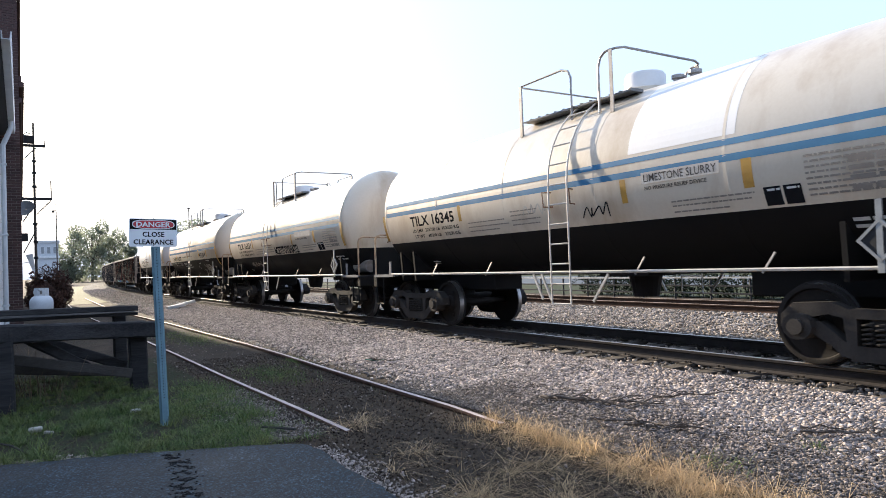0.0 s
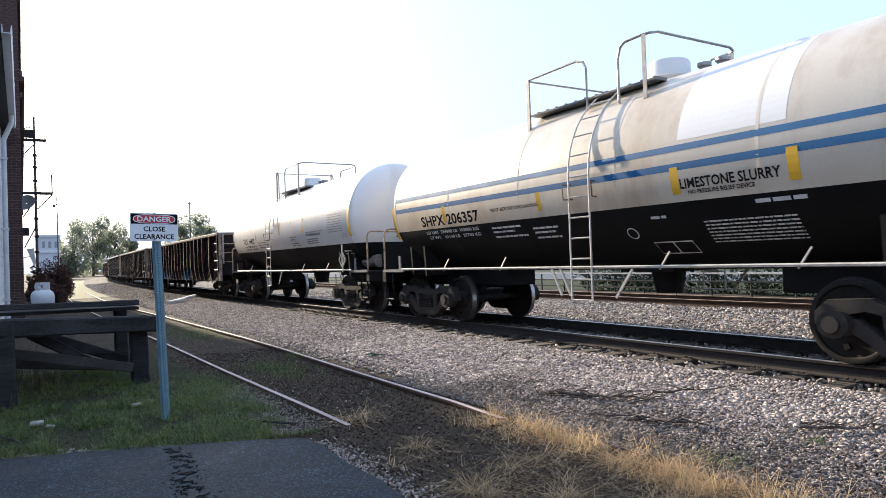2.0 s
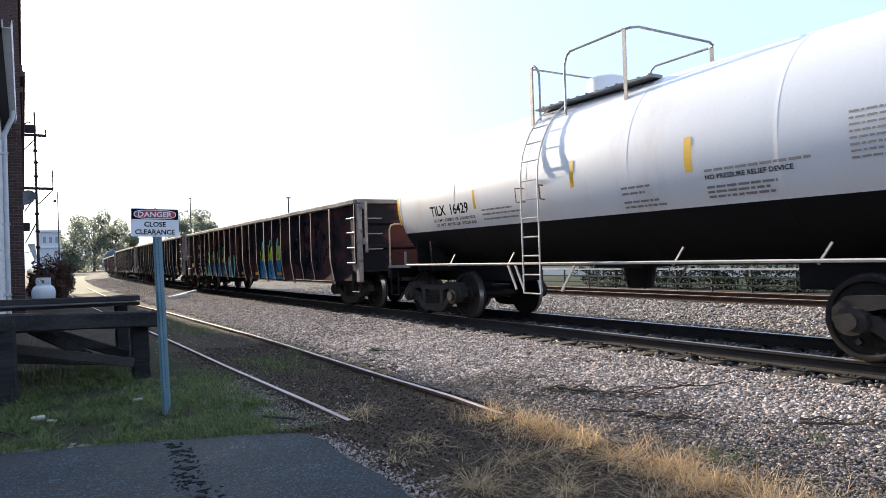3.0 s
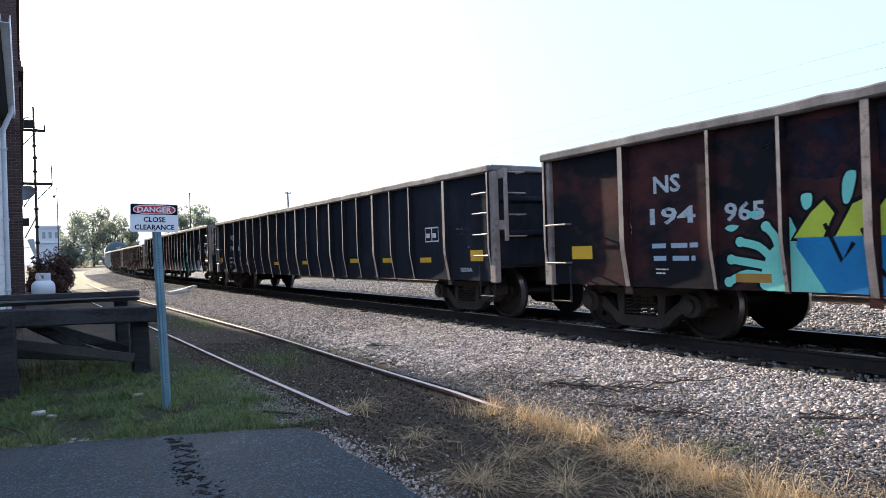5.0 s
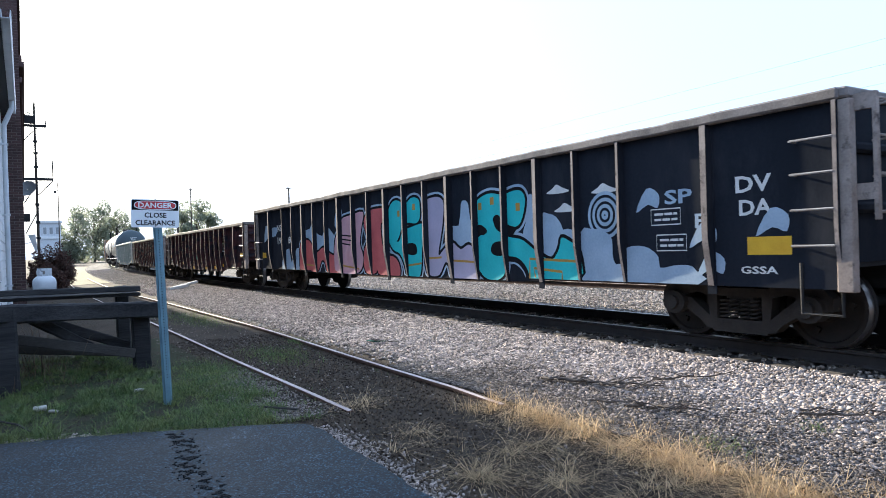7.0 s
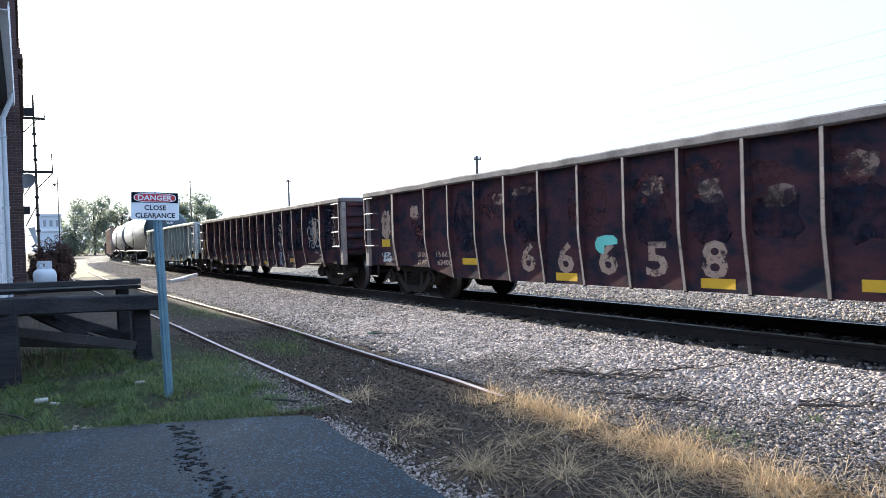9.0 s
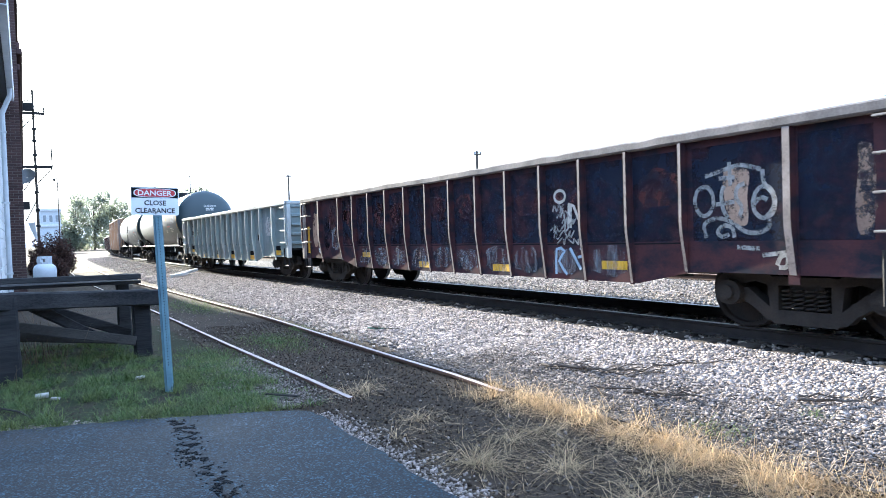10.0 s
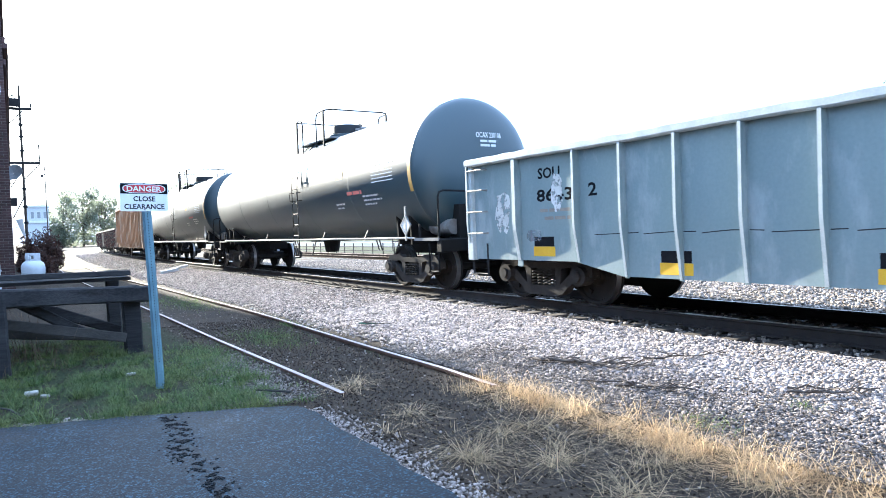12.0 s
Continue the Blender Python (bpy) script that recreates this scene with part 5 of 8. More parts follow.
def worn(y, z, w, h, seed, m=M_FLAKE_TAN):
    """A patch of scraped or rusted paint with an uneven outline."""
    rnd = random.Random(seed)
    return (flat([(-y + w * rnd.uniform(0.36, 0.58) * math.copysign(abs(math.cos(a)) ** 0.7, math.cos(a)), z + h * rnd.uniform(0.40, 0.55) * math.copysign(abs(math.sin(a)) ** 0.7, math.sin(a))) for a in [k * 0.3307 for k in range(19)]], 0.002 + 0.0002 * (seed % 5), 2), m, 0, 0, "scraped_patch", "")


def ns_gon_marks(left, right, low, dy=0.0):
    def make(e):
        return [text("NS", 7.73 + dy, 1.92, 0.21, 0.42, M_STENCIL), text(left, 7.80 + dy, 1.52, 0.20, 0.70, M_STENCIL), text(right, 6.70 + dy, 1.51, 0.20, 0.50 if len(right) > 2 else 0.36, M_STENCIL),
                text(low[0], 8.0, 1.20, 0.085, 0.88, M_STENCIL), text(low[1], 7.98, 1.03, 0.085, 0.80, M_STENCIL), small(7.9, 0.88, [(0, 0.05, 0.2, 0.02), (0, 0, 0.15, 0.02)], M_WHITE),
                patch(9.46, 1.08, 0.42, 0.19), patch(5.64, 0.98, 0.44, 0.10), patch(2.4, 0.98, 0.44, 0.10), patch(-0.2, 1.0, 0.44, 0.10), patch(-3.6, 1.04, 0.46, 0.10), patch(-5.4, 1.04, 0.46, 0.10), patch(-7.1, 1.04, 0.45, 0.10), patch(-8.95, 1.06, 0.4, 0.20),
                (stroke([(0, 0), (0.5, 0), (0.5, 0.27), (0, 0.27)], 0.03, 0.001, 0, True), M_WHITE, -7.35, 1.46, "stencil", ""), (stroke([(0.25, 0.0), (0.25, 0.27)], 0.03, 0.002, 0), M_WHITE, -7.35, 1.46, "stencil", ""), small(-7.32, 1.53, [(0.06, 0, 0.14, 0.09), (0.3, 0, 0.14, 0.09)], M_WHITE),
                text("GSSA", -8.60, 0.87, 0.07, 0.40, M_STENCIL), small(-8.5, 1.6, [(0, 0.05, 0.4, 0.03), (0.05, -0.05, 0.3, 0.03), (0.3, -0.30, 0.15, 0.03)], M_FLAKE_SILVER), (stroke([(0, 0), (0.28, 0), (0.28, 0.22), (0, 0.22)], 0.016, 0.001, 0, True), M_SILVER, 5.63, 1.50, "stencil", ""), small(5.60, 1.55, [(0, 0, 0.2, 0.06)], M_FLAKE_SILVER),
                worn(8.55, 1.80, 0.16, 0.5, 3, M_FLAKE_TAN_PALE), worn(8.68, 1.50, 0.26, 0.42, 13, M_FLAKE_TAN_PALE), worn(8.72, 1.27, 0.24, 0.16, 14, M_FLAKE_SILVER), worn(6.45, 1.12, 0.30, 0.42, 31, M_FLAKE_SILVER)]
    return make


def grown(pts, g):
    """The same outline, pushed out from its middle by g."""
    cy, cz = sum(p[0] for p in pts) / len(pts), sum(p[1] for p in pts) / len(pts)
    out = []
    for y, z in pts:
        d = math.hypot(y - cy, z - cz) or 1.0
        out.append((y + (y - cy) / d * g, max(0.66, z + (z - cz) / d * g)))
    return out


LIME_SHAPES = ([(6.05, 1.28), (5.86, 1.54), (5.72, 1.66), (5.62, 1.52), (5.74, 1.28)], [(5.62, 1.28), (5.44, 1.60), (5.30, 1.66), (5.24, 1.42), (5.36, 1.28)],
               [(5.30, 1.28), (5.22, 1.52), (5.04, 1.76), (4.78, 1.79), (4.74, 1.28)], [(4.74, 1.28), (4.73, 1.46), (4.54, 1.75), (4.20, 1.73), (4.18, 1.38), (4.34, 1.37), (4.30, 1.28)],
               [(4.16, 1.28), (4.10, 1.42), (3.80, 1.78), (3.62, 1.73), (3.58, 1.28)], [(3.50, 1.28), (3.44, 1.40), (3.24, 1.46), (3.12, 1.86), (2.94, 1.80), (3.02, 1.46), (2.98, 1.28)])


def two_tone_piece(dy, count):
    """Angular letters, lime above and azure below, with black outlines and mint drops."""
    sh = lambda pts: [(y + dy, z) for y, z in pts]
    right = LIME_SHAPES[count - 1][-1][0]
    body = sh([(6.08, 1.27), (5.9, 1.0), (5.72, 0.70), (right + 0.3, 0.69), (right - 0.10, 0.70), (right - 0.02, 1.27)])
    out = [art(grown(body, 0.05), M_INK, 0.003, 0), art(body, M_AZURE, 0.005, 0, "azure blue spray-paint")]
    for k, pts in enumerate(LIME_SHAPES[:count]):
        pts = sh(pts)
        out += [art(grown(pts, 0.05), M_INK, 0.0055 + 0.0004 * k, 0), art(pts, M_LIME, 0.0085 + 0.0002 * k, 0, "lime green spray-paint")]
    out.append(art(sh([(6.02, 1.285), (6.0, 1.22), (right, 1.22), (right, 1.285)]), M_AZURE, 0.0100, 0))
    for pts in ([(5.72, 1.42), (5.56, 1.04), (5.44, 1.22)], [(5.36, 1.36), (5.22, 0.98), (5.02, 0.72)], [(5.06, 1.42), (4.96, 1.18), (5.08, 1.26)], [(4.74, 1.42), (4.70, 1.22), (4.50, 0.76)], [(4.34, 1.36), (4.20, 1.12), (4.04, 1.30)],
                [(4.06, 1.26), (3.78, 0.92), (3.90, 0.70)], [(3.80, 1.50), (3.72, 1.38), (3.86, 1.37), (3.79, 1.50)], [(3.58, 1.22), (3.52, 0.98), (3.70, 0.70)], [(3.46, 1.26), (3.16, 1.02), (3.10, 0.86), (2.90, 0.90)]):
        if pts[-1][0] > right - 0.15:
            out.append(line(sh(pts), 0.045, M_INK, 0.0115, False, 0))
    for k, (y, z, h, lean) in enumerate(((5.90, 1.58, 0.16, 0.02), (5.50, 1.62, 0.30, -0.03), (4.66, 1.74, 0.22, -0.04), (3.98, 1.62, 0.36, -0.14), (3.36, 1.52, 0.38, -0.02))):
        if y > right:
            drop = sh([(y + 0.03, z), (y + 0.05 + lean * 0.5, z + h * 0.6), (y + 0.02 + lean, z + h), (y - 0.07 + lean, z + h), (y - 0.07 + lean * 0.5, z + h * 0.55), (y - 0.03, z)])
            out += [art(grown(drop, 0.03), M_INK, 0.0032, 2), art(drop, M_MINT, 0.0044, 2)]
    return out


def wild_letters(e):
    """The lime and azure graffiti on the first gondola, with its mint splash."""
    out = ns_gon_marks("194", "965", ("LD LMT 261600", "LT WT  81400"), 0.17)(e)
    out = out[:3] + [small(7.95, 1.21, [(0, 0, 0.22, 0.06), (0.3, 0, 0.4, 0.06)], M_SILVER), small(7.93, 1.05, [(0, 0, 0.2, 0.06), (0.3, 0, 0.34, 0.06)], M_SILVER)] + out[5:8]
    heart = [(6.42, 0.95), (6.30, 1.18), (6.05, 1.24), (5.86, 0.95), (5.70, 0.70), (6.25, 0.69), (6.45, 0.76)]
    out += [art(grown(heart, 0.04), M_INK, 0.0024, 3), art(heart, M_MINT, 0.0042, 3, "mint green spray-paint splash")]
    for k, pts in enumerate(([(6.3, 0.84), (6.6, 0.90), (6.84, 0.80)], [(6.3, 0.98), (6.55, 1.02), (6.80, 1.06)], [(6.3, 1.06), (6.45, 1.20), (6.68, 1.26)], [(6.2, 1.1), (6.26, 1.30), (6.36, 1.42)], [(6.08, 1.1), (6.06, 1.34), (6.12, 1.46)])):
        y, z = pts[-1]
        tip = [(y + 0.06 * math.cos(a), z + 0.06 * math.sin(a)) for a in [i * 1.047 for i in range(6)]]
        out += [line(pts, 0.15, M_INK, 0.0026 + 0.0001 * k), line(pts, 0.09, M_MINT, 0.0046 + 0.0001 * k), art(grown(tip, 0.03), M_INK, 0.0027 + 0.0001 * k, 2), art(tip, M_MINT, 0.0052 + 0.0001 * k, 2)]
    for y, z in ((6.78, 1.42), (6.50, 1.56)):
        out.append(art([(y + 0.09, z), (y + 0.02, z + 0.04), (y - 0.09, z + 0.02), (y, z - 0.04)], M_MINT, 0.004, 3))
    out += two_tone_piece(0.0, 6)
    side = [(2.98, 1.30), (2.74, 1.62), (2.60, 1.50), (2.35, 1.45), (2.0, 1.66), (1.62, 1.50), (1.5, 1.2), (1.62, 0.72), (2.4, 0.70), (2.55, 1.0), (2.86, 1.05)]
    out += [art(grown(side, 0.05), M_INK, 0.0025, 2), art(side, M_MINT, 0.0048, 2, "mint green spray-paint"), line([(2.5, 0.72), (2.45, 1.2), (2.2, 1.5)], 0.05, M_INK, 0.006), art([(2.3, 0.75), (2.2, 1.25), (1.9, 1.4), (1.75, 1.1), (1.8, 0.75)], M_AZURE, 0.0062, 2)]
    out += two_tone_piece(-7.55, 5)
    for q in (6.75, 4.96, 3.23, 0.6, -1.2, -3.6):
        out.append(patch(q, 0.80, 0.44, 0.10, M_OCHRE, lift=0.013))
    out += [worn(5.2, 2.2, 2.2, 0.7, 4, M_FLAKE_NAVY), worn(0.2, 1.5, 2.4, 1.6, 5, M_FLAKE_NAVY), worn(-6.6, 1.6, 2.6, 1.5, 6, M_FLAKE_NAVY), worn(8.35, 1.65, 0.16, 0.8, 7, M_FLAKE_SILVER)]
    return out


def bubble_letters(e):
    """The pink and teal graffiti on the black gondola with silver hills and clouds."""
    out = [text("SP", -7.69, 1.72, 0.17, 0.42, M_SILVER), text("F", -8.14, 1.40, 0.17, 0.14, M_SILVER), text("DV", -8.70, 1.78, 0.18, 0.44, M_WHITE), text("DA", -8.74, 1.52, 0.17, 0.40, M_WHITE), text("GSSA", -8.74, 0.86, 0.08, 0.45, M_WHITE),
           patch(-8.83, 1.07, 0.52, 0.20), patch(9.4, 1.07, 0.4, 0.18), text("NS", 7.78, 1.92, 0.20, 0.40, M_WHITE), text("19", 7.75, 1.52, 0.20, 0.34, M_WHITE), text("80", 6.72, 1.52, 0.20, 0.34, M_WHITE)]
    for yy, zz in ((-7.47, 1.46), (-7.55, 1.13)):
        out += [(stroke([(0, 0), (0.46, 0), (0.46, 0.2), (0, 0.2)], 0.016, 0.011, 0, True), M_WHITE, yy, zz, "stencil", ""), small(yy, zz, [(0.05, 0.05, 0.36, 0.03), (0.05, 0.12, 0.36, 0.03)], M_WHITE)]
    for k, pts in enumerate((
            [(9.15, 1.59), (8.97, 2.15), (8.36, 2.05), (7.78, 2.05), (7.92, 1.78), (8.76, 1.73)],
            [(7.36, 0.69), (7.14, 1.19), (6.65, 1.36), (6.49, 0.93), (5.99, 1.35), (5.66, 1.26), (5.76, 0.71)],
            [(5.58, 1.59), (5.46, 1.81), (4.86, 1.90), (4.62, 2.06), (4.43, 1.80), (3.93, 1.66), (3.63, 1.90), (3.14, 1.68), (2.88, 1.19), (3.58, 1.10), (4.39, 1.23), (4.98, 1.50)],
            [(3.04, 1.90), (2.93, 2.26), (2.63, 2.39), (2.51, 2.09), (2.68, 1.74)],
            [(-2.41, 1.34), (-2.49, 1.67), (-2.89, 1.65), (-2.99, 2.04), (-3.08, 2.11), (-3.23, 2.05), (-3.29, 1.74), (-3.46, 1.67), (-3.45, 1.17), (-3.22, 1.28), (-2.94, 1.22), (-2.65, 1.36)],
            [(-4.80, 1.43), (-4.88, 1.61), (-4.96, 2.06), (-5.12, 2.00), (-5.17, 1.73), (-5.21, 1.24), (-4.98, 1.31)],
            [(-5.22, 1.18), (-5.26, 1.71), (-5.45, 1.73), (-5.64, 1.66), (-5.77, 1.48), (-5.72, 1.36), (-5.62, 1.14), (-5.52, 1.03), (-5.41, 1.07)],
            [(-5.72, 1.43), (-5.88, 1.48), (-6.04, 1.42), (-6.09, 1.28), (-5.94, 1.27)],
            [(-6.12, 0.69), (-6.14, 1.41), (-6.36, 1.46), (-6.64, 1.41), (-6.77, 1.29), (-6.77, 1.09), (-6.83, 0.95), (-6.99, 1.01), (-7.02, 1.17), (-7.24, 1.20), (-7.43, 1.16), (-7.57, 1.05), (-7.59, 0.91), (-7.79, 0.94), (-8.02, 0.95), (-8.14, 0.88), (-8.16, 0.70)])):
        out.append(art(pts, M_SILVER, 0.002 + 0.0002 * k, 2, "silver sprayed hills behind the letters"))
    word = ((M_CORAL, [(5.75, 0.84), (5.64, 1.48), (5.02, 1.58), (4.56, 1.33), (4.31, 1.22), (3.88, 1.35), (3.49, 1.21), (3.11, 1.13), (2.94, 1.31), (2.92, 0.66), (3.61, 0.68), (3.79, 0.95), (4.03, 0.98), (4.36, 0.67), (5.11, 0.62), (5.58, 0.60)]),
            (M_PINK, [(3.13, 0.86), (3.03, 1.55), (2.72, 1.77), (2.58, 2.05), (2.01, 2.12), (1.28, 2.16), (1.37, 1.83), (1.50, 1.42), (1.33, 1.08), (1.45, 0.79), (1.86, 0.65), (2.49, 0.61), (2.92, 0.69)]),
            (M_CORAL, [(1.24, 1.93), (0.97, 2.15), (0.49, 2.19), (0.06, 2.14), (0.05, 1.88), (0.34, 1.84), (0.31, 1.40), (0.14, 1.01), (0.14, 0.68), (0.54, 0.70), (0.66, 1.07), (0.87, 1.41), (1.08, 1.55)]),
            (M_CORAL, [(1.31, 0.93), (1.22, 1.31), (0.96, 1.44), (0.57, 1.40), (0.45, 1.14), (0.65, 0.72), (1.14, 0.69)]),
            (M_TEAL, [(0.08, 1.50), (0.02, 1.96), (-0.17, 2.24), (-0.46, 2.31), (-0.82, 2.20), (-1.07, 2.30), (-1.31, 2.30), (-1.45, 2.20), (-1.45, 1.88), (-1.26, 1.77), (-0.94, 1.80), (-0.68, 1.72), (-0.51, 1.50), (-0.24, 1.34)]),
            (M_TEAL, [(-0.08, 1.42), (-0.51, 1.41), (-0.68, 1.62), (-1.01, 1.69), (-1.65, 1.74), (-1.69, 1.36), (-1.53, 1.31), (-1.46, 0.90), (-1.35, 0.66), (-0.86, 0.68), (-0.73, 0.92), (-0.54, 1.14), (-0.23, 1.24)]),
            (M_CORAL, [(0.17, 0.63), (0.09, 1.04), (-0.11, 1.10), (-0.40, 1.01), (-0.54, 0.77), (-0.39, 0.54), (-0.04, 0.51)]),
            (M_LILAC, [(-1.70, 2.16), (-1.97, 2.25), (-2.25, 2.23), (-2.39, 2.09), (-2.32, 1.67), (-2.14, 1.12), (-2.36, 1.22), (-2.65, 1.35), (-2.94, 1.21), (-3.22, 1.29), (-3.43, 1.14), (-3.52, 0.76), (-3.33, 0.64), (-2.84, 0.63), (-2.61, 0.69), (-2.52, 0.91), (-2.38, 0.96), (-2.16, 0.72), (-1.87, 0.69), (-1.68, 0.78), (-1.61, 1.07), (-1.69, 1.59)]),
            (M_TEAL, [(-4.29, 1.39), (-4.54, 1.38), (-4.81, 1.33), (-5.15, 1.14), (-5.49, 1.01), (-5.68, 1.19), (-5.74, 1.35), (-5.94, 1.28), (-6.10, 1.17), (-6.10, 0.69), (-5.07, 0.66), (-4.96, 0.74), (-4.82, 0.92), (-4.59, 1.04), (-4.34, 1.06)]),
            (M_TEAL, [(-3.45, 1.97), (-3.63, 2.12), (-3.94, 2.17), (-4.30, 2.12), (-4.58, 2.16), (-4.79, 2.14), (-4.89, 2.00), (-4.83, 1.75), (-4.71, 1.59), (-4.51, 1.55), (-4.30, 1.55), (-4.11, 1.52), (-4.30, 1.44), (-4.35, 1.30), (-4.31, 1.09), (-4.35, 0.90), (-4.23, 0.73), (-3.99, 0.65), (-3.69, 0.71), (-3.49, 0.91), (-3.44, 1.32), (-3.67, 1.50), (-3.46, 1.60)]))
    for k, (m, pts) in enumerate(word):
        d = 0.0003 * k
        out += [line(pts, 0.20, M_SILVER, 0.0045 + d, True, 3), line(pts, 0.11, M_INK, 0.0082 + d, True, 3)]
    for k, (m, pts) in enumerate(word):
        out.append(art(pts, m, 0.0116 + 0.0003 * k, 3, "swollen spray-painted letter"))
    for k, pts in enumerate(([(-3.99, 1.72), (-4.12, 1.79), (-4.28, 1.69), (-4.46, 1.59), (-4.64, 1.54), (-4.51, 1.41), (-4.27, 1.47), (-4.08, 1.54)], [(-3.91, 1.15), (-3.96, 1.29), (-4.16, 1.33), (-4.34, 1.28), (-4.30, 1.11), (-4.07, 1.08)], [(-0.75, 1.19), (-0.86, 1.35), (-1.23, 1.34), (-1.29, 1.15), (-1.04, 1.11)], [(-3.46, 1.58), (-3.61, 1.64), (-3.81, 1.53), (-3.70, 1.45), (-3.49, 1.48)])):
        out.append(art(pts, M_INK, 0.0152 + 0.0002 * k, 3))
    out.append(line([(-4.37, 1.03), (-4.65, 1.00), (-4.85, 0.85), (-4.92, 0.67)], 0.09, M_INK, 0.0158))
    for k, pts in enumerate(([(-4.95, 0.66), (-4.97, 1.03), (-6.09, 0.99)], [(-5.10, 0.73), (-5.06, 0.88), (-5.73, 0.83), (-5.73, 0.68)], [(-2.63, 1.00), (-3.48, 0.97)], [(-1.70, 1.04), (-2.26, 1.06)], [(-0.88, 0.89), (-1.46, 0.94)], [(5.32, 0.88), (4.60, 0.85)], [(2.61, 0.87), (1.58, 0.79)])):
        out.append(line(pts, 0.04, M_OCHRE, 0.0162 + 0.0002 * k, False, 0))
    for k, pts in enumerate(([(2.73, 1.65), (1.99, 1.60)], [(2.77, 1.55), (1.99, 1.49)], [(2.78, 1.45), (2.07, 1.38)])):
        out.append(line(pts, 0.035, M_INK, 0.0156 + 0.0002 * k, False, 0))
    for y, z in ((-3.92, 1.97), (-4.64, 1.82), (-1.15, 2.05), (-0.47, 1.95), (-3.55, 1.90)):
        out.append(patch(y, z, 0.11, 0.13, M_OCHRE, "sprayed_square", lift=0.0166))
    for y, z in ((-5.67, 2.04), (-6.64, 1.97), (-5.84, 1.75)):
        out.append(art([(y + 0.25, z), (y + 0.12, z + 0.06), (y + 0.02, z + 0.12), (y - 0.1, z + 0.07), (y - 0.27, z), (y, z - 0.02)], M_WHITE, 0.006, 3, "white spray-painted cloud"))
    for r in (0.31, 0.22, 0.13, 0.04):
        out.append(line([(-6.65 + r * math.cos(k * 0.628), 1.64 + r * math.sin(k * 0.628)) for k in range(10)], 0.05, M_SILVER, 0.011, True))
    for y, z in ((-7.42, 1.78), (-8.25, 1.30), (-8.35, 0.95), (-9.14, 1.42)):
        out.append(art([(y + 0.2, z - 0.14), (y + 0.02, z + 0.16), (y - 0.18, z + 0.08), (y - 0.16, z - 0.1), (y, z - 0.05)], M_SILVER, 0.010, 3))
    return out


def maroon_marks(e):
    out = [text(d, y, 0.71, 0.43, 0.36, M_FLAKE_TAN_PALE) for d, y in (("6", 2.36), ("6", 1.47), ("6", 0.60), ("5", -0.26), ("8", -1.12))]
    out += [art([(0.65, 1.05), (0.62, 1.22), (0.3, 1.24), (0.24, 1.12), (0.48, 1.10), (0.5, 0.98)], M_MINT, 0.003, 2)]
    out += [patch(y, z, 0.47, 0.12) for y, z in ((4.12, 0.78), (1.52, 0.575), (-1.10, 0.575), (-2.95, 0.62), (-4.2, 0.72))] + [patch(7.43, 1.13, 0.4, 0.17), patch(-7.2, 1.1, 0.4, 0.17)]
    out += [worn(7.2, 1.62, 0.42, 0.72, 1, M_FLAKE_TAN_PALE), worn(7.2, 0.90, 0.5, 0.24, 2, M_FLAKE_WHITE), worn(5.88, 1.84, 0.36, 0.30, 3, M_FLAKE_TAN_PALE), worn(5.7, 1.5, 0.7, 0.6, 4, M_FLAKE_RUST), worn(3.1, 1.8, 0.7, 0.5, 6, M_FLAKE_RUST), worn(2.1, 1.9, 0.7, 0.5, 7, M_FLAKE_RUST), worn(2.95, 1.92, 0.35, 0.2, 16), worn(2.3, 2.0, 0.5, 0.15, 17), worn(4.0, 1.6, 0.8, 1.2, 8, M_FLAKE_NAVY), worn(2.1, 1.55, 0.9, 0.9, 9, M_FLAKE_NAVY), worn(0.8, 1.7, 0.8, 0.8, 10, M_FLAKE_RUST), worn(5.6, 1.35, 0.6, 0.5, 11, M_FLAKE_NAVY)]
    out += [text("LD LMT", 5.80, 0.92, 0.09, 0.40, M_FLAKE_TAN_PALE), text("LT WT", 5.80, 0.76, 0.09, 0.36, M_FLAKE_TAN_PALE), text("15660", 5.06, 0.92, 0.10, 0.56, M_FLAKE_TAN_PALE), text("63400", 5.02, 0.76, 0.10, 0.52, M_FLAKE_TAN_PALE)]
    for k in range(6):
        out.append(worn(-0.35 - k * 0.85, 1.78 + 0.10 * (k % 2), 0.60, 0.50, 20 + k, M_FLAKE_RUST))
        out.append(worn(-0.42 - k * 0.85, 1.86 - 0.12 * (k % 3), 0.34, 0.28, 50 + k, M_FLAKE_TAN))
        out.append(worn(-0.40 - k * 0.85, 1.40, 0.62, 0.6, 30 + k, M_FLAKE_NAVY))
    out += [(stroke([(0, 0), (0.6, 0), (0.6, 0.33), (0, 0.33)], 0.05, 0.002, 0, True), M_WHITE, -4.3, 1.35, "stencil", ""), (stroke([(0.3, 0), (0.3, 0.33)], 0.05, 0.003, 0), M_WHITE, -4.3, 1.35, "stencil", "")]
    return out


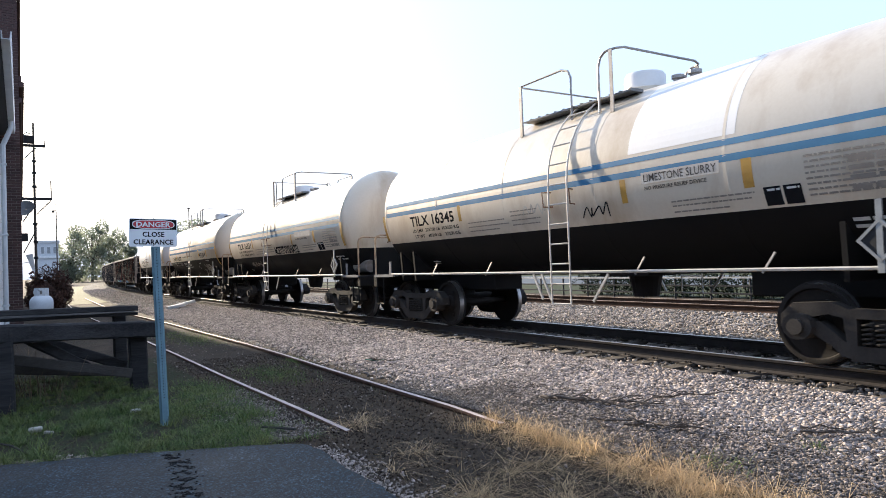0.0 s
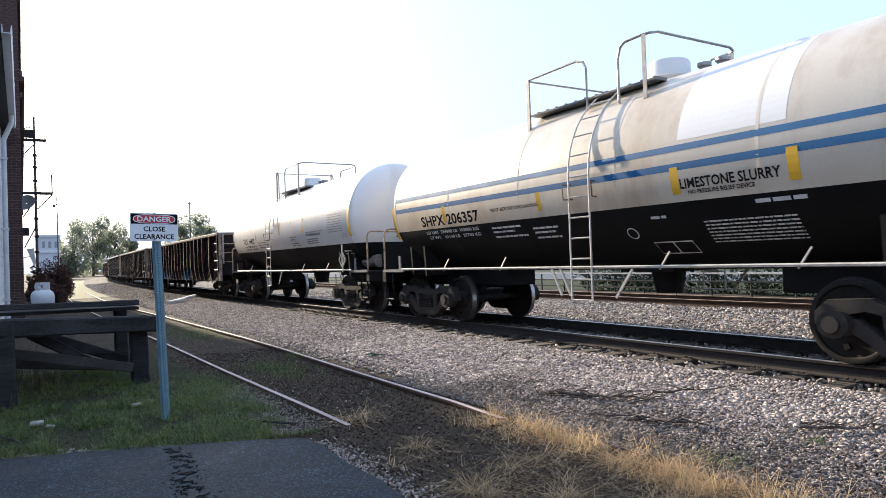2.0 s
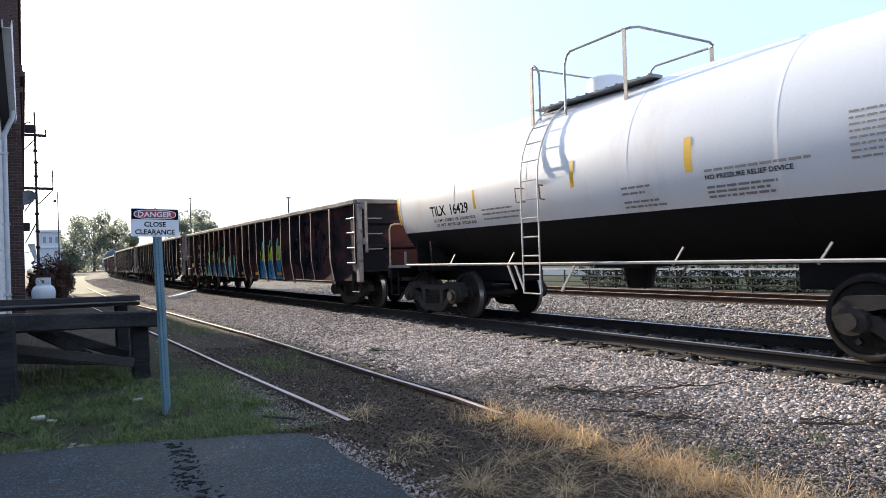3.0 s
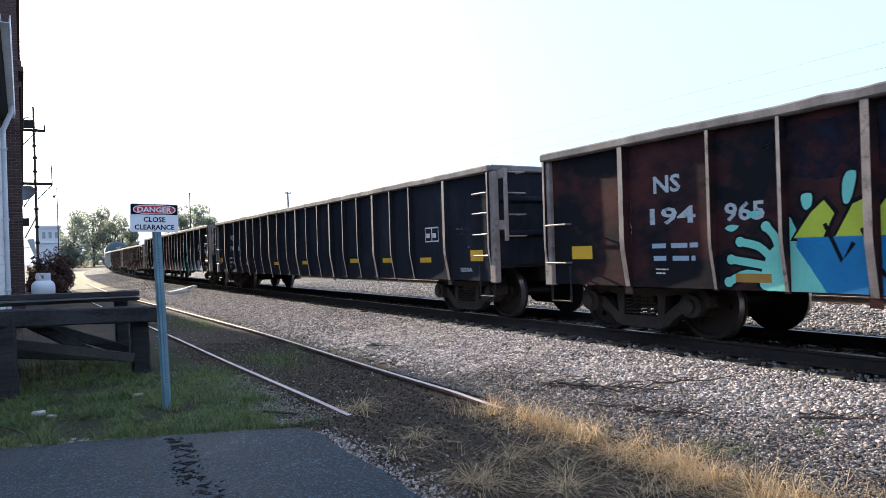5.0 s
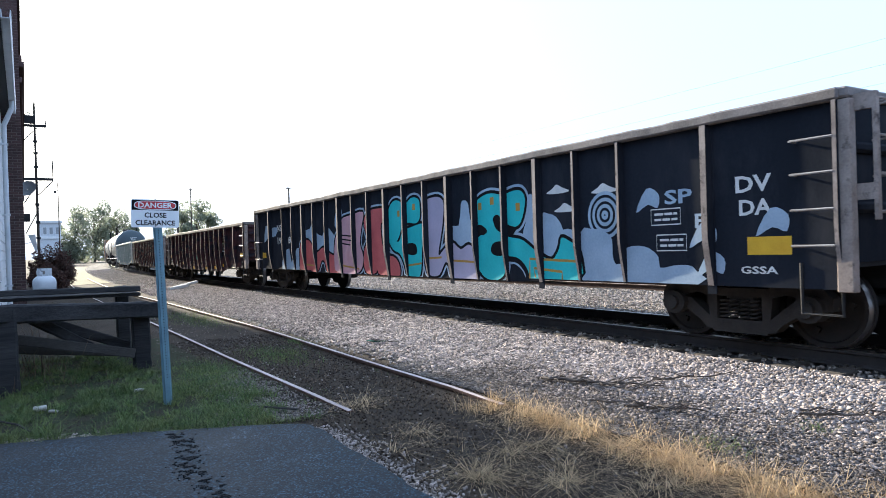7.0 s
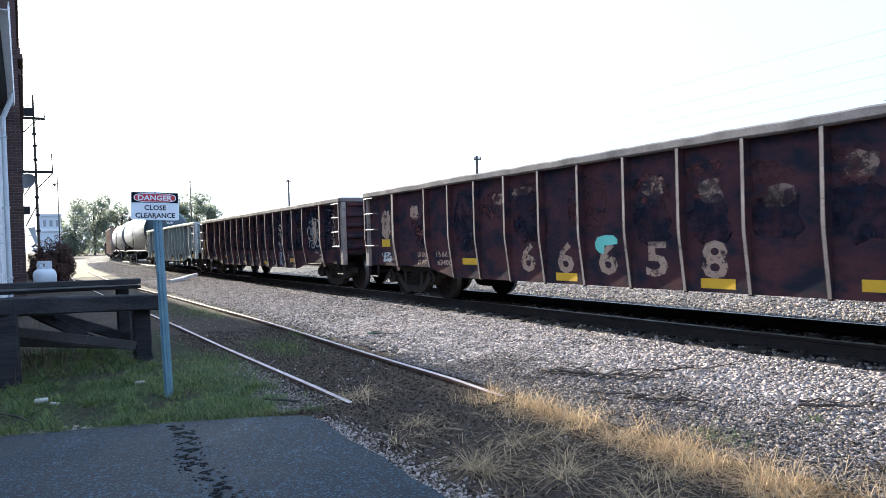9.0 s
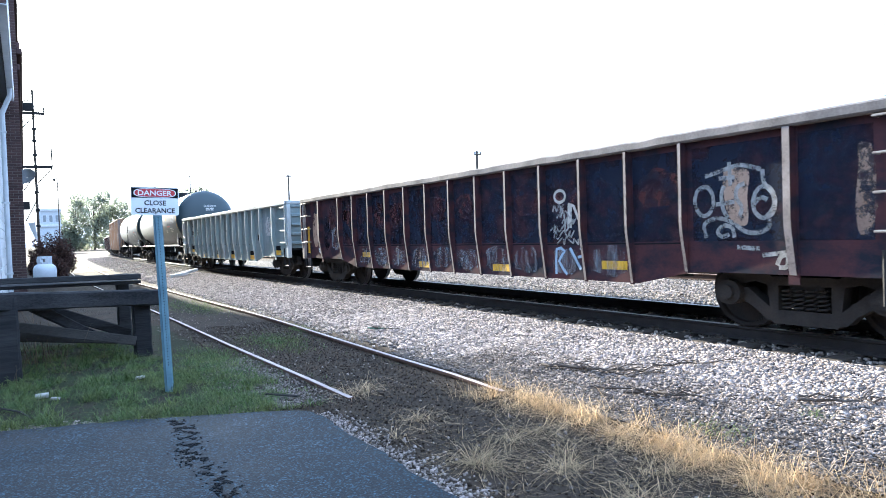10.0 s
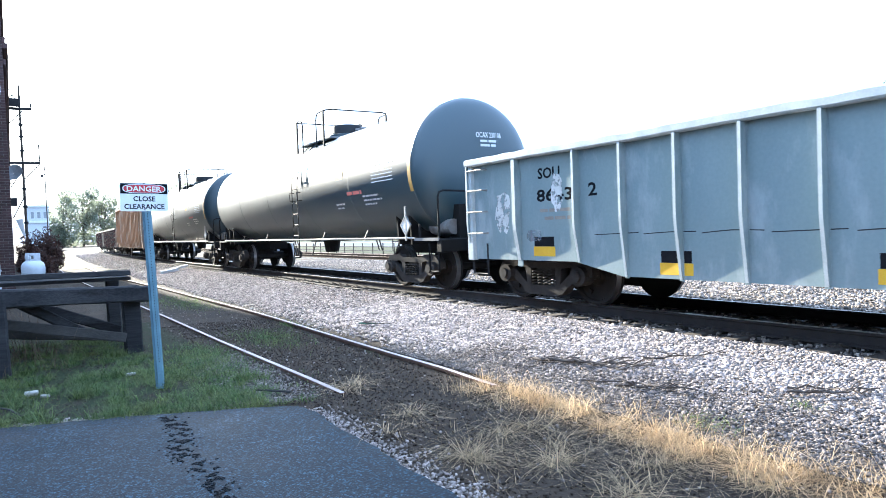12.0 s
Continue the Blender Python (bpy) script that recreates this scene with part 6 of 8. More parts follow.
def scrawled_marks(e):
    out = [patch(y, z, 0.48, 0.12) for y, z in ((-3.84, 0.70), (-1.22, 0.60), (1.38, 0.60), (4.1, 0.78))] + [patch(7.76, 0.85, 0.15, 0.75)]
    for k, pts in enumerate(([(-5.69, 1.55), (-5.66, 1.45), (-5.60, 1.39), (-5.52, 1.39), (-5.46, 1.46), (-5.43, 1.56), (-5.46, 1.67), (-5.53, 1.72), (-5.61, 1.72), (-5.67, 1.65)],
                             [(-6.46, 1.50), (-6.44, 1.40), (-6.37, 1.34), (-6.29, 1.34), (-6.22, 1.41), (-6.20, 1.51), (-6.23, 1.61), (-6.29, 1.67), (-6.38, 1.67), (-6.44, 1.60)])):
        out.append(line(pts, 0.05, M_SPRAY, 0.0042 + 0.0003 * k, True))
    for k, pts in enumerate(([(-5.58, 1.85), (-5.82, 1.90), (-6.05, 1.94), (-6.30, 1.87)],
                             [(-6.32, 1.87), (-6.34, 1.71), (-6.44, 1.58), (-6.44, 1.44), (-6.33, 1.32)],
                             [(-5.58, 1.12), (-5.56, 1.28), (-5.74, 1.35), (-5.94, 1.29), (-6.09, 1.19), (-6.26, 1.17), (-6.38, 1.23), (-6.39, 1.32)],
                             [(-5.96, 1.12), (-5.93, 1.23), (-5.82, 1.26), (-5.74, 1.19), (-5.80, 1.13), (-5.89, 1.16)],
                             [(-5.84, 1.72), (-5.80, 1.62), (-5.82, 1.45), (-5.88, 1.35)],
                             [(-6.10, 1.73), (-6.01, 1.69), (-5.99, 1.58), (-6.06, 1.46), (-6.02, 1.35)],
                             [(-6.21, 1.49), (-6.29, 1.56), (-6.37, 1.53)],
                             [(-5.72, 1.51), (-5.97, 1.53)],
                             [(-5.91, 1.99), (-5.92, 1.71)],
                             [(-5.77, 1.81), (-5.98, 1.81)],
                             [(-5.99, 1.01), (-6.27, 0.99)],
                             [(-6.30, 0.92), (-6.57, 0.95)],
                             [(-6.47, 0.81), (-6.51, 0.90), (-6.59, 0.92), (-6.58, 0.80), (-6.49, 0.79)])):
        out.append(line(pts, 0.05, M_SPRAY, 0.0050 + 0.0003 * k))
    out.append(art([(-5.83, 1.88), (-6.02, 1.91), (-6.16, 1.85), (-6.13, 1.60), (-6.14, 1.34), (-6.09, 1.25), (-5.96, 1.29), (-5.86, 1.45)], M_FLAKE_TAN_PALE, 0.0036, 3))
    ring = [(-3.0 + 0.12 * math.cos(k * 0.785), 1.78 + 0.09 * math.sin(k * 0.785)) for k in range(8)]
    out += [line(ring, 0.045, M_CHALK, 0.004, True), line([(-3.18, 1.65), (-3.30, 1.62), (-3.50, 1.22)], 0.05, M_CHALK, 0.0044, False, 0), line([(-3.22, 1.66), (-3.20, 1.30)], 0.09, M_CHALK, 0.0048, False, 0)]
    for k in range(6):
        out.append((scrawl(2.98 + 0.10 * (k % 3), 1.60 - 0.10 * k, 0.26 + 0.05 * k, 0.15, 8, 60 + k, 0.028, 0.005 + 0.0004 * k), M_SPRAY, 0, 0, "scrawl", "white sprayed scrawl"))
    out += [line([(-2.88, 0.60), (-2.90, 0.98), (-3.08, 0.95), (-2.95, 0.80), (-3.12, 0.60)], 0.05, M_SILVER, 0.0052, False, 2), line([(-3.2, 1.0), (-3.42, 0.68)], 0.05, M_SILVER, 0.0056, False, 0), line([(-3.42, 1.0), (-3.5, 0.9), (-3.36, 0.86)], 0.04, M_SILVER, 0.0058)]
    out += [text("6", 1.52, 0.78, 0.30, 0.24, M_FLAKE_TAN), text("6", 2.40, 0.78, 0.30, 0.24, M_FLAKE_TAN)]
    for k in range(12):
        y = 5.3 - (k + 0.5) * 0.883
        if abs(y) < 4.5:
            out.append(worn(y, 0.80, 0.70, 0.44, 70 + k, M_FLAKE_SILVER))
        out.append(line([(y + 0.40, 1.05), (y - 0.40, 1.06)], 0.018, M_INK, 0.0046, False, 0))
        out.append((oblong(0.80, 1.12, 0.0012), M_NAVY_COAT, y + 0.40, 1.08, "overpaint", "patchy navy overpaint"))
        if k % 3 != 1:
            out.append(worn(y, 1.76, 0.70, 0.50, 90 + k, M_FLAKE_RUST))
    for y in (-5.40, -6.72):
        out.append((oblong(1.15 if y > -6 else 0.75, 1.12, 0.0012), M_NAVY_COAT, y, 1.08, "overpaint", "patchy navy overpaint"))
    out += [worn(7.12, 1.5, 0.50, 0.95, 8, M_FLAKE_TAN_PALE), worn(6.8, 0.92, 0.35, 0.18, 9, M_FLAKE_WHITE), worn(5.9, 1.7, 0.6, 0.8, 10, M_FLAKE_RUST), worn(5.75, 1.25, 0.7, 0.6, 11, M_FLAKE_SILVER), worn(6.3, 1.4, 0.5, 0.9, 12, M_FLAKE_NAVY), worn(-7.4, 1.6, 0.2, 1.0, 13)]
    return out


def blue_marks(e):
    out = [text("SOU", 6.18, 1.98, 0.16, 0.50, M_INK), text("8643", 6.22, 1.63, 0.18, 0.80, M_INK), text("2", 5.10, 1.66, 0.18, 0.17, M_INK), small(6.15, 1.38, [(0, 0.08, 0.75, 0.05), (0.1, -0.04, 0.6, 0.05)]),
           (oblong(0.36, 0.20, 0.001), M_INK, -4.75, 1.25, "stencil", ""), small(-4.76, 1.28, [(0.02, 0, 0.32, 0.02), (0.03, 0.06, 0.12, 0.08), (0.20, 0.06, 0.12, 0.08)], M_SILVER),
           (scrawl(0.0, 0.0, 0.45, 0.1, 8, 3, 0.02), M_DARK, -0.45, 1.66, "scrawl", "")]
    for y, z in ((6.33, 0.78), (3.87, 0.58), (1.30, 0.58), (-1.03, 0.58), (-3.70, 0.58), (-6.70, 0.76)):
        out += [patch(y, z, 0.50, 0.15), patch(y - 0.02, z + 0.152, 0.46, 0.15, M_INK, "old_patch")]
    out += [worn(7.1, 1.5, 0.4, 0.7, 5, M_FLAKE_WHITE), worn(-5.95, 1.68, 0.62, 0.66, 6, M_FLAKE_WHITE), worn(5.75, 1.75, 0.25, 0.6, 7, M_FLAKE_WHITE), worn(6.3, 1.1, 0.4, 0.2, 9, M_FLAKE_SILVER)]
    for k in range(10):
        out.append((stroke([(-5.0 + k * 0.88, 1.10), (-4.6 + k * 0.88, 1.11 + 0.01 * (k % 3)), (-4.2 + k * 0.88, 1.12)], 0.012, 0.001, 2), M_DARK, 0, 0, "seam", ""))
    return out


# the consist, from the front; places along the line at 6 s
BLUE_BANDS, BLUE_BANDS_C = ((2.35, 0.085), (2.54, 0.075)), ((2.29, 0.09), (2.53, 0.08))
TANKS = "cream and black slurry tank cars"
GONS = "open gondola cars"
TAG = [(words("ACET!TOYSHATE!", 0.24, 2.25, 0.06), M_INK, 0.20, 1.80, "spray_line", "black sprayed scrawl"), patch(-1.98, 2.235, 1.30, 0.15, M_WHITE_STEEL, "label_panel"), text("NO PRESSURE RELIEF DEVICE", -2.02, 2.155, 0.045, 0.95, M_INK_WORN), *[(scrawl(0.2 + 0.28 * k, 0.1, 0.36, 0.30, 6, 7 + k, 0.03, 0.0004 * k), M_CHALK, 3.5, 1.44, "scrawl", "white sprayed scrawl") for k in range(4)]]
TAG_A = [(scrawl(0.3, 0.12, 0.55, 0.24, 9, 17, 0.022), M_INK, -0.75, 1.86, "scrawl", "black sprayed scrawl"), (scrawl(0.3, 0.12, 0.55, 0.24, 9, 18, 0.03), M_CHALK, 0.55, 2.0, "scrawl", "")]
tank_car(-72.75, 13.4, 5.80, 1.41, 2.42, M_CREAM, M_TANK_BLACK, 1.77, "cream and black tank car with two blue stripes", TANKS, BLUE_BANDS, slurry_marks("TILX 16345", ("LD LMT  225700 LB  102350 KG", "LT WT    60300 LB    27350 KG"), TAG_A), plat=-0.75, head="TILX 16345")
tank_car(-59.36, 13.35, 5.80, 1.41, 2.42, M_CREAM, M_TANK_BLACK, 1.77, "cream and black tank car with blue stripes and black scrawls", TANKS, BLUE_BANDS, slurry_marks("TILX 16331", ("LD LMT  225800 LB  102400 KG", "LT WT    60200 LB    27300 KG"), TAG, False), plat=0.0, lad=0.59, dome=0.8, span=(-1.29, 1.13), hoops=((0.83, 1.10, 0.47), (-0.97, 0.21, 0.48)), head="TILX 16331")
tank_car(-46.02, 13.35, 5.80, 1.41, 2.42, M_CREAM, M_TANK_BLACK, 1.90, "cream tank car with a deep black lower half", TANKS, BLUE_BANDS_C, shpx_marks, plat=-0.78, span=(-1.40, 1.31), hoops=((-0.18, 1.19, 0.44), (-1.28, -0.83, 0.47)), band=M_NAVY, head="SHPX 206351")
tank_car(-32.72, 13.3, 5.80, 1.41, 2.42, M_WHITE_TANK, M_TANK_BLACK, 1.77, "white and black tank car without stripes", TANKS, None, white_marks, plat=0.0, lad=0.88, dome=0.6, span=(-1.09, 1.40), hoops=((1.15, 1.33, 0.56), (-0.70, 0.53, 0.59)), head="TILX 16429")
gondola(-15.3, 21.3, 2.68, 17, M_GON_RED, "black and rust-red gondola with bright graffiti", GONS, marks=wild_letters, fish=0.30)
gondola(5.8, 20.8, 2.70, 17, M_GON_BLACK, "black gondola with worn ribs painted pale as if lit, and white numbers", GONS, marks=ns_gon_marks("1949", "68", ("LD LMT 253000", "LT WT   81500")), fish=0.30, ribs_to=6.88)
gondola(26.85, 21.2, 2.70, 17, M_GON_BLACK, "black gondola with pink and teal graffiti", GONS, marks=bubble_letters, fish=0.32)
gondola(46.3, 17.6, 2.38, 13, M_GON_MAROON, "maroon gondola with worn white numbers", GONS, fish=0.45, ends=True, ribs_to=5.3, marks=maroon_marks)
gondola(63.9, 17.4, 2.38, 13, M_GON_MAROON, "dark maroon gondola with white scrawls", GONS, fish=0.45, ends=True, ribs_to=5.3, marks=scrawled_marks)
gondola(81.3, 17.4, 2.43, 13, M_GON_BLUE, "pale blue gondola with yellow patches", GONS, fish=0.45, ends=True, ribs_to=5.3, rib=M_LIT_RIB_BLUE, rim=M_LIT_RIB_BLUE, marks=blue_marks)
tank_car(98.95, 17.5, 8.05, 1.50, 2.52, M_DARK_TANK, None, 0, "plain glossy black oil tank car", "black tank cars", None, oil_marks, dark=True, head="OCAX 230106", lad=-1.2, dome=-1.45, dome_r=0.44, span=(-2.2, 0.1), hoops=((-0.45, -0.03, 0.58), (-2.0, -1.5, 0.60)))
tank_car(116.5, 17.5, 8.05, 1.50, 2.52, M_DARK_TANK, None, 0, "plain glossy black oil tank car", "black tank cars", None, oil_marks, dark=True, lad=-1.2, dome=-1.45, dome_r=0.44, span=(-2.2, 0.1), hoops=((-0.45, -0.03, 0.58), (-2.0, -1.5, 0.60)))
M_TAN = mat("tan_wagon_paint", (0.42, 0.27, 0.16), (0.34, 0.21, 0.13), rough=0.6, scale=1.2, grain=25, bump=0.2, stain=(0.5, 0.45, 0.38), stain_at=0.6, streak=3)
gondola(134.3, 17.4, 3.75, 17, M_TAN, "tall tan ribbed wagon", GONS, rib=M_LIT_RIB, rim=M_TAN, ribs_to=6.4, fish=0.28)
gondola(152.0, 17.4, 2.3, 13, M_GON_MAROON, "dark red gondola far down the line", GONS, ribs_to=5.3, fish=0.4)
gondola(169.6, 17.4, 2.3, 13, M_GON_MAROON, "dark red gondola far down the line", GONS, ribs_to=5.3, fish=0.4)


# ---- beside the siding ----
def clearance_sign():
    sign = tagged(new("warning_sign"), "white danger sign with red oval on a perforated steel post", "warning sign")
    base, top = Vector((1.262, 7.70, -0.05)), Vector((1.200, 7.66, 2.165))
    up = (top - base).normalized()
    m = Matrix.Translation(base) @ up.to_track_quat("Z", "Y").to_matrix().to_4x4()
    m = Matrix.Translation(base) @ Matrix(((1, 0, up.x / up.z, 0), (0, 1, up.y / up.z, 0), (0, 0, 1, 0), (0, 0, 0, 1)))
    bm = bmesh.new()
    shape = [(-0.045, 0.0), (-0.032, -0.006), (-0.026, -0.034), (0.026, -0.034), (0.032, -0.006), (0.045, 0.0), (0.045, 0.006), (0.028, 0.0), (0.022, -0.028), (-0.022, -0.028), (-0.028, 0.0), (-0.045, 0.006)]
    prism(bm, shape, 2.2, m)
    post = part("post", bm, M_POST, sign, "galvanised channel post with a row of holes")
    bm = bmesh.new()
    for i in range(62):
        z = 0.35 + i * 0.0295
        prism(bm, [(0.006 * math.cos(a), 0.006 * math.sin(a)) for a in [k * math.pi / 4 for k in range(8)]], 0.002, m @ Matrix.Translation((0, -0.0335, z)) @ Matrix.Rotation(radians(90), 4, "X"))
    tagged(part("holes", bm, M_DARK, post, "dark punched holes"), kind="stuff")
    f = Matrix.Translation((1.183, 7.612, 2.038)) @ pose(0, 0, 0, 0, 1.3, 2) @ Matrix.Rotation(radians(90), 4, "X")
    def rounded(w, h, r):
        out = []
        for cx, cy, a0 in ((w - r, h - r, 0), (-w + r, h - r, 90), (-w + r, -h + r, 180), (w - r, -h + r, 270)):
            out += [(cx + r * math.cos(radians(a0 + k * 22.5)), cy + r * math.sin(radians(a0 + k * 22.5))) for k in range(5)]
        return out
    bm = bmesh.new()
    prism(bm, rounded(0.236, 0.147, 0.02), 0.003, f)
    part("face", bm, M_SIGN, sign, "white sign plate")
    bm = bmesh.new()
    prism(bm, [(-0.228, 0.034), (0.228, 0.034), (0.228, 0.139), (-0.228, 0.139)], 0.001, f @ Matrix.Translation((0, 0, 0.004)))
    part("panel", bm, M_INK, sign, "black header panel")
    bm = bmesh.new()
    prism(bm, [(0.208 * math.copysign(abs(math.cos(a)) ** 0.55, math.cos(a)), 0.086 + 0.047 * math.copysign(abs(math.sin(a)) ** 0.75, math.sin(a))) for a in [k * math.pi / 24 for k in range(48)]], 0.001, f @ Matrix.Translation((0, 0, 0.0055)))
    part("border", bm, M_SIGN, sign, "white oval line")
    bm = bmesh.new()
    prism(bm, [(0.198 * math.copysign(abs(math.cos(a)) ** 0.55, math.cos(a)), 0.086 + 0.040 * math.copysign(abs(math.sin(a)) ** 0.75, math.sin(a))) for a in [k * math.pi / 24 for k in range(48)]], 0.001, f @ Matrix.Translation((0, 0, 0.007)))
    part("oval", bm, M_SIGN_RED, sign, "red oval")
    for text, size, w, y, z, mm in (("DANGER", 0.052, 0.335, 0.060, 0.0090, M_SIGN), ("CLOSE", 0.050, 0.215, -0.042, 0.0045, M_INK), ("CLEARANCE", 0.050, 0.39, -0.122, 0.0045, M_INK)):
        me = words(text, size, w)
        me.materials.append(mm)
        part("lettering", lay(me, lambda x, yy, q, w=w, y=y, z=z: f @ Vector((x - w / 2, yy + y, z))), None, sign)
    for z in (0.143, -0.128):
        bm = bmesh.new()
        prism(bm, [(0.010 * math.cos(k), z + 0.010 * math.sin(k)) for k in range(6)], 0.008, f @ Matrix.Translation((0, 0, 0.003)))
        part("bolt", bm, M_GALV, sign, "steel bolt")
    return sign


clearance_sign()


def log_beam(bm, a, b, w, h, seed, roll=0.0):
    """A rough sawn timber from a to b with worn, uneven edges."""
    a, b = Vector(a), Vector(b)
    d = (b - a).normalized()
    s = d.cross(Vector((0, 0, 1)))
    s = s.normalized() if s.length > 0.1 else Vector((1, 0, 0))
    u = s.cross(d)
    s, u = s * math.cos(roll) + u * math.sin(roll), u * math.cos(roll) - s * math.sin(roll)
    prev = None
    n = max(4, int((b - a).length / 0.12))
    shape = [(-1, -0.8), (-0.8, -1), (0.8, -1), (1, -0.8), (1, 0.8), (0.8, 1), (-0.8, 1), (-1, 0.8)]
    for i in range(n + 1):
        c = a.lerp(b, i / n)
        cur = []
        for k, (x, y) in enumerate(shape):
            j = 1 + 0.10 * noise.noise((i * 0.6, k * 1.3, seed))
            cur.append(bm.verts.new(c + s * (x * w / 2 * j) + u * (y * h / 2 * j)))
        if prev:
            for k in range(8):
                bm.faces.new((prev[k], prev[(k + 1) % 8], cur[(k + 1) % 8], cur[k]))
        else:
            bm.faces.new(list(reversed(cur)))
        prev = cur
    bm.faces.new(prev)


def loading_platform():
    plat = tagged(new("timber_platform"), "old dark weathered timber loading platform on posts", "platform")
    for k, (name, a, b, w, h) in enumerate((
            ("beam", (-2.2, 8.75, 1.10), (1.56, 10.40, 0.83), 0.24, 0.22),
            ("post", (1.39, 10.46, -0.1), (1.37, 10.5, 0.95), 0.23, 0.22),
            ("post", (-0.22, 9.60, -0.1), (-0.24, 9.65, 1.0), 0.28, 0.26),
            ("post", (1.40, 12.6, -0.1), (1.38, 12.6, 1.10), 0.20, 0.20),
            ("post", (-0.5, 12.4, -0.1), (-0.5, 12.4, 1.0), 0.20, 0.20),
            ("rim_board", (-2.2, 10.2, 1.22), (1.44, 10.95, 1.115), 0.12, 0.075),
            ("brace", (0.05, 9.95, 0.86), (0.72, 10.2, 0.40), 0.10, 0.13),
            ("brace", (0.30, 10.6, 0.72), (1.25, 10.8, 0.30), 0.08, 0.14),
            ("fallen_board", (-0.12, 9.85, 0.62), (1.27, 10.36, 0.24), 0.07, 0.13),
            ("fallen_board", (-0.30, 10.1, 0.50), (1.20, 10.9, 0.20), 0.07, 0.12))):
        bm = bmesh.new()
        log_beam(bm, a, b, w, h, k * 3.7)
        part(name, bm, M_TIMBER if name != "fallen_board" else M_TIMBER_PALE, plat, "" if name != "fallen_board" else "grey split board")
    for i in range(11):
        bm = bmesh.new()
        y = 11.05 + i * 0.21
        log_beam(bm, (-2.2, y - 0.35, 1.10), (1.45, y, 1.03), 0.19, 0.05, i + 40)
        part("plank", bm, M_TIMBER, plat)
    return plat


loading_platform()


def propane():
    c = tagged(new("propane_cylinder"), "white propane cylinder standing on the timber platform", "gas cylinder")
    m = pose(0.245, 11.6, 1.075)
    bm = bmesh.new()
    lathe(bm, [(0.03, 0.09), (0.05, 0.135), (0.08, 0.152), (0.17, 0.155), (0.21, 0.150), (0.245, 0.132), (0.27, 0.10), (0.285, 0.05), (0.29, 0.02)], 28, m)
    part("body", bm, M_PIPE, c, "white dented body", True)
    bm = bmesh.new()
    lathe(bm, [(0.0, 0.105), (0.05, 0.105), (0.05, 0.10), (0.0, 0.10)], 24, m, False)
    part("foot_ring", bm, M_WHITE_STEEL, c)
    bm = bmesh.new()
    for a0, a1, z0, z1 in ((60, 345, 0.262, 0.30), (60, 345, 0.352, 0.385), (60, 130, 0.30, 0.352), (170, 235, 0.30, 0.352), (275, 345, 0.30, 0.352)):
        for k in range(6):
            a, b = radians(a0 + (a1 - a0) * k / 6), radians(a0 + (a1 - a0) * (k + 1) / 6)
            ra, rb = 0.10, 0.096
            v = [bm.verts.new(m @ Vector((r * math.cos(q), r * math.sin(q), z))) for z in (z0, z1) for r in (ra, rb) for q in (a, b)]
            for f in ((0, 1, 3, 2), (4, 6, 7, 5), (0, 4, 5, 1), (2, 3, 7, 6), (0, 2, 6, 4), (1, 5, 7, 3)):
                bm.faces.new([v[q] for q in f])
    bmesh.ops.remove_doubles(bm, verts=bm.verts, dist=0.0012)
    part("collar", bm, M_PIPE, c, "white guard collar with hand slots")
    bm = bmesh.new()
    lathe(bm, [(0.28, 0.02), (0.34, 0.02), (0.34, 0.04), (0.36, 0.04)], 10, m)
    part("valve", bm, M_STEEL, c, "brass valve")


propane()


# ---- litter, twigs and grass ----
def small_can(x, y, rz, h, r, label, tilt=88, paint=None):
    bm = bmesh.new()
    m = pose(x, y, land(x, y) + r + 0.02, tilt, 0, rz)
    lathe(bm, [(-h / 2, r * 0.8), (-h / 2 + 0.008, r), (h / 2 - 0.012, r), (h / 2, r * 0.85), (h / 2 - 0.004, r * 0.8)], 16, m)
    for v in bm.verts:
        k = noise.noise(v.co * 22)
        v.co.x += 0.012 * k
        v.co.z += 0.008 * noise.noise(v.co * 31) - 0.25 * max(0.0, v.co.z - land(x, y) - 0.02 - r)
    ob = new("drink_can", mesh_of("drink_can", bm, paint or M_WHITE_STEEL, True))
    return tagged(ob, label, "litter")


small_can(0.10, 8.22, 75, 0.12, 0.033, "crushed pale drink can lying in the grass")
small_can(0.21, 8.05, 40, 0.10, 0.018, "small flattened silver can in the grass")
small_can(1.10, 8.60, 100, 0.11, 0.020, "white paper cup lying in the grass")
bm = bmesh.new()
tube(bm, [(1.99, 6.74, 0.05), (2.1, 6.55, 0.055), (2.23, 6.40, 0.05)], 0.012, 6)
tagged(new("stick", mesh_of("stick", bm, M_TIMBER_PALE)), "bleached stick lying at the asphalt edge", "stick")
bm = bmesh.new()
tube(bm, [(-0.35, 7.75, 0.10), (-0.1, 7.45, 0.07), (0.0, 7.15, 0.05)], 0.010, 6)
tagged(new("stick", mesh_of("stick", bm, M_TIMBER_PALE)), "thin pale stick beside the asphalt", "stick")


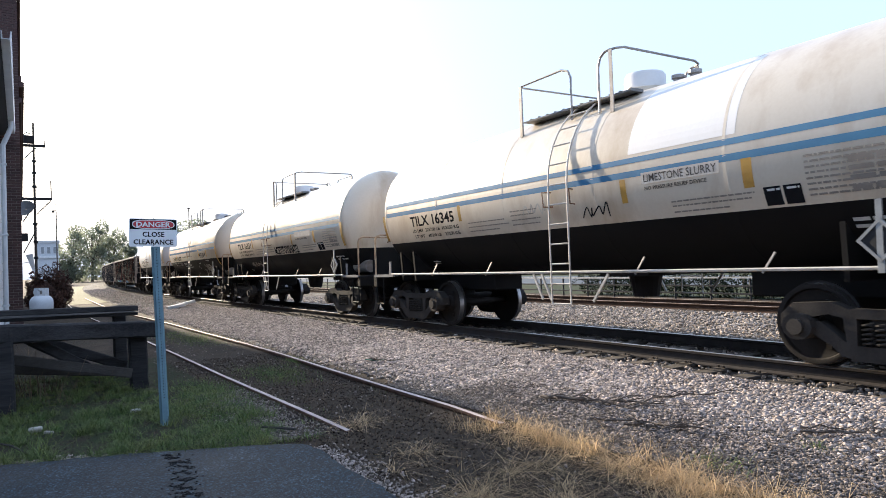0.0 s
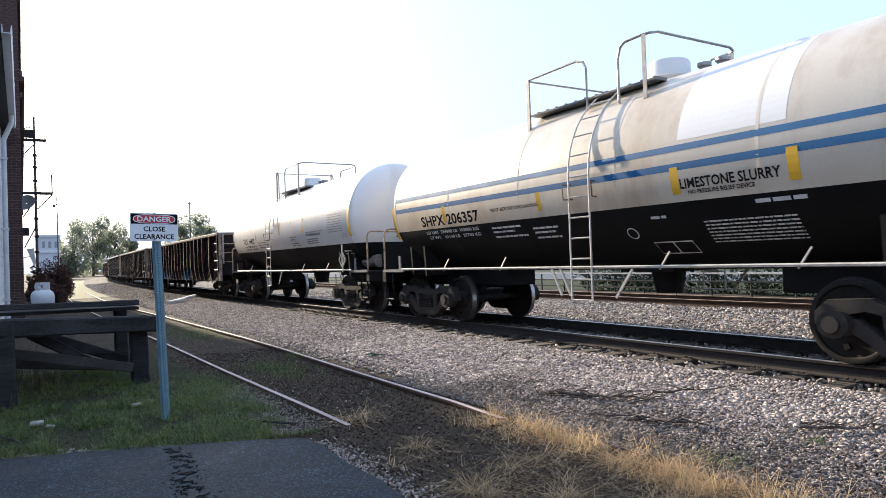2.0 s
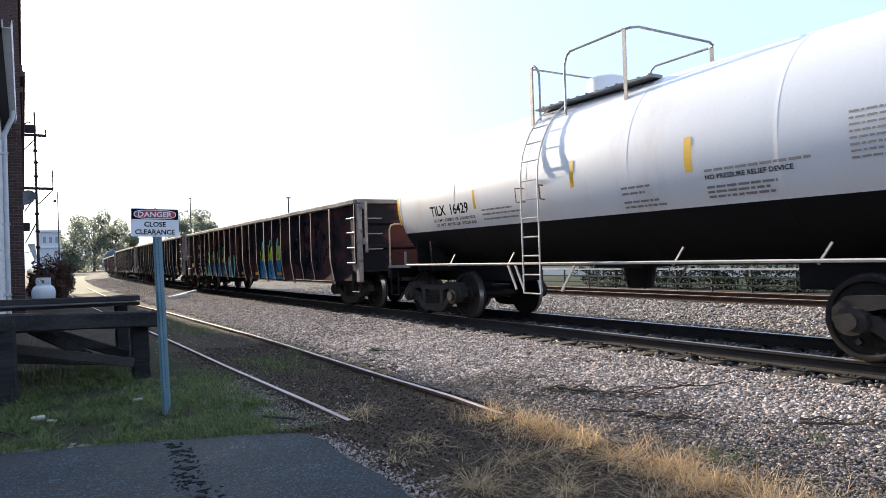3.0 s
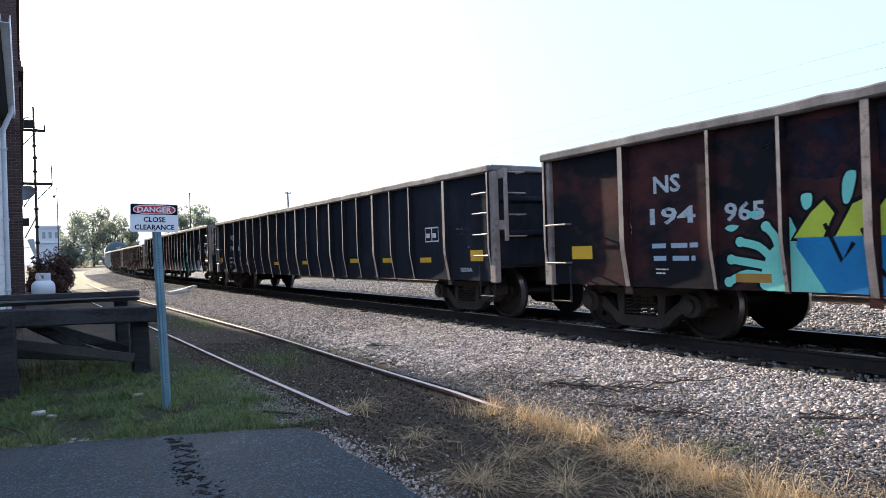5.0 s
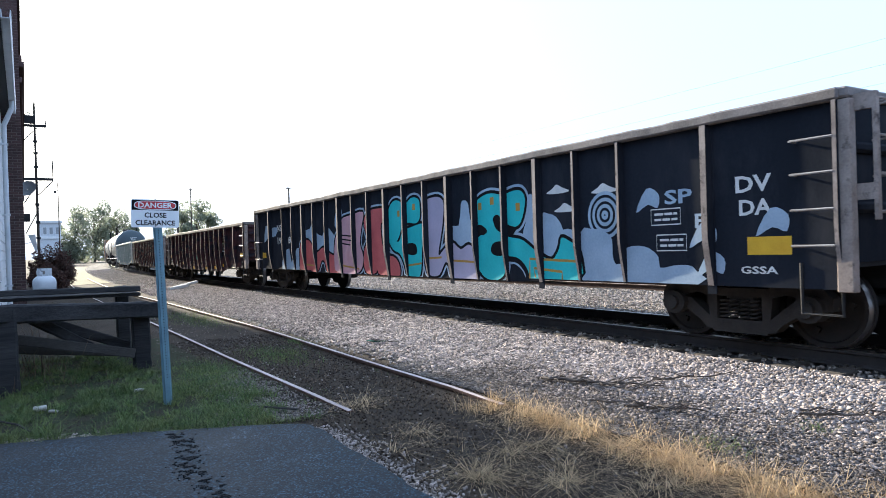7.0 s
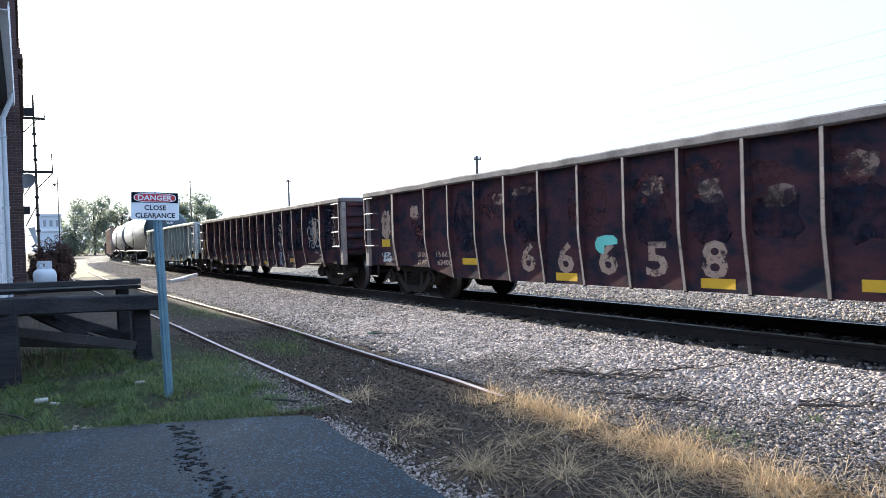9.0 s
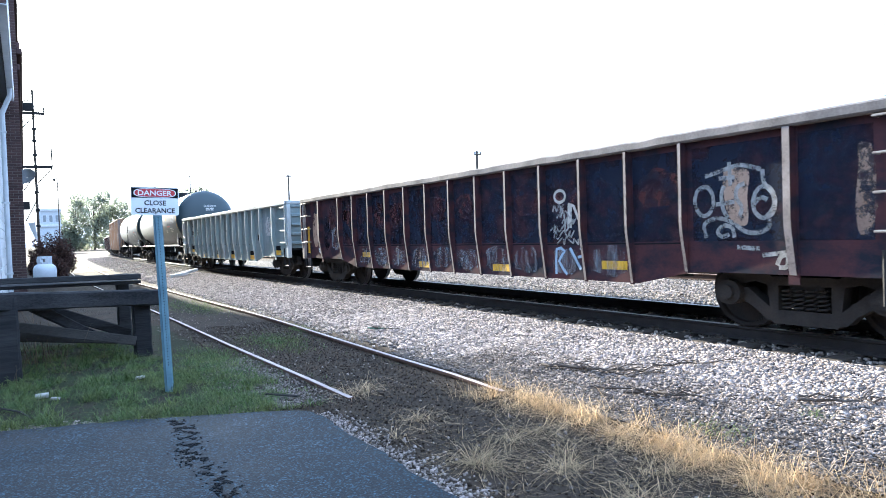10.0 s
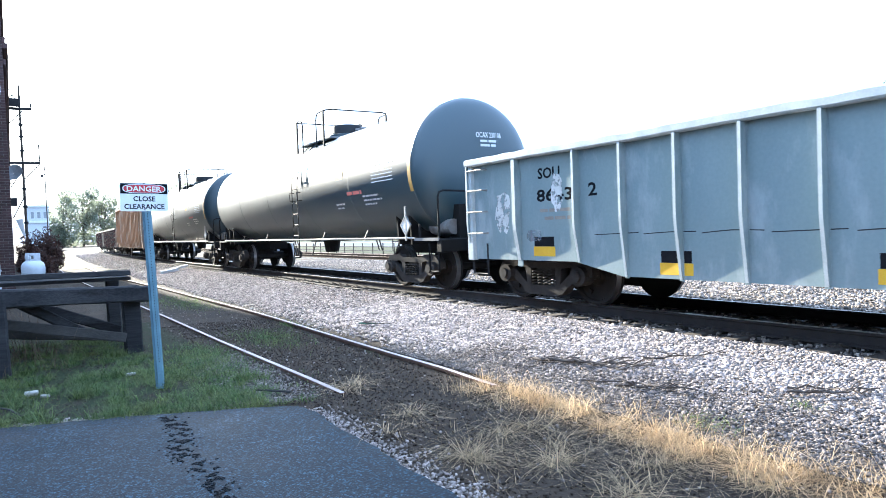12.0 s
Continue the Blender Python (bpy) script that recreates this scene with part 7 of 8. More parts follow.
def branch(points, r, seed, label):
    """A fallen branch: a bent stem with thin twigs."""
    rnd = random.Random(seed)
    whole = tagged(new("branch"), label, "branch")
    pts = []
    for (x0, y0), (x1, y1) in zip(points, points[1:]):
        for k in range(6):
            x, y = x0 + (x1 - x0) * k / 6 + rnd.uniform(-0.04, 0.04), y0 + (y1 - y0) * k / 6 + rnd.uniform(-0.04, 0.04)
            pts.append(Vector((x, y, land(x, y) + 0.05 + rnd.uniform(0, 0.02))))
    bm = bmesh.new()
    tube(bm, pts, r, 6, r * 0.35)
    part("stem", bm, M_BARK, whole)
    for i in range(1, len(pts) - 1):
        a = rnd.uniform(-1.0, 1.0) + (0 if rnd.random() < 0.5 else math.pi)
        q = pts[i] + Vector((rnd.uniform(0.1, 0.32) * math.cos(a), rnd.uniform(0.1, 0.32) * math.sin(a), rnd.uniform(0, 0.06)))
        bm = bmesh.new()
        tube(bm, [pts[i], (pts[i] + q) / 2 + Vector((0, 0, 0.02)), q], r * 0.45, 5, r * 0.15)
        part("twig", bm, M_BARK, whole)
    return whole


branch([(4.55, 4.75), (4.75, 4.2), (4.9, 3.7)], 0.011, 3, "thin dark twig in the gravel")
branch([(5.5, 3.3), (5.8, 2.9)], 0.011, 4, "short dark twig in the gravel")
branch([(4.78, 5.75), (4.95, 5.3), (5.2, 4.85), (5.35, 4.5)], 0.020, 6, "long dark fallen branch lying on the ballast")
branch([(5.55, 4.9), (5.82, 4.62), (6.42, 4.42)], 0.013, 7, "thin bent twig lying on the ballast")
branch([(4.62, 4.35), (4.75, 4.1), (4.95, 3.7)], 0.016, 8, "dark broken branch at the ballast edge")
branch([(4.95, 5.5), (5.05, 5.0), (5.0, 4.6)], 0.015, 9, "dark broken branch on the ballast")
branch([(5.35, 3.2), (5.6, 2.9), (5.9, 2.75)], 0.013, 10, "dark twig at the ballast edge")
branch([(4.7, 9.9), (4.85, 9.6), (5.0, 9.3)], 0.010, 5, "short dark twig on the ballast")
for i, (x0, y0, x1, y1) in enumerate(((5.5, 31.2, 6.6, 32.0), (5.2, 30.6, 6.0, 31.0))):
    bm = bmesh.new()
    log_beam(bm, (x0, y0, 0.16), (x1, y1, 0.34 - 0.1 * i), 0.16, 0.12, i)
    tagged(new("board", mesh_of("board", bm, M_WHITEWALL)), "whitish discarded board on the ballast", "board")


def blades(name, spots, length, width, material, label, seed, droop=0.6, lean=0.5, least=0.1):
    """Grass as one mesh of bent strips. spots: (x, y, scale)."""
    rng = np.random.default_rng(seed)
    n = len(spots)
    sp = np.array(spots)
    z0 = np.array([land(x, y) for x, y, _ in spots])
    L = length * sp[:, 2] * rng.uniform(0.5, 1.3, n)
    az = rng.uniform(0, 2 * math.pi, n)
    ln = rng.uniform(least, 1.0, n) * lean
    d = np.stack([np.cos(az), np.sin(az)], 1)
    w = width * rng.uniform(0.6, 1.3, n)
    v = np.zeros((n, 7, 3))
    for k, t in enumerate((0, 0.4, 0.75, 1.0)):
        ang = ln + droop * t * rng.uniform(0.6, 1.4, n)
        h = L * t * np.cos(np.minimum(ang, 1.5))
        r = L * t * np.sin(np.minimum(ang, 1.5))
        c = np.stack([sp[:, 0] + d[:, 0] * r, sp[:, 1] + d[:, 1] * r, z0 + h - 0.005], 1)
        s = np.stack([-d[:, 1], d[:, 0], np.zeros(n)], 1) * (w * (1 - t * 0.8))[:, None]
        if k < 3:
            v[:, 2 * k], v[:, 2 * k + 1] = c - s, c + s
        else:
            v[:, 6] = c
    f = np.array([(0, 1, 3, 2), (2, 3, 5, 4)])[None] + (np.arange(n) * 7)[:, None, None]
    t3 = np.array([4, 5, 6])[None] + (np.arange(n) * 7)[:, None]
    idx = np.concatenate([f.reshape(n, 8), t3], 1).reshape(-1).astype(np.int32)
    me = bpy.data.meshes.new(name)
    me.vertices.add(n * 7)
    me.vertices.foreach_set("co", v.reshape(-1))
    me.loops.add(n * 11)
    me.loops.foreach_set("vertex_index", idx)
    me.polygons.add(n * 3)
    starts = (np.arange(n) * 11)[:, None] + np.array([0, 4, 8])[None]
    me.polygons.foreach_set("loop_start", starts.reshape(-1).astype(np.int32))
    me.update(calc_edges=True)
    me.materials.append(material)
    return tagged(new(name, me), label, "grass", kind="stuff")


rnd = random.Random(31)
green, straw, matted, tufts, flecks = [], [], [], [], []
for _ in range(3600):
    x, y = rnd.uniform(-1.6, 2.3), rnd.uniform(6.1, 12.5)
    edge = 6.86 - 0.44 * max(0, x + 0.2) + 0.07
    if y < edge or (x > 1.45 and y > 7.7 + (2.3 - x) * 3):
        continue
    lump = noise.noise((x * 4.2, y * 2.6, 5))
    p = 0.42 + 1.3 * noise.noise((x * 1.5, y * 1.0, 4)) + 2.2 * lump + (0.25 if y < edge + 0.25 else 0)
    if rnd.random() < p:
        k, r = (1.15 + 1.8 * max(-0.2, lump)) * rnd.uniform(0.75, 1.25) * (1.0 if y < 9 else 0.8), rnd.uniform(0.015, 0.05)
        for _ in range(rnd.randint(14, 34)):
            green.append((x + rnd.gauss(0, r), max(edge - 0.02, y + rnd.gauss(0, r)), k * rnd.uniform(0.6, 1.1)))
for _ in range(26000):
    x, y = rnd.uniform(-1.6, 2.3), rnd.uniform(6.1, 12.5)
    edge = 6.86 - 0.44 * max(0, x + 0.2) + 0.05
    if y < edge or (x > 1.45 and y > 7.7 + (2.3 - x) * 3):
        continue
    p = 0.45 + 1.5 * noise.noise((x * 1.5, y * 1.0, 4)) + 1.4 * noise.noise((x * 4.5, y * 3.5, 5)) + (0.45 if y < edge + 0.3 else 0)
    if y > 9.0:
        p *= 0.8
    if rnd.random() < p:
        green.append((x, y, 0.75 + 1.1 * noise.noise((x * 4.5, y * 3.5, 5)) + (0.5 if y < edge + 0.35 else 0)))
    elif rnd.random() < 0.22:
        flecks.append((x, y, 0.8))
for cx, cy, rx, ry, n in ((2.05, 9.3, 0.22, 0.55, 3200), (1.9, 8.3, 0.25, 0.4, 1500), (3.25, 10.2, 0.22, 0.5, 1300), (3.55, 16.8, 0.25, 0.9, 1200), (3.98, 11.2, 0.05, 0.22, 420), (3.3, 18.6, 0.3, 0.8, 700), (5.17, 2.97, 0.05, 0.06, 130), (4.32, 3.21, 0.10, 0.16, 260), (1.55, 6.75, 0.35, 0.12, 900)):
    for _ in range(n):
        green.append((cx + rnd.gauss(0, rx), cy + rnd.gauss(0, ry), rnd.uniform(0.6, 1.25)))
for _ in range(5000):
    x, y = rnd.uniform(2.0, 3.85), rnd.uniform(7.0, 24)
    if noise.noise((x * 1.1, y * 0.5, 14)) > 0.25:
        green.append((x, y, 0.6))
# a thick band of straw at the foot of the ballast, thin straw on the dark soil
for _ in range(85):
    t = rnd.random()
    y = 1.0 + 4.5 * t
    cx, cy = 3.86 + 0.10 * math.sin(y * 2.1) + rnd.gauss(0, 0.13) + 0.10 * max(0, 3.2 - y), y
    for _ in range(rnd.randint(20, 46)):
        straw.append((cx + rnd.gauss(0, 0.045), cy + rnd.gauss(0, 0.045), rnd.uniform(0.6, 1.25)))
for _ in range(70):
    cx, cy = rnd.uniform(2.3, 3.8), rnd.uniform(0.9, 5.4)
    if rnd.random() < (0.6 if cy < 2.6 else 0.22):
        for _ in range(rnd.randint(12, 40)):
            straw.append((cx + rnd.gauss(0, 0.05), cy + rnd.gauss(0, 0.05), rnd.uniform(0.5, 1.1)))
for cx, cy, r, n in ((2.68, 3.92, 0.10, 190), (2.60, 3.80, 0.08, 110), (2.92, 6.4, 0.12, 150), (2.75, 6.3, 0.10, 90), (3.41, 4.12, 0.14, 190), (2.80, 5.01, 0.06, 60), (3.03, 3.43, 0.13, 200), (3.47, 2.96, 0.14, 200), (3.11, 4.16, 0.10, 120), (2.42, 4.7, 0.05, 35), (3.25, 3.70, 0.09, 120), (2.95, 2.75, 0.14, 160),
                     (4.04, 4.86, 0.09, 200), (3.95, 4.55, 0.08, 150), (3.91, 4.34, 0.09, 160), (3.83, 3.69, 0.12, 200), (3.86, 3.45, 0.10, 160), (3.89, 3.21, 0.11, 200), (3.89, 2.98, 0.12, 200), (3.94, 2.6, 0.14, 220), (3.75, 2.3, 0.15, 220), (4.1, 2.2, 0.12, 150)):
    for _ in range(int(n * 0.75)):
        tufts.append((cx + rnd.gauss(0, r * 0.5), cy + rnd.gauss(0, r * 0.5), rnd.uniform(0.55, 1.2)))
for _ in range(17000):
    x, y = rnd.uniform(2.15, 4.15), rnd.uniform(0.8, 11.0)
    if rnd.random() < 0.45 + 0.8 * noise.noise((x * 2.2, y * 1.5, 18)):
        matted.append((x, y, rnd.uniform(0.4, 1.0)))
for _ in range(14000):
    x, y = rnd.uniform(2.1, 3.95), rnd.uniform(5.0, 24.0)
    if rnd.random() < 0.25 + 1.1 * noise.noise((x * 1.6, y * 0.8, 23)):
        matted.append((x, y, 0.75))
for _ in range(11000):
    x, y = rnd.uniform(2.15, 4.3), rnd.uniform(0.9, 12.0)
    if rnd.random() < 0.3 + 0.9 * noise.noise((x * 3, y * 2.1, 61)):
        flecks.append((x, y, rnd.uniform(0.4, 1.3)))
weeds = [(rnd.gauss(0.0, 0.5), rnd.uniform(8.9, 11.0), rnd.uniform(0.5, 1.2)) for _ in range(70)] + [(rnd.gauss(0.15, 0.12), rnd.uniform(10.6, 11.0), rnd.uniform(1.4, 2.2)) for _ in range(40)]
laid = []
for _ in range(9000):
    y = rnd.uniform(0.9, 5.6)
    x = 3.86 + 0.10 * math.sin(y * 2.1) + rnd.gauss(0, 0.15) + 0.10 * max(0, 3.2 - y)
    if noise.noise((x * 5, y * 3.5, 71)) > 0.02:
        laid.append((x, y, rnd.uniform(0.5, 1.2)))
for _ in range(1500):
    x, y = rnd.uniform(2.5, 4.2), rnd.uniform(0.9, 4.6)
    if noise.noise((x * 3, y * 2.2, 72)) > 0.15:
        laid.append((x, y, rnd.uniform(0.4, 1.0)))
M_THATCH = mat("brown_thatch", (0.17, 0.115, 0.068), (0.075, 0.050, 0.031), rough=0.8, bump=0, island=0.6, thin=0.2)
M_FLECK = mat("dead_leaf_litter", (0.22, 0.155, 0.10), (0.085, 0.055, 0.033), rough=0.8, bump=0, island=0.75, thin=0.1)
blades("green_grass", green, 0.13, 0.0031, M_GRASS, "thin green grass in the shade by the asphalt", 1, 0.9, 0.8)
blades("dry_grass", straw, 0.30, 0.0021, M_STRAW, "straw-coloured dry grass along the siding", 2, 1.3, 1.3, 0.5)
blades("dry_grass_tufts", tufts, 0.46, 0.0023, M_STRAW, "long bleached grass tufts along the siding", 3, 1.5, 1.1, 0.3)
blades("laid_straw", laid, 0.22, 0.0022, M_STRAW, "flattened pale straw lying on the soil", 7, 0.25, 1.75)
blades("matted_grass", matted, 0.12, 0.0019, M_THATCH, "brown matted dead grass on the soil", 4, 0.9, 1.3)
blades("dry_weeds", weeds, 0.62, 0.0030, M_FLECK, "thin dry weed stems round the timber platform", 6, 0.5, 0.35)
blades("leaf_litter", flecks, 0.05, 0.0035, M_FLECK, "scattered brown leaf litter and chaff on the soil", 5, 0.3, 1.6)
M_CLOD = mat("dark_earth_clod", (0.036, 0.027, 0.020), (0.075, 0.056, 0.042), rough=0.95, scale=8, grain=60, bump=0.5, island=0.5, spec=0.15)
for spots, size, seed, mm in (([(2.12 + abs(rnd.gauss(0, 0.14)), rnd.uniform(2.6, 5.8)) for _ in range(1300)], 0.018, 7, None), ([(rnd.uniform(-0.9, 0.9), 0) for _ in range(420)], 0.022, 8, None), ([(rnd.gauss(2.15, 0.22), rnd.uniform(6.2, 9.3)) for _ in range(3600)], 0.018, 9, M_GRIT),
                              ([(rnd.uniform(2.0, 3.85), rnd.uniform(2, 20)) for _ in range(1300)], 0.02, 10, M_GRIT), ([(rnd.uniform(2.1, 4.1), rnd.uniform(1, 13)) for _ in range(9000)], 0.015, 12, M_CLOD), ([(rnd.uniform(-1.4, 2.1), rnd.uniform(6.9, 12)) for _ in range(3500)], 0.015, 13, M_CLOD)):
    full = [(x, (y if seed != 8 else 6.98 - 0.36 * max(0, x) + rnd.gauss(0, 0.05)), 0) for x, y in spots]
    full = [(x, y, land(x, y) + 0.008) for x, y, _ in full]
    name, lab, cat = ("earth_clods", "small dark clods of earth", "soil") if mm is M_CLOD else ("loose_gravel", "scattered small pale stones", "gravel")
    tagged(scatter_stones(name, full, size, seed, mm), lab, cat, kind="stuff")


cinders = [(4.05 + abs(rnd.gauss(0, 0.8)), rnd.uniform(1.0, 8)) for _ in range(26000)]
ob = scatter_stones("cinders", [(x, y, land(x, y) + 0.016) for x, y in cinders], 0.02, 11)
ob.data.materials.clear()
ob.data.materials.append(mat("dark_cinder", (0.075, 0.062, 0.055), (0.13, 0.115, 0.105), rough=0.9, scale=6, grain=60, bump=0.3, island=0.6))
tagged(ob, "small dark cinders and grit among the stones", "gravel", kind="stuff")
bm = bmesh.new()
for _ in range(420):
    x, y, a, ln = 4.1 + abs(rnd.gauss(0, 0.75)), rnd.uniform(1.5, 7), rnd.uniform(0, 3.14), rnd.uniform(0.05, 0.22)
    z = land(x, y) + 0.035
    tube(bm, [(x, y, z), (x + 0.5 * ln * math.cos(a), y + 0.5 * ln * math.sin(a), z + 0.012), (x + ln * math.cos(a + 0.2), y + ln * math.sin(a + 0.2), z)], 0.004, 4, 0.002)
tagged(new("twigs", mesh_of("twigs", bm, M_BARK)), "small dark twigs among the stones", "twigs", kind="stuff")
bm = bmesh.new()
prism(bm, [(-0.16, -0.02), (-0.05, -0.05), (0.12, -0.03), (0.17, 0.02), (0.02, 0.05), (-0.12, 0.03)], 0.012, pose(4.78, 9.85, land(4.78, 9.85) + 0.04, 6, 4, -35))
tagged(new("plastic_scrap", mesh_of("plastic_scrap", bm, mat("green_plastic", (0.015, 0.10, 0.07), (0.01, 0.07, 0.05), rough=0.5, scale=8, grain=40, bump=0.1))), "flat green plastic scrap on the ballast", "litter")


# ---- beyond the siding ----
def utility_pole(x, y, h, label, arms=((0.3, 1.1),), r=0.13):
    p = tagged(new("utility_pole"), label, "utility pole")
    bm = bmesh.new()
    tube(bm, [(x, y, -0.2), (x, y, h * 0.5), (x, y, h)], r, 10, r * 0.6)
    part("pole", bm, M_BARK, p)
    for dz, w in arms:
        bm = bmesh.new()
        box(bm, x - w, x + w, y - 0.16, y - 0.05, h - dz - 0.06, h - dz + 0.06, bevel=0.01)
        part("crossarm", bm, M_BARK, p)
        for k in (-0.9, -0.45, 0.45, 0.9):
            bm = bmesh.new()
            lathe(bm, [(h - dz + 0.06, 0.03), (h - dz + 0.16, 0.045), (h - dz + 0.2, 0.03)], 8, pose(x + k * w, y - 0.1, 0))
            part("insulator", bm, M_DARK, p)
    return p


mast = utility_pole(0.65, 40, 9.54, "dark utility mast with arms and braces beside the warehouse", arms=(), r=0.075)
for x0, x1, z in ((0.05, 1.16, 8.35), (0.05, 1.40, 5.65)):
    bm = bmesh.new()
    box(bm, x0, x1, 39.84, 39.94, z - 0.07, z + 0.06, bevel=0.01)
    part("crossarm", bm, M_DARK, mast)
for pts in ([(0.75, 39.9, 8.25), (0.12, 39.9, 7.55)], [(1.37, 39.9, 5.58), (0.72, 39.9, 4.85)], [(0.66, 39.9, 5.35), (0.10, 39.9, 4.45)], [(0.66, 39.9, 4.0), (0.12, 39.9, 2.9)], [(1.38, 39.9, 5.65), (1.37, 39.9, 6.6)], [(1.12, 39.9, 8.4), (1.12, 39.9, 8.65)],
            [(0.2, 39.9, 8.87), (0.35, 39.9, 9.0), (0.5, 39.9, 8.95)]):
    bm = bmesh.new()
    tube(bm, pts, 0.028, 6)
    part("brace", bm, M_DARK, mast)
bm = bmesh.new()
box(bm, 0.14, 0.70, 39.7, 39.84, 8.42, 8.84, bevel=0.04)
part("transformer", bm, M_DARK, mast, "dark transformer box")
for z in (2.6, 3.4, 4.3, 6.2, 6.9, 7.5):
    bm = bmesh.new()
    box(bm, 0.55, 0.75, 39.86, 39.92, z, z + 0.12)
    part("clamp", bm, M_DARK, mast)
far_pole = utility_pole(3.16, 80, 9.4, "thin dark pole with a small lamp down the street", arms=(), r=0.07)
bm = bmesh.new()
lathe(bm, [(8.3, 0.05), (8.36, 0.13), (8.52, 0.13), (8.58, 0.05)], 12, pose(2.9, 80, 0))
tube(bm, [(2.9, 80, 8.5), (3.16, 80, 8.6)], 0.03, 6)
part("lamp_head", bm, M_DARK, far_pole, "small dark lamp head")
bm = bmesh.new()
prism(bm, [(0, 0), (0.24, 0.03), (0.30, -0.60), (0.22, -0.62)], 0.02, pose(0.15, 30, 2.52, 90))
tube(bm, [(0.05, 30.0, 2.2), (0.3, 30.0, 2.25)], 0.015, 6)
tagged(new("metal_sheet", mesh_of("metal_sheet", bm, M_WHITEWALL)), "bent white metal sheet fixed to the warehouse wall", "metal sheet")
bm = bmesh.new()
box(bm, 0.032, 0.27, 32.85, 33.15, 3.17, 3.5, bevel=0.02)
tagged(new("junction_box", mesh_of("junction_box", bm, M_DARK)), "dark junction box on the warehouse wall", "junction box")
dish = tagged(new("satellite_dish"), "grey satellite dish on the warehouse wall", "satellite dish")
bm = bmesh.new()
lathe(bm, [(0, 0.02), (0.03, 0.2), (0.10, 0.38), (0.105, 0.38), (0.035, 0.2), (0.01, 0.02)], 20, pose(0.20, 33, 4.5, 60, 0, -25), False)
part("reflector", bm, M_GALV, dish, smooth=True)
bm = bmesh.new()
tube(bm, [(0.03, 33.2, 4.3), (0.12, 33.2, 4.3), (0.20, 33.05, 4.5)], 0.03, 6)
part("bracket", bm, M_DARK, dish)


def leaf_cloud(name, centres, n, size, material, seed, slim=0.5):
    """Many small leaf clumps round a set of balls (x, y, z, rx, rz), with gaps."""
    rng = np.random.default_rng(seed)
    c = np.array(centres)
    k = rng.integers(0, len(c), n)
    u = rng.normal(size=(n, 3))
    u /= np.linalg.norm(u, axis=1)[:, None]
    rad = rng.uniform(0.55, 1.08, n) ** 0.5
    p = c[k, :3] + u * rad[:, None] * np.stack([c[k, 3], c[k, 3], c[k, 4]], 1)
    a, b = rng.normal(size=(n, 3)), rng.normal(size=(n, 3))
    a /= np.linalg.norm(a, axis=1)[:, None]
    b -= a * np.sum(a * b, 1)[:, None]
    b /= np.linalg.norm(b, axis=1)[:, None]
    s = (size * rng.uniform(0.5, 1.4, n))[:, None]
    v = np.stack([p - a * s, p + b * s * slim, p + a * s, p - b * s * slim], 1).reshape(-1, 3)
    f = np.arange(n * 4).reshape(n, 4)
    return mesh_from(name, v.tolist(), f.tolist(), material)


def tree(x, y, h, w, seed, label, n=5000, size=0.3, bushy=False, material=None, thing="tree", low=0.35):
    rnd = random.Random(seed)
    t = tagged(new(thing), label, "bush" if bushy else "tree")
    bm = bmesh.new()
    tops = []
    for i in range((16 if low > 0.2 else 24) if not bushy else 44):
        a = rnd.uniform(0, 6.28)
        z = h * (rnd.uniform(low, 0.93) if not bushy else rnd.uniform(0.05, 1.0))
        spread = w * 0.5 * (1 - abs(z / h - (0.55 if not bushy else 0.3)) * 0.9) * rnd.uniform(0.35 if not bushy else 0.0, 0.85)
        tops.append((x + spread * math.cos(a), y + spread * math.sin(a), z))
    trunk = h * (0.33 if not bushy else 0.05)
    tube(bm, [(x, y, -0.2), (x + 0.1, y, trunk * 0.6), (x, y, trunk * 1.3), (x, y, h * 0.8)], h * 0.022, 9, h * 0.004)
    for q in tops:
        tube(bm, [(x, y, trunk), ((x + q[0]) / 2, (y + q[1]) / 2, (trunk + q[2]) / 2 + 0.1 * h * rnd.uniform(-0.5, 0.6)), q], h * 0.009, 6, h * 0.002)
    part("trunk", bm, M_BARK, t, "tapered trunk with limbs")
    r = w * (0.22 if not bushy else 0.11)
    part("crown", leaf_cloud("crown", [(a, b, c, r * rnd.uniform(0.7, 1.25), r * rnd.uniform(0.6, 1.0)) for a, b, c in tops], n, size, material or M_HAZY_LEAF, seed, 0.2 if bushy else 0.5), None, t, "uneven leafy crown")
    return t


def shrub(x, y, h, w, seed, label):
    """A ragged bush of many thin stems with small leaves along them."""
    rnd = random.Random(seed)
    t = tagged(new("bush"), label, "bush")
    bm = bmesh.new()
    spots = []
    for _ in range(70):
        d = rnd.uniform(-1, 1)
        a, b = Vector((x + d * w * 0.18, y + rnd.uniform(-0.3, 0.3), -0.05)), Vector((x + d * w * 0.52, y + rnd.uniform(-0.6, 0.6), h * rnd.uniform(0.45, 1.0) * (1 - 0.45 * d * d)))
        c = (a + b) / 2 + Vector((rnd.uniform(-0.1, 0.1), 0, 0.15))
        tube(bm, [a, c, b], 0.014, 5, 0.004)
        spots += [(*a.lerp(c, q), 0.16, 0.20) for q in (0.4, 0.9)] + [(*c.lerp(b, q), 0.13, 0.20) for q in (0.3, 0.6, 0.95)]
    part("stem_tangle", bm, M_BARK, t, "thin bare twigs", kind="stuff")
    part("foliage", leaf_cloud("foliage", spots, 9000, 0.075, M_BUSH, seed, 0.3), None, t, "small dark reddish leaves")


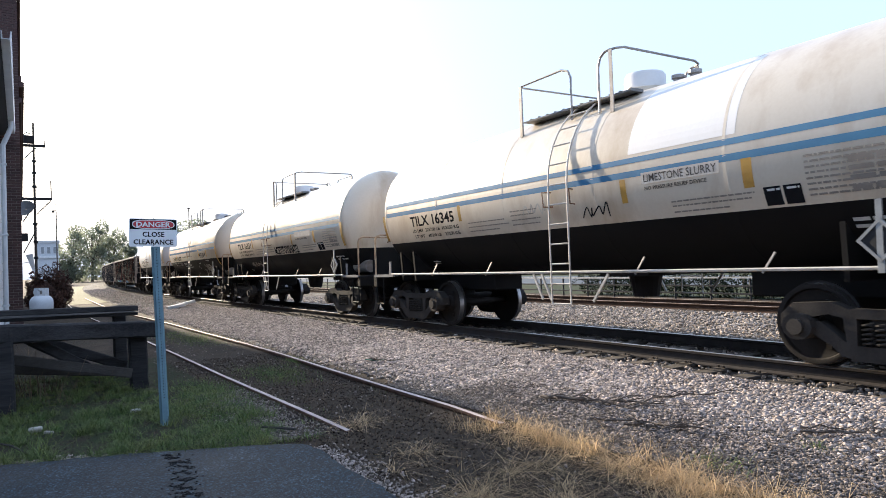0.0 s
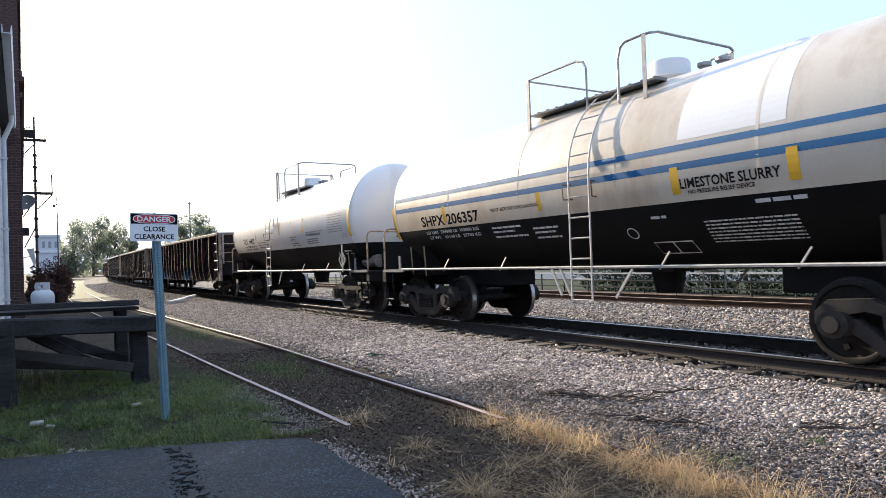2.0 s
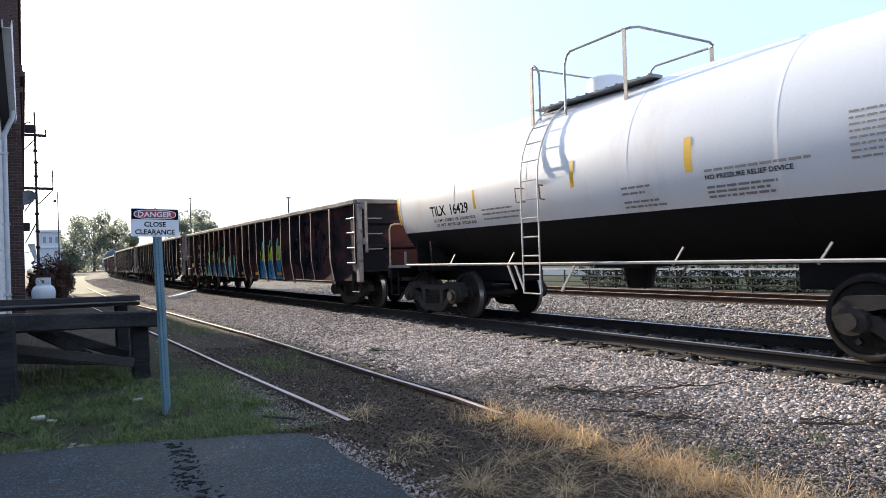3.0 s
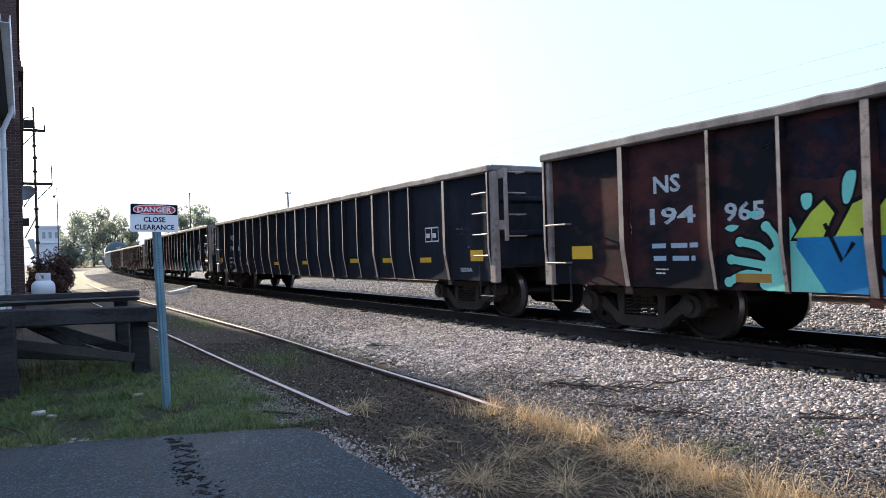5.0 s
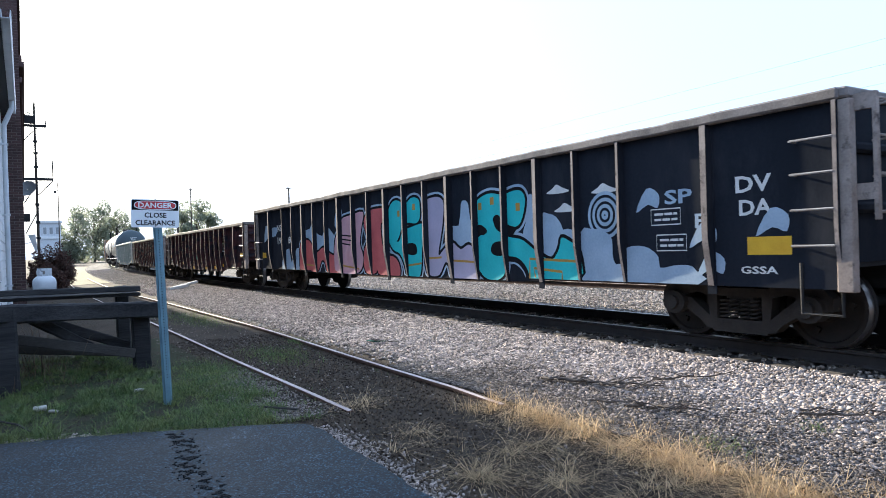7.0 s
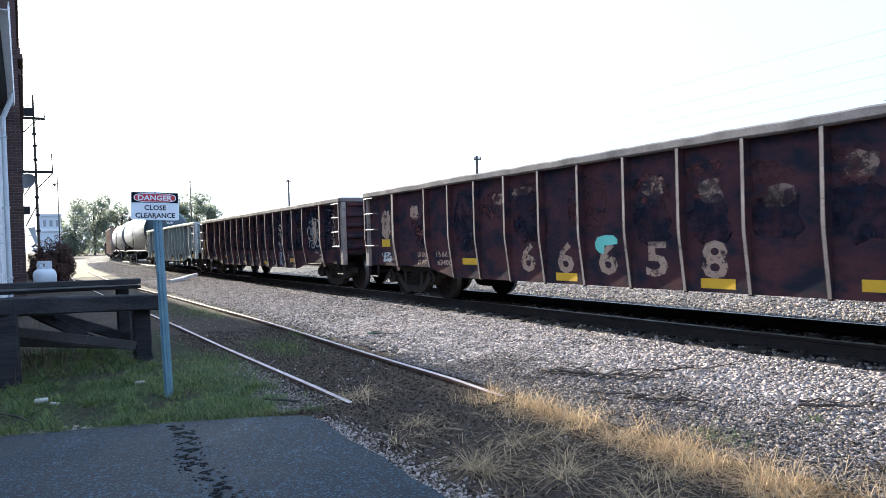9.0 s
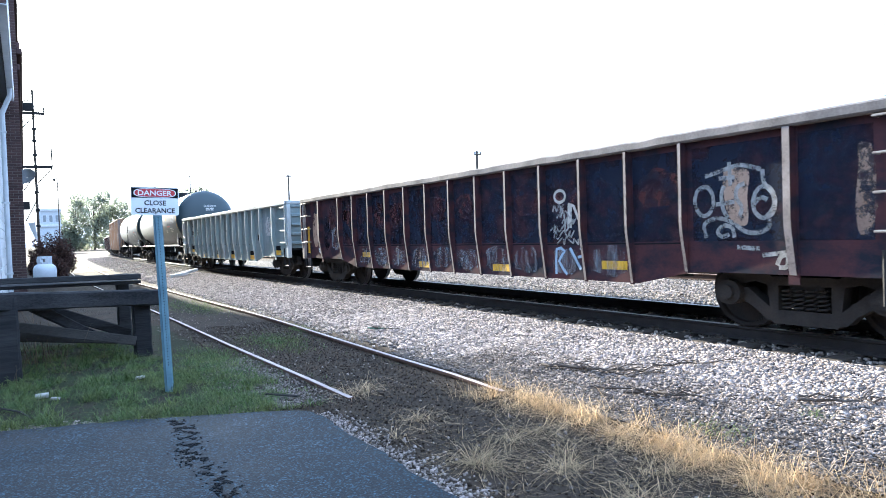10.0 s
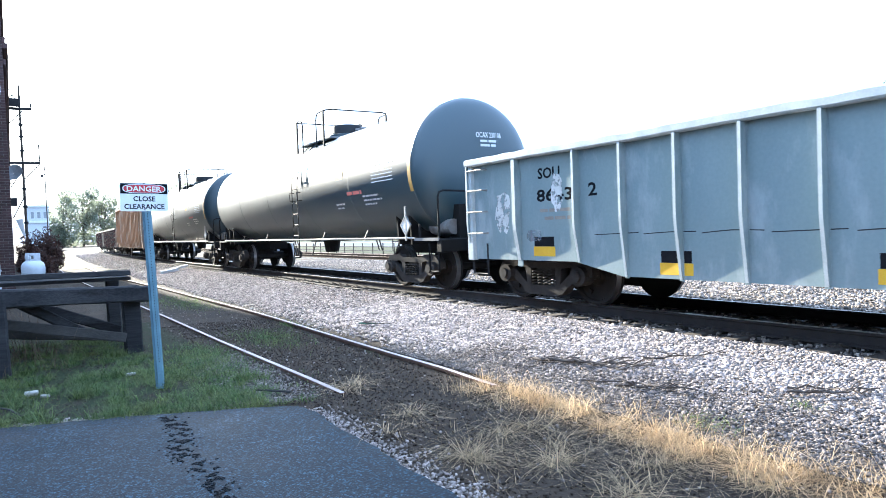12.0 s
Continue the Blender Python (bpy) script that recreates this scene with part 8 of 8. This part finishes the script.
shrub(1.10, 36, 2.45, 1.75, 3, "ragged dark reddish bush beside the warehouse")
shrub(0.85, 33.5, 1.3, 1.3, 4, "low ragged reddish bush beside the warehouse")
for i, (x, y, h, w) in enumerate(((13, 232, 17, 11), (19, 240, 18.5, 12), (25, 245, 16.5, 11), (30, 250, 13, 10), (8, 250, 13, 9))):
    tree(x, y, h, w, 10 + i, "broad leafy distant tree, haze put into its pale leaf colour", 5200, 0.36, low=0.06)
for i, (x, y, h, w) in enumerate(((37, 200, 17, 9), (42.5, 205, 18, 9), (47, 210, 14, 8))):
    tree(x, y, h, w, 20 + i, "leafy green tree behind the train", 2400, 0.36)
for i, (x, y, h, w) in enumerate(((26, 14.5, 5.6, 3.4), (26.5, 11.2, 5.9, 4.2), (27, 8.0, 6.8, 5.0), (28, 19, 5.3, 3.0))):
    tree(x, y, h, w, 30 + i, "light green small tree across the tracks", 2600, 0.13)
for y, h in ((46, 8.3), (158, 16.3)):
    utility_pole(32, y, h, "wooden utility pole across the tracks", arms=((0.3, 0.35),), r=0.16)
for y in (-12, 92):
    utility_pole(31.8, y, 10.5, "tall wooden utility pole that carries wires", arms=((0.2, 0.4),), r=0.16)
for z in (10.3, 9.2, 8.4, 7.8):
    bm = bmesh.new()
    tube(bm, [(31.8, -12 + 10.4 * i, z - 0.5 * (1 - (abs(i - 5) / 5) ** 2)) for i in range(11)], 0.004, 5)
    tagged(new("overhead_wire", mesh_of("overhead_wire", bm, M_DARK)), "thin overhead wire across the tracks", "wire", "overhead wires")


def low_fence():
    fence = tagged(new("low_fence"), "low black pipe fence with pale top rail beyond the tracks", "fence")
    post = bmesh.new()
    tube(post, [(0, 0, -0.1), (0, 0, 0.78)], 0.035, 8)
    post = mesh_of("post", post, M_DARK)
    for i in range(64):
        part("post", post, None, fence, at=pose(20.2, -12 + i * 1.5, 0))
    for z, mm in ((0.8, M_WHITE_STEEL), (0.52, M_DARK), (0.26, M_DARK)):
        bm = bmesh.new()
        box(bm, 20.15, 20.25, -12, 83, z - 0.025, z + 0.025)
        part("fence_rail", bm, mm, fence)
    return fence


low_fence()


def hedge(x, y0, y1, h, seed):
    """A low clipped hedge: many short stems and small leaves."""
    rnd = random.Random(seed)
    t = tagged(new("hedge"), "low dark green hedge behind the pipe fence", "hedge")
    bm = bmesh.new()
    spots = []
    y = y0
    while y < y1:
        k = rnd.uniform(0.75, 1.1) * h
        tube(bm, [(x, y, -0.05), (x + rnd.uniform(-0.1, 0.1), y + rnd.uniform(-0.2, 0.2), k * 0.7)], 0.02, 5, 0.006)
        spots += [(x + rnd.uniform(-0.25, 0.25), y + rnd.uniform(-0.3, 0.3), k * q, 0.34, 0.26) for q in (0.25, 0.5, 0.78)]
        y += 0.45
    part("stem_tangle", bm, M_BARK, t, "short bare stems", kind="stuff")
    part("foliage", leaf_cloud("foliage", spots, int(900 * (y1 - y0)), 0.05, M_HEDGE, seed, 0.5), None, t, "small dark leaves")


hedge(21.6, -3.0, 23.0, 1.05, 71)


def town_house():
    h = tagged(new("town_building"), "pale two-storey building with dark windows far off", "building")
    x0, x1, y0, z1 = 3.2, 7.4, 180, 9.8
    bm = bmesh.new()
    box(bm, x0, x1, y0, y0 + 12, 0, z1)
    part("wall", bm, M_PIPE, h, "pale grey-blue wall")
    for z in (z1, 6.2):
        bm = bmesh.new()
        box(bm, x0 - 0.3, x1 + 0.3, y0 - 0.3, y0 + 12.3, z, z + 0.5)
        part("cornice", bm, M_WHITEWALL, h, "white cornice")
    for k in range(3):
        for z in (2.2, 7.2):
            bm = bmesh.new()
            xx = x0 + 0.6 + k * 1.25
            box(bm, xx, xx + 0.85, y0 - 0.05, y0 + 0.02, z, z + 1.7)
            w = part("window", bm, M_WHITEWALL, h, "white window frame")
            bm = bmesh.new()
            box(bm, xx + 0.1, xx + 0.75, y0 - 0.08, y0 - 0.052, z + 0.1, z + 1.6)
            part("pane", bm, M_GALV, w)


town_house()

# ---- how the train runs ----
def place_at(s6, t):
    """Place along the line at t seconds of what is at s6 at 6 s; a slight surge of the slack about then."""
    d = t - 6.0
    return s6 - (13.357 * d - 0.0209 * d * d) + 0.20 * max(0.0, 1 - 2 * abs(d))


def motions():
    for car, mid, half in CARS:
        rows = []
        for i in range(25):
            t = i * 0.5
            s = place_at(mid, t)
            a, b = track_at(s - half, 0, RAIL_Z), track_at(s + half, 0, RAIL_Z)
            c, d = (a + b) / 2, b - a
            rows.append((t, pose(*c, 0, 0, -math.degrees(math.atan2(d.x, d.y)))))
        walk(car, rows)
    for w, y in WHEELSETS:
        rows = []
        for i in range(361):
            t = i / 30
            rows.append((t, pose(0, y, 0.457) @ Matrix.Rotation(place_at(0, 0) / 0.457 - place_at(0, t) / 0.457, 4, "X")))
        walk(w, rows)


motions()
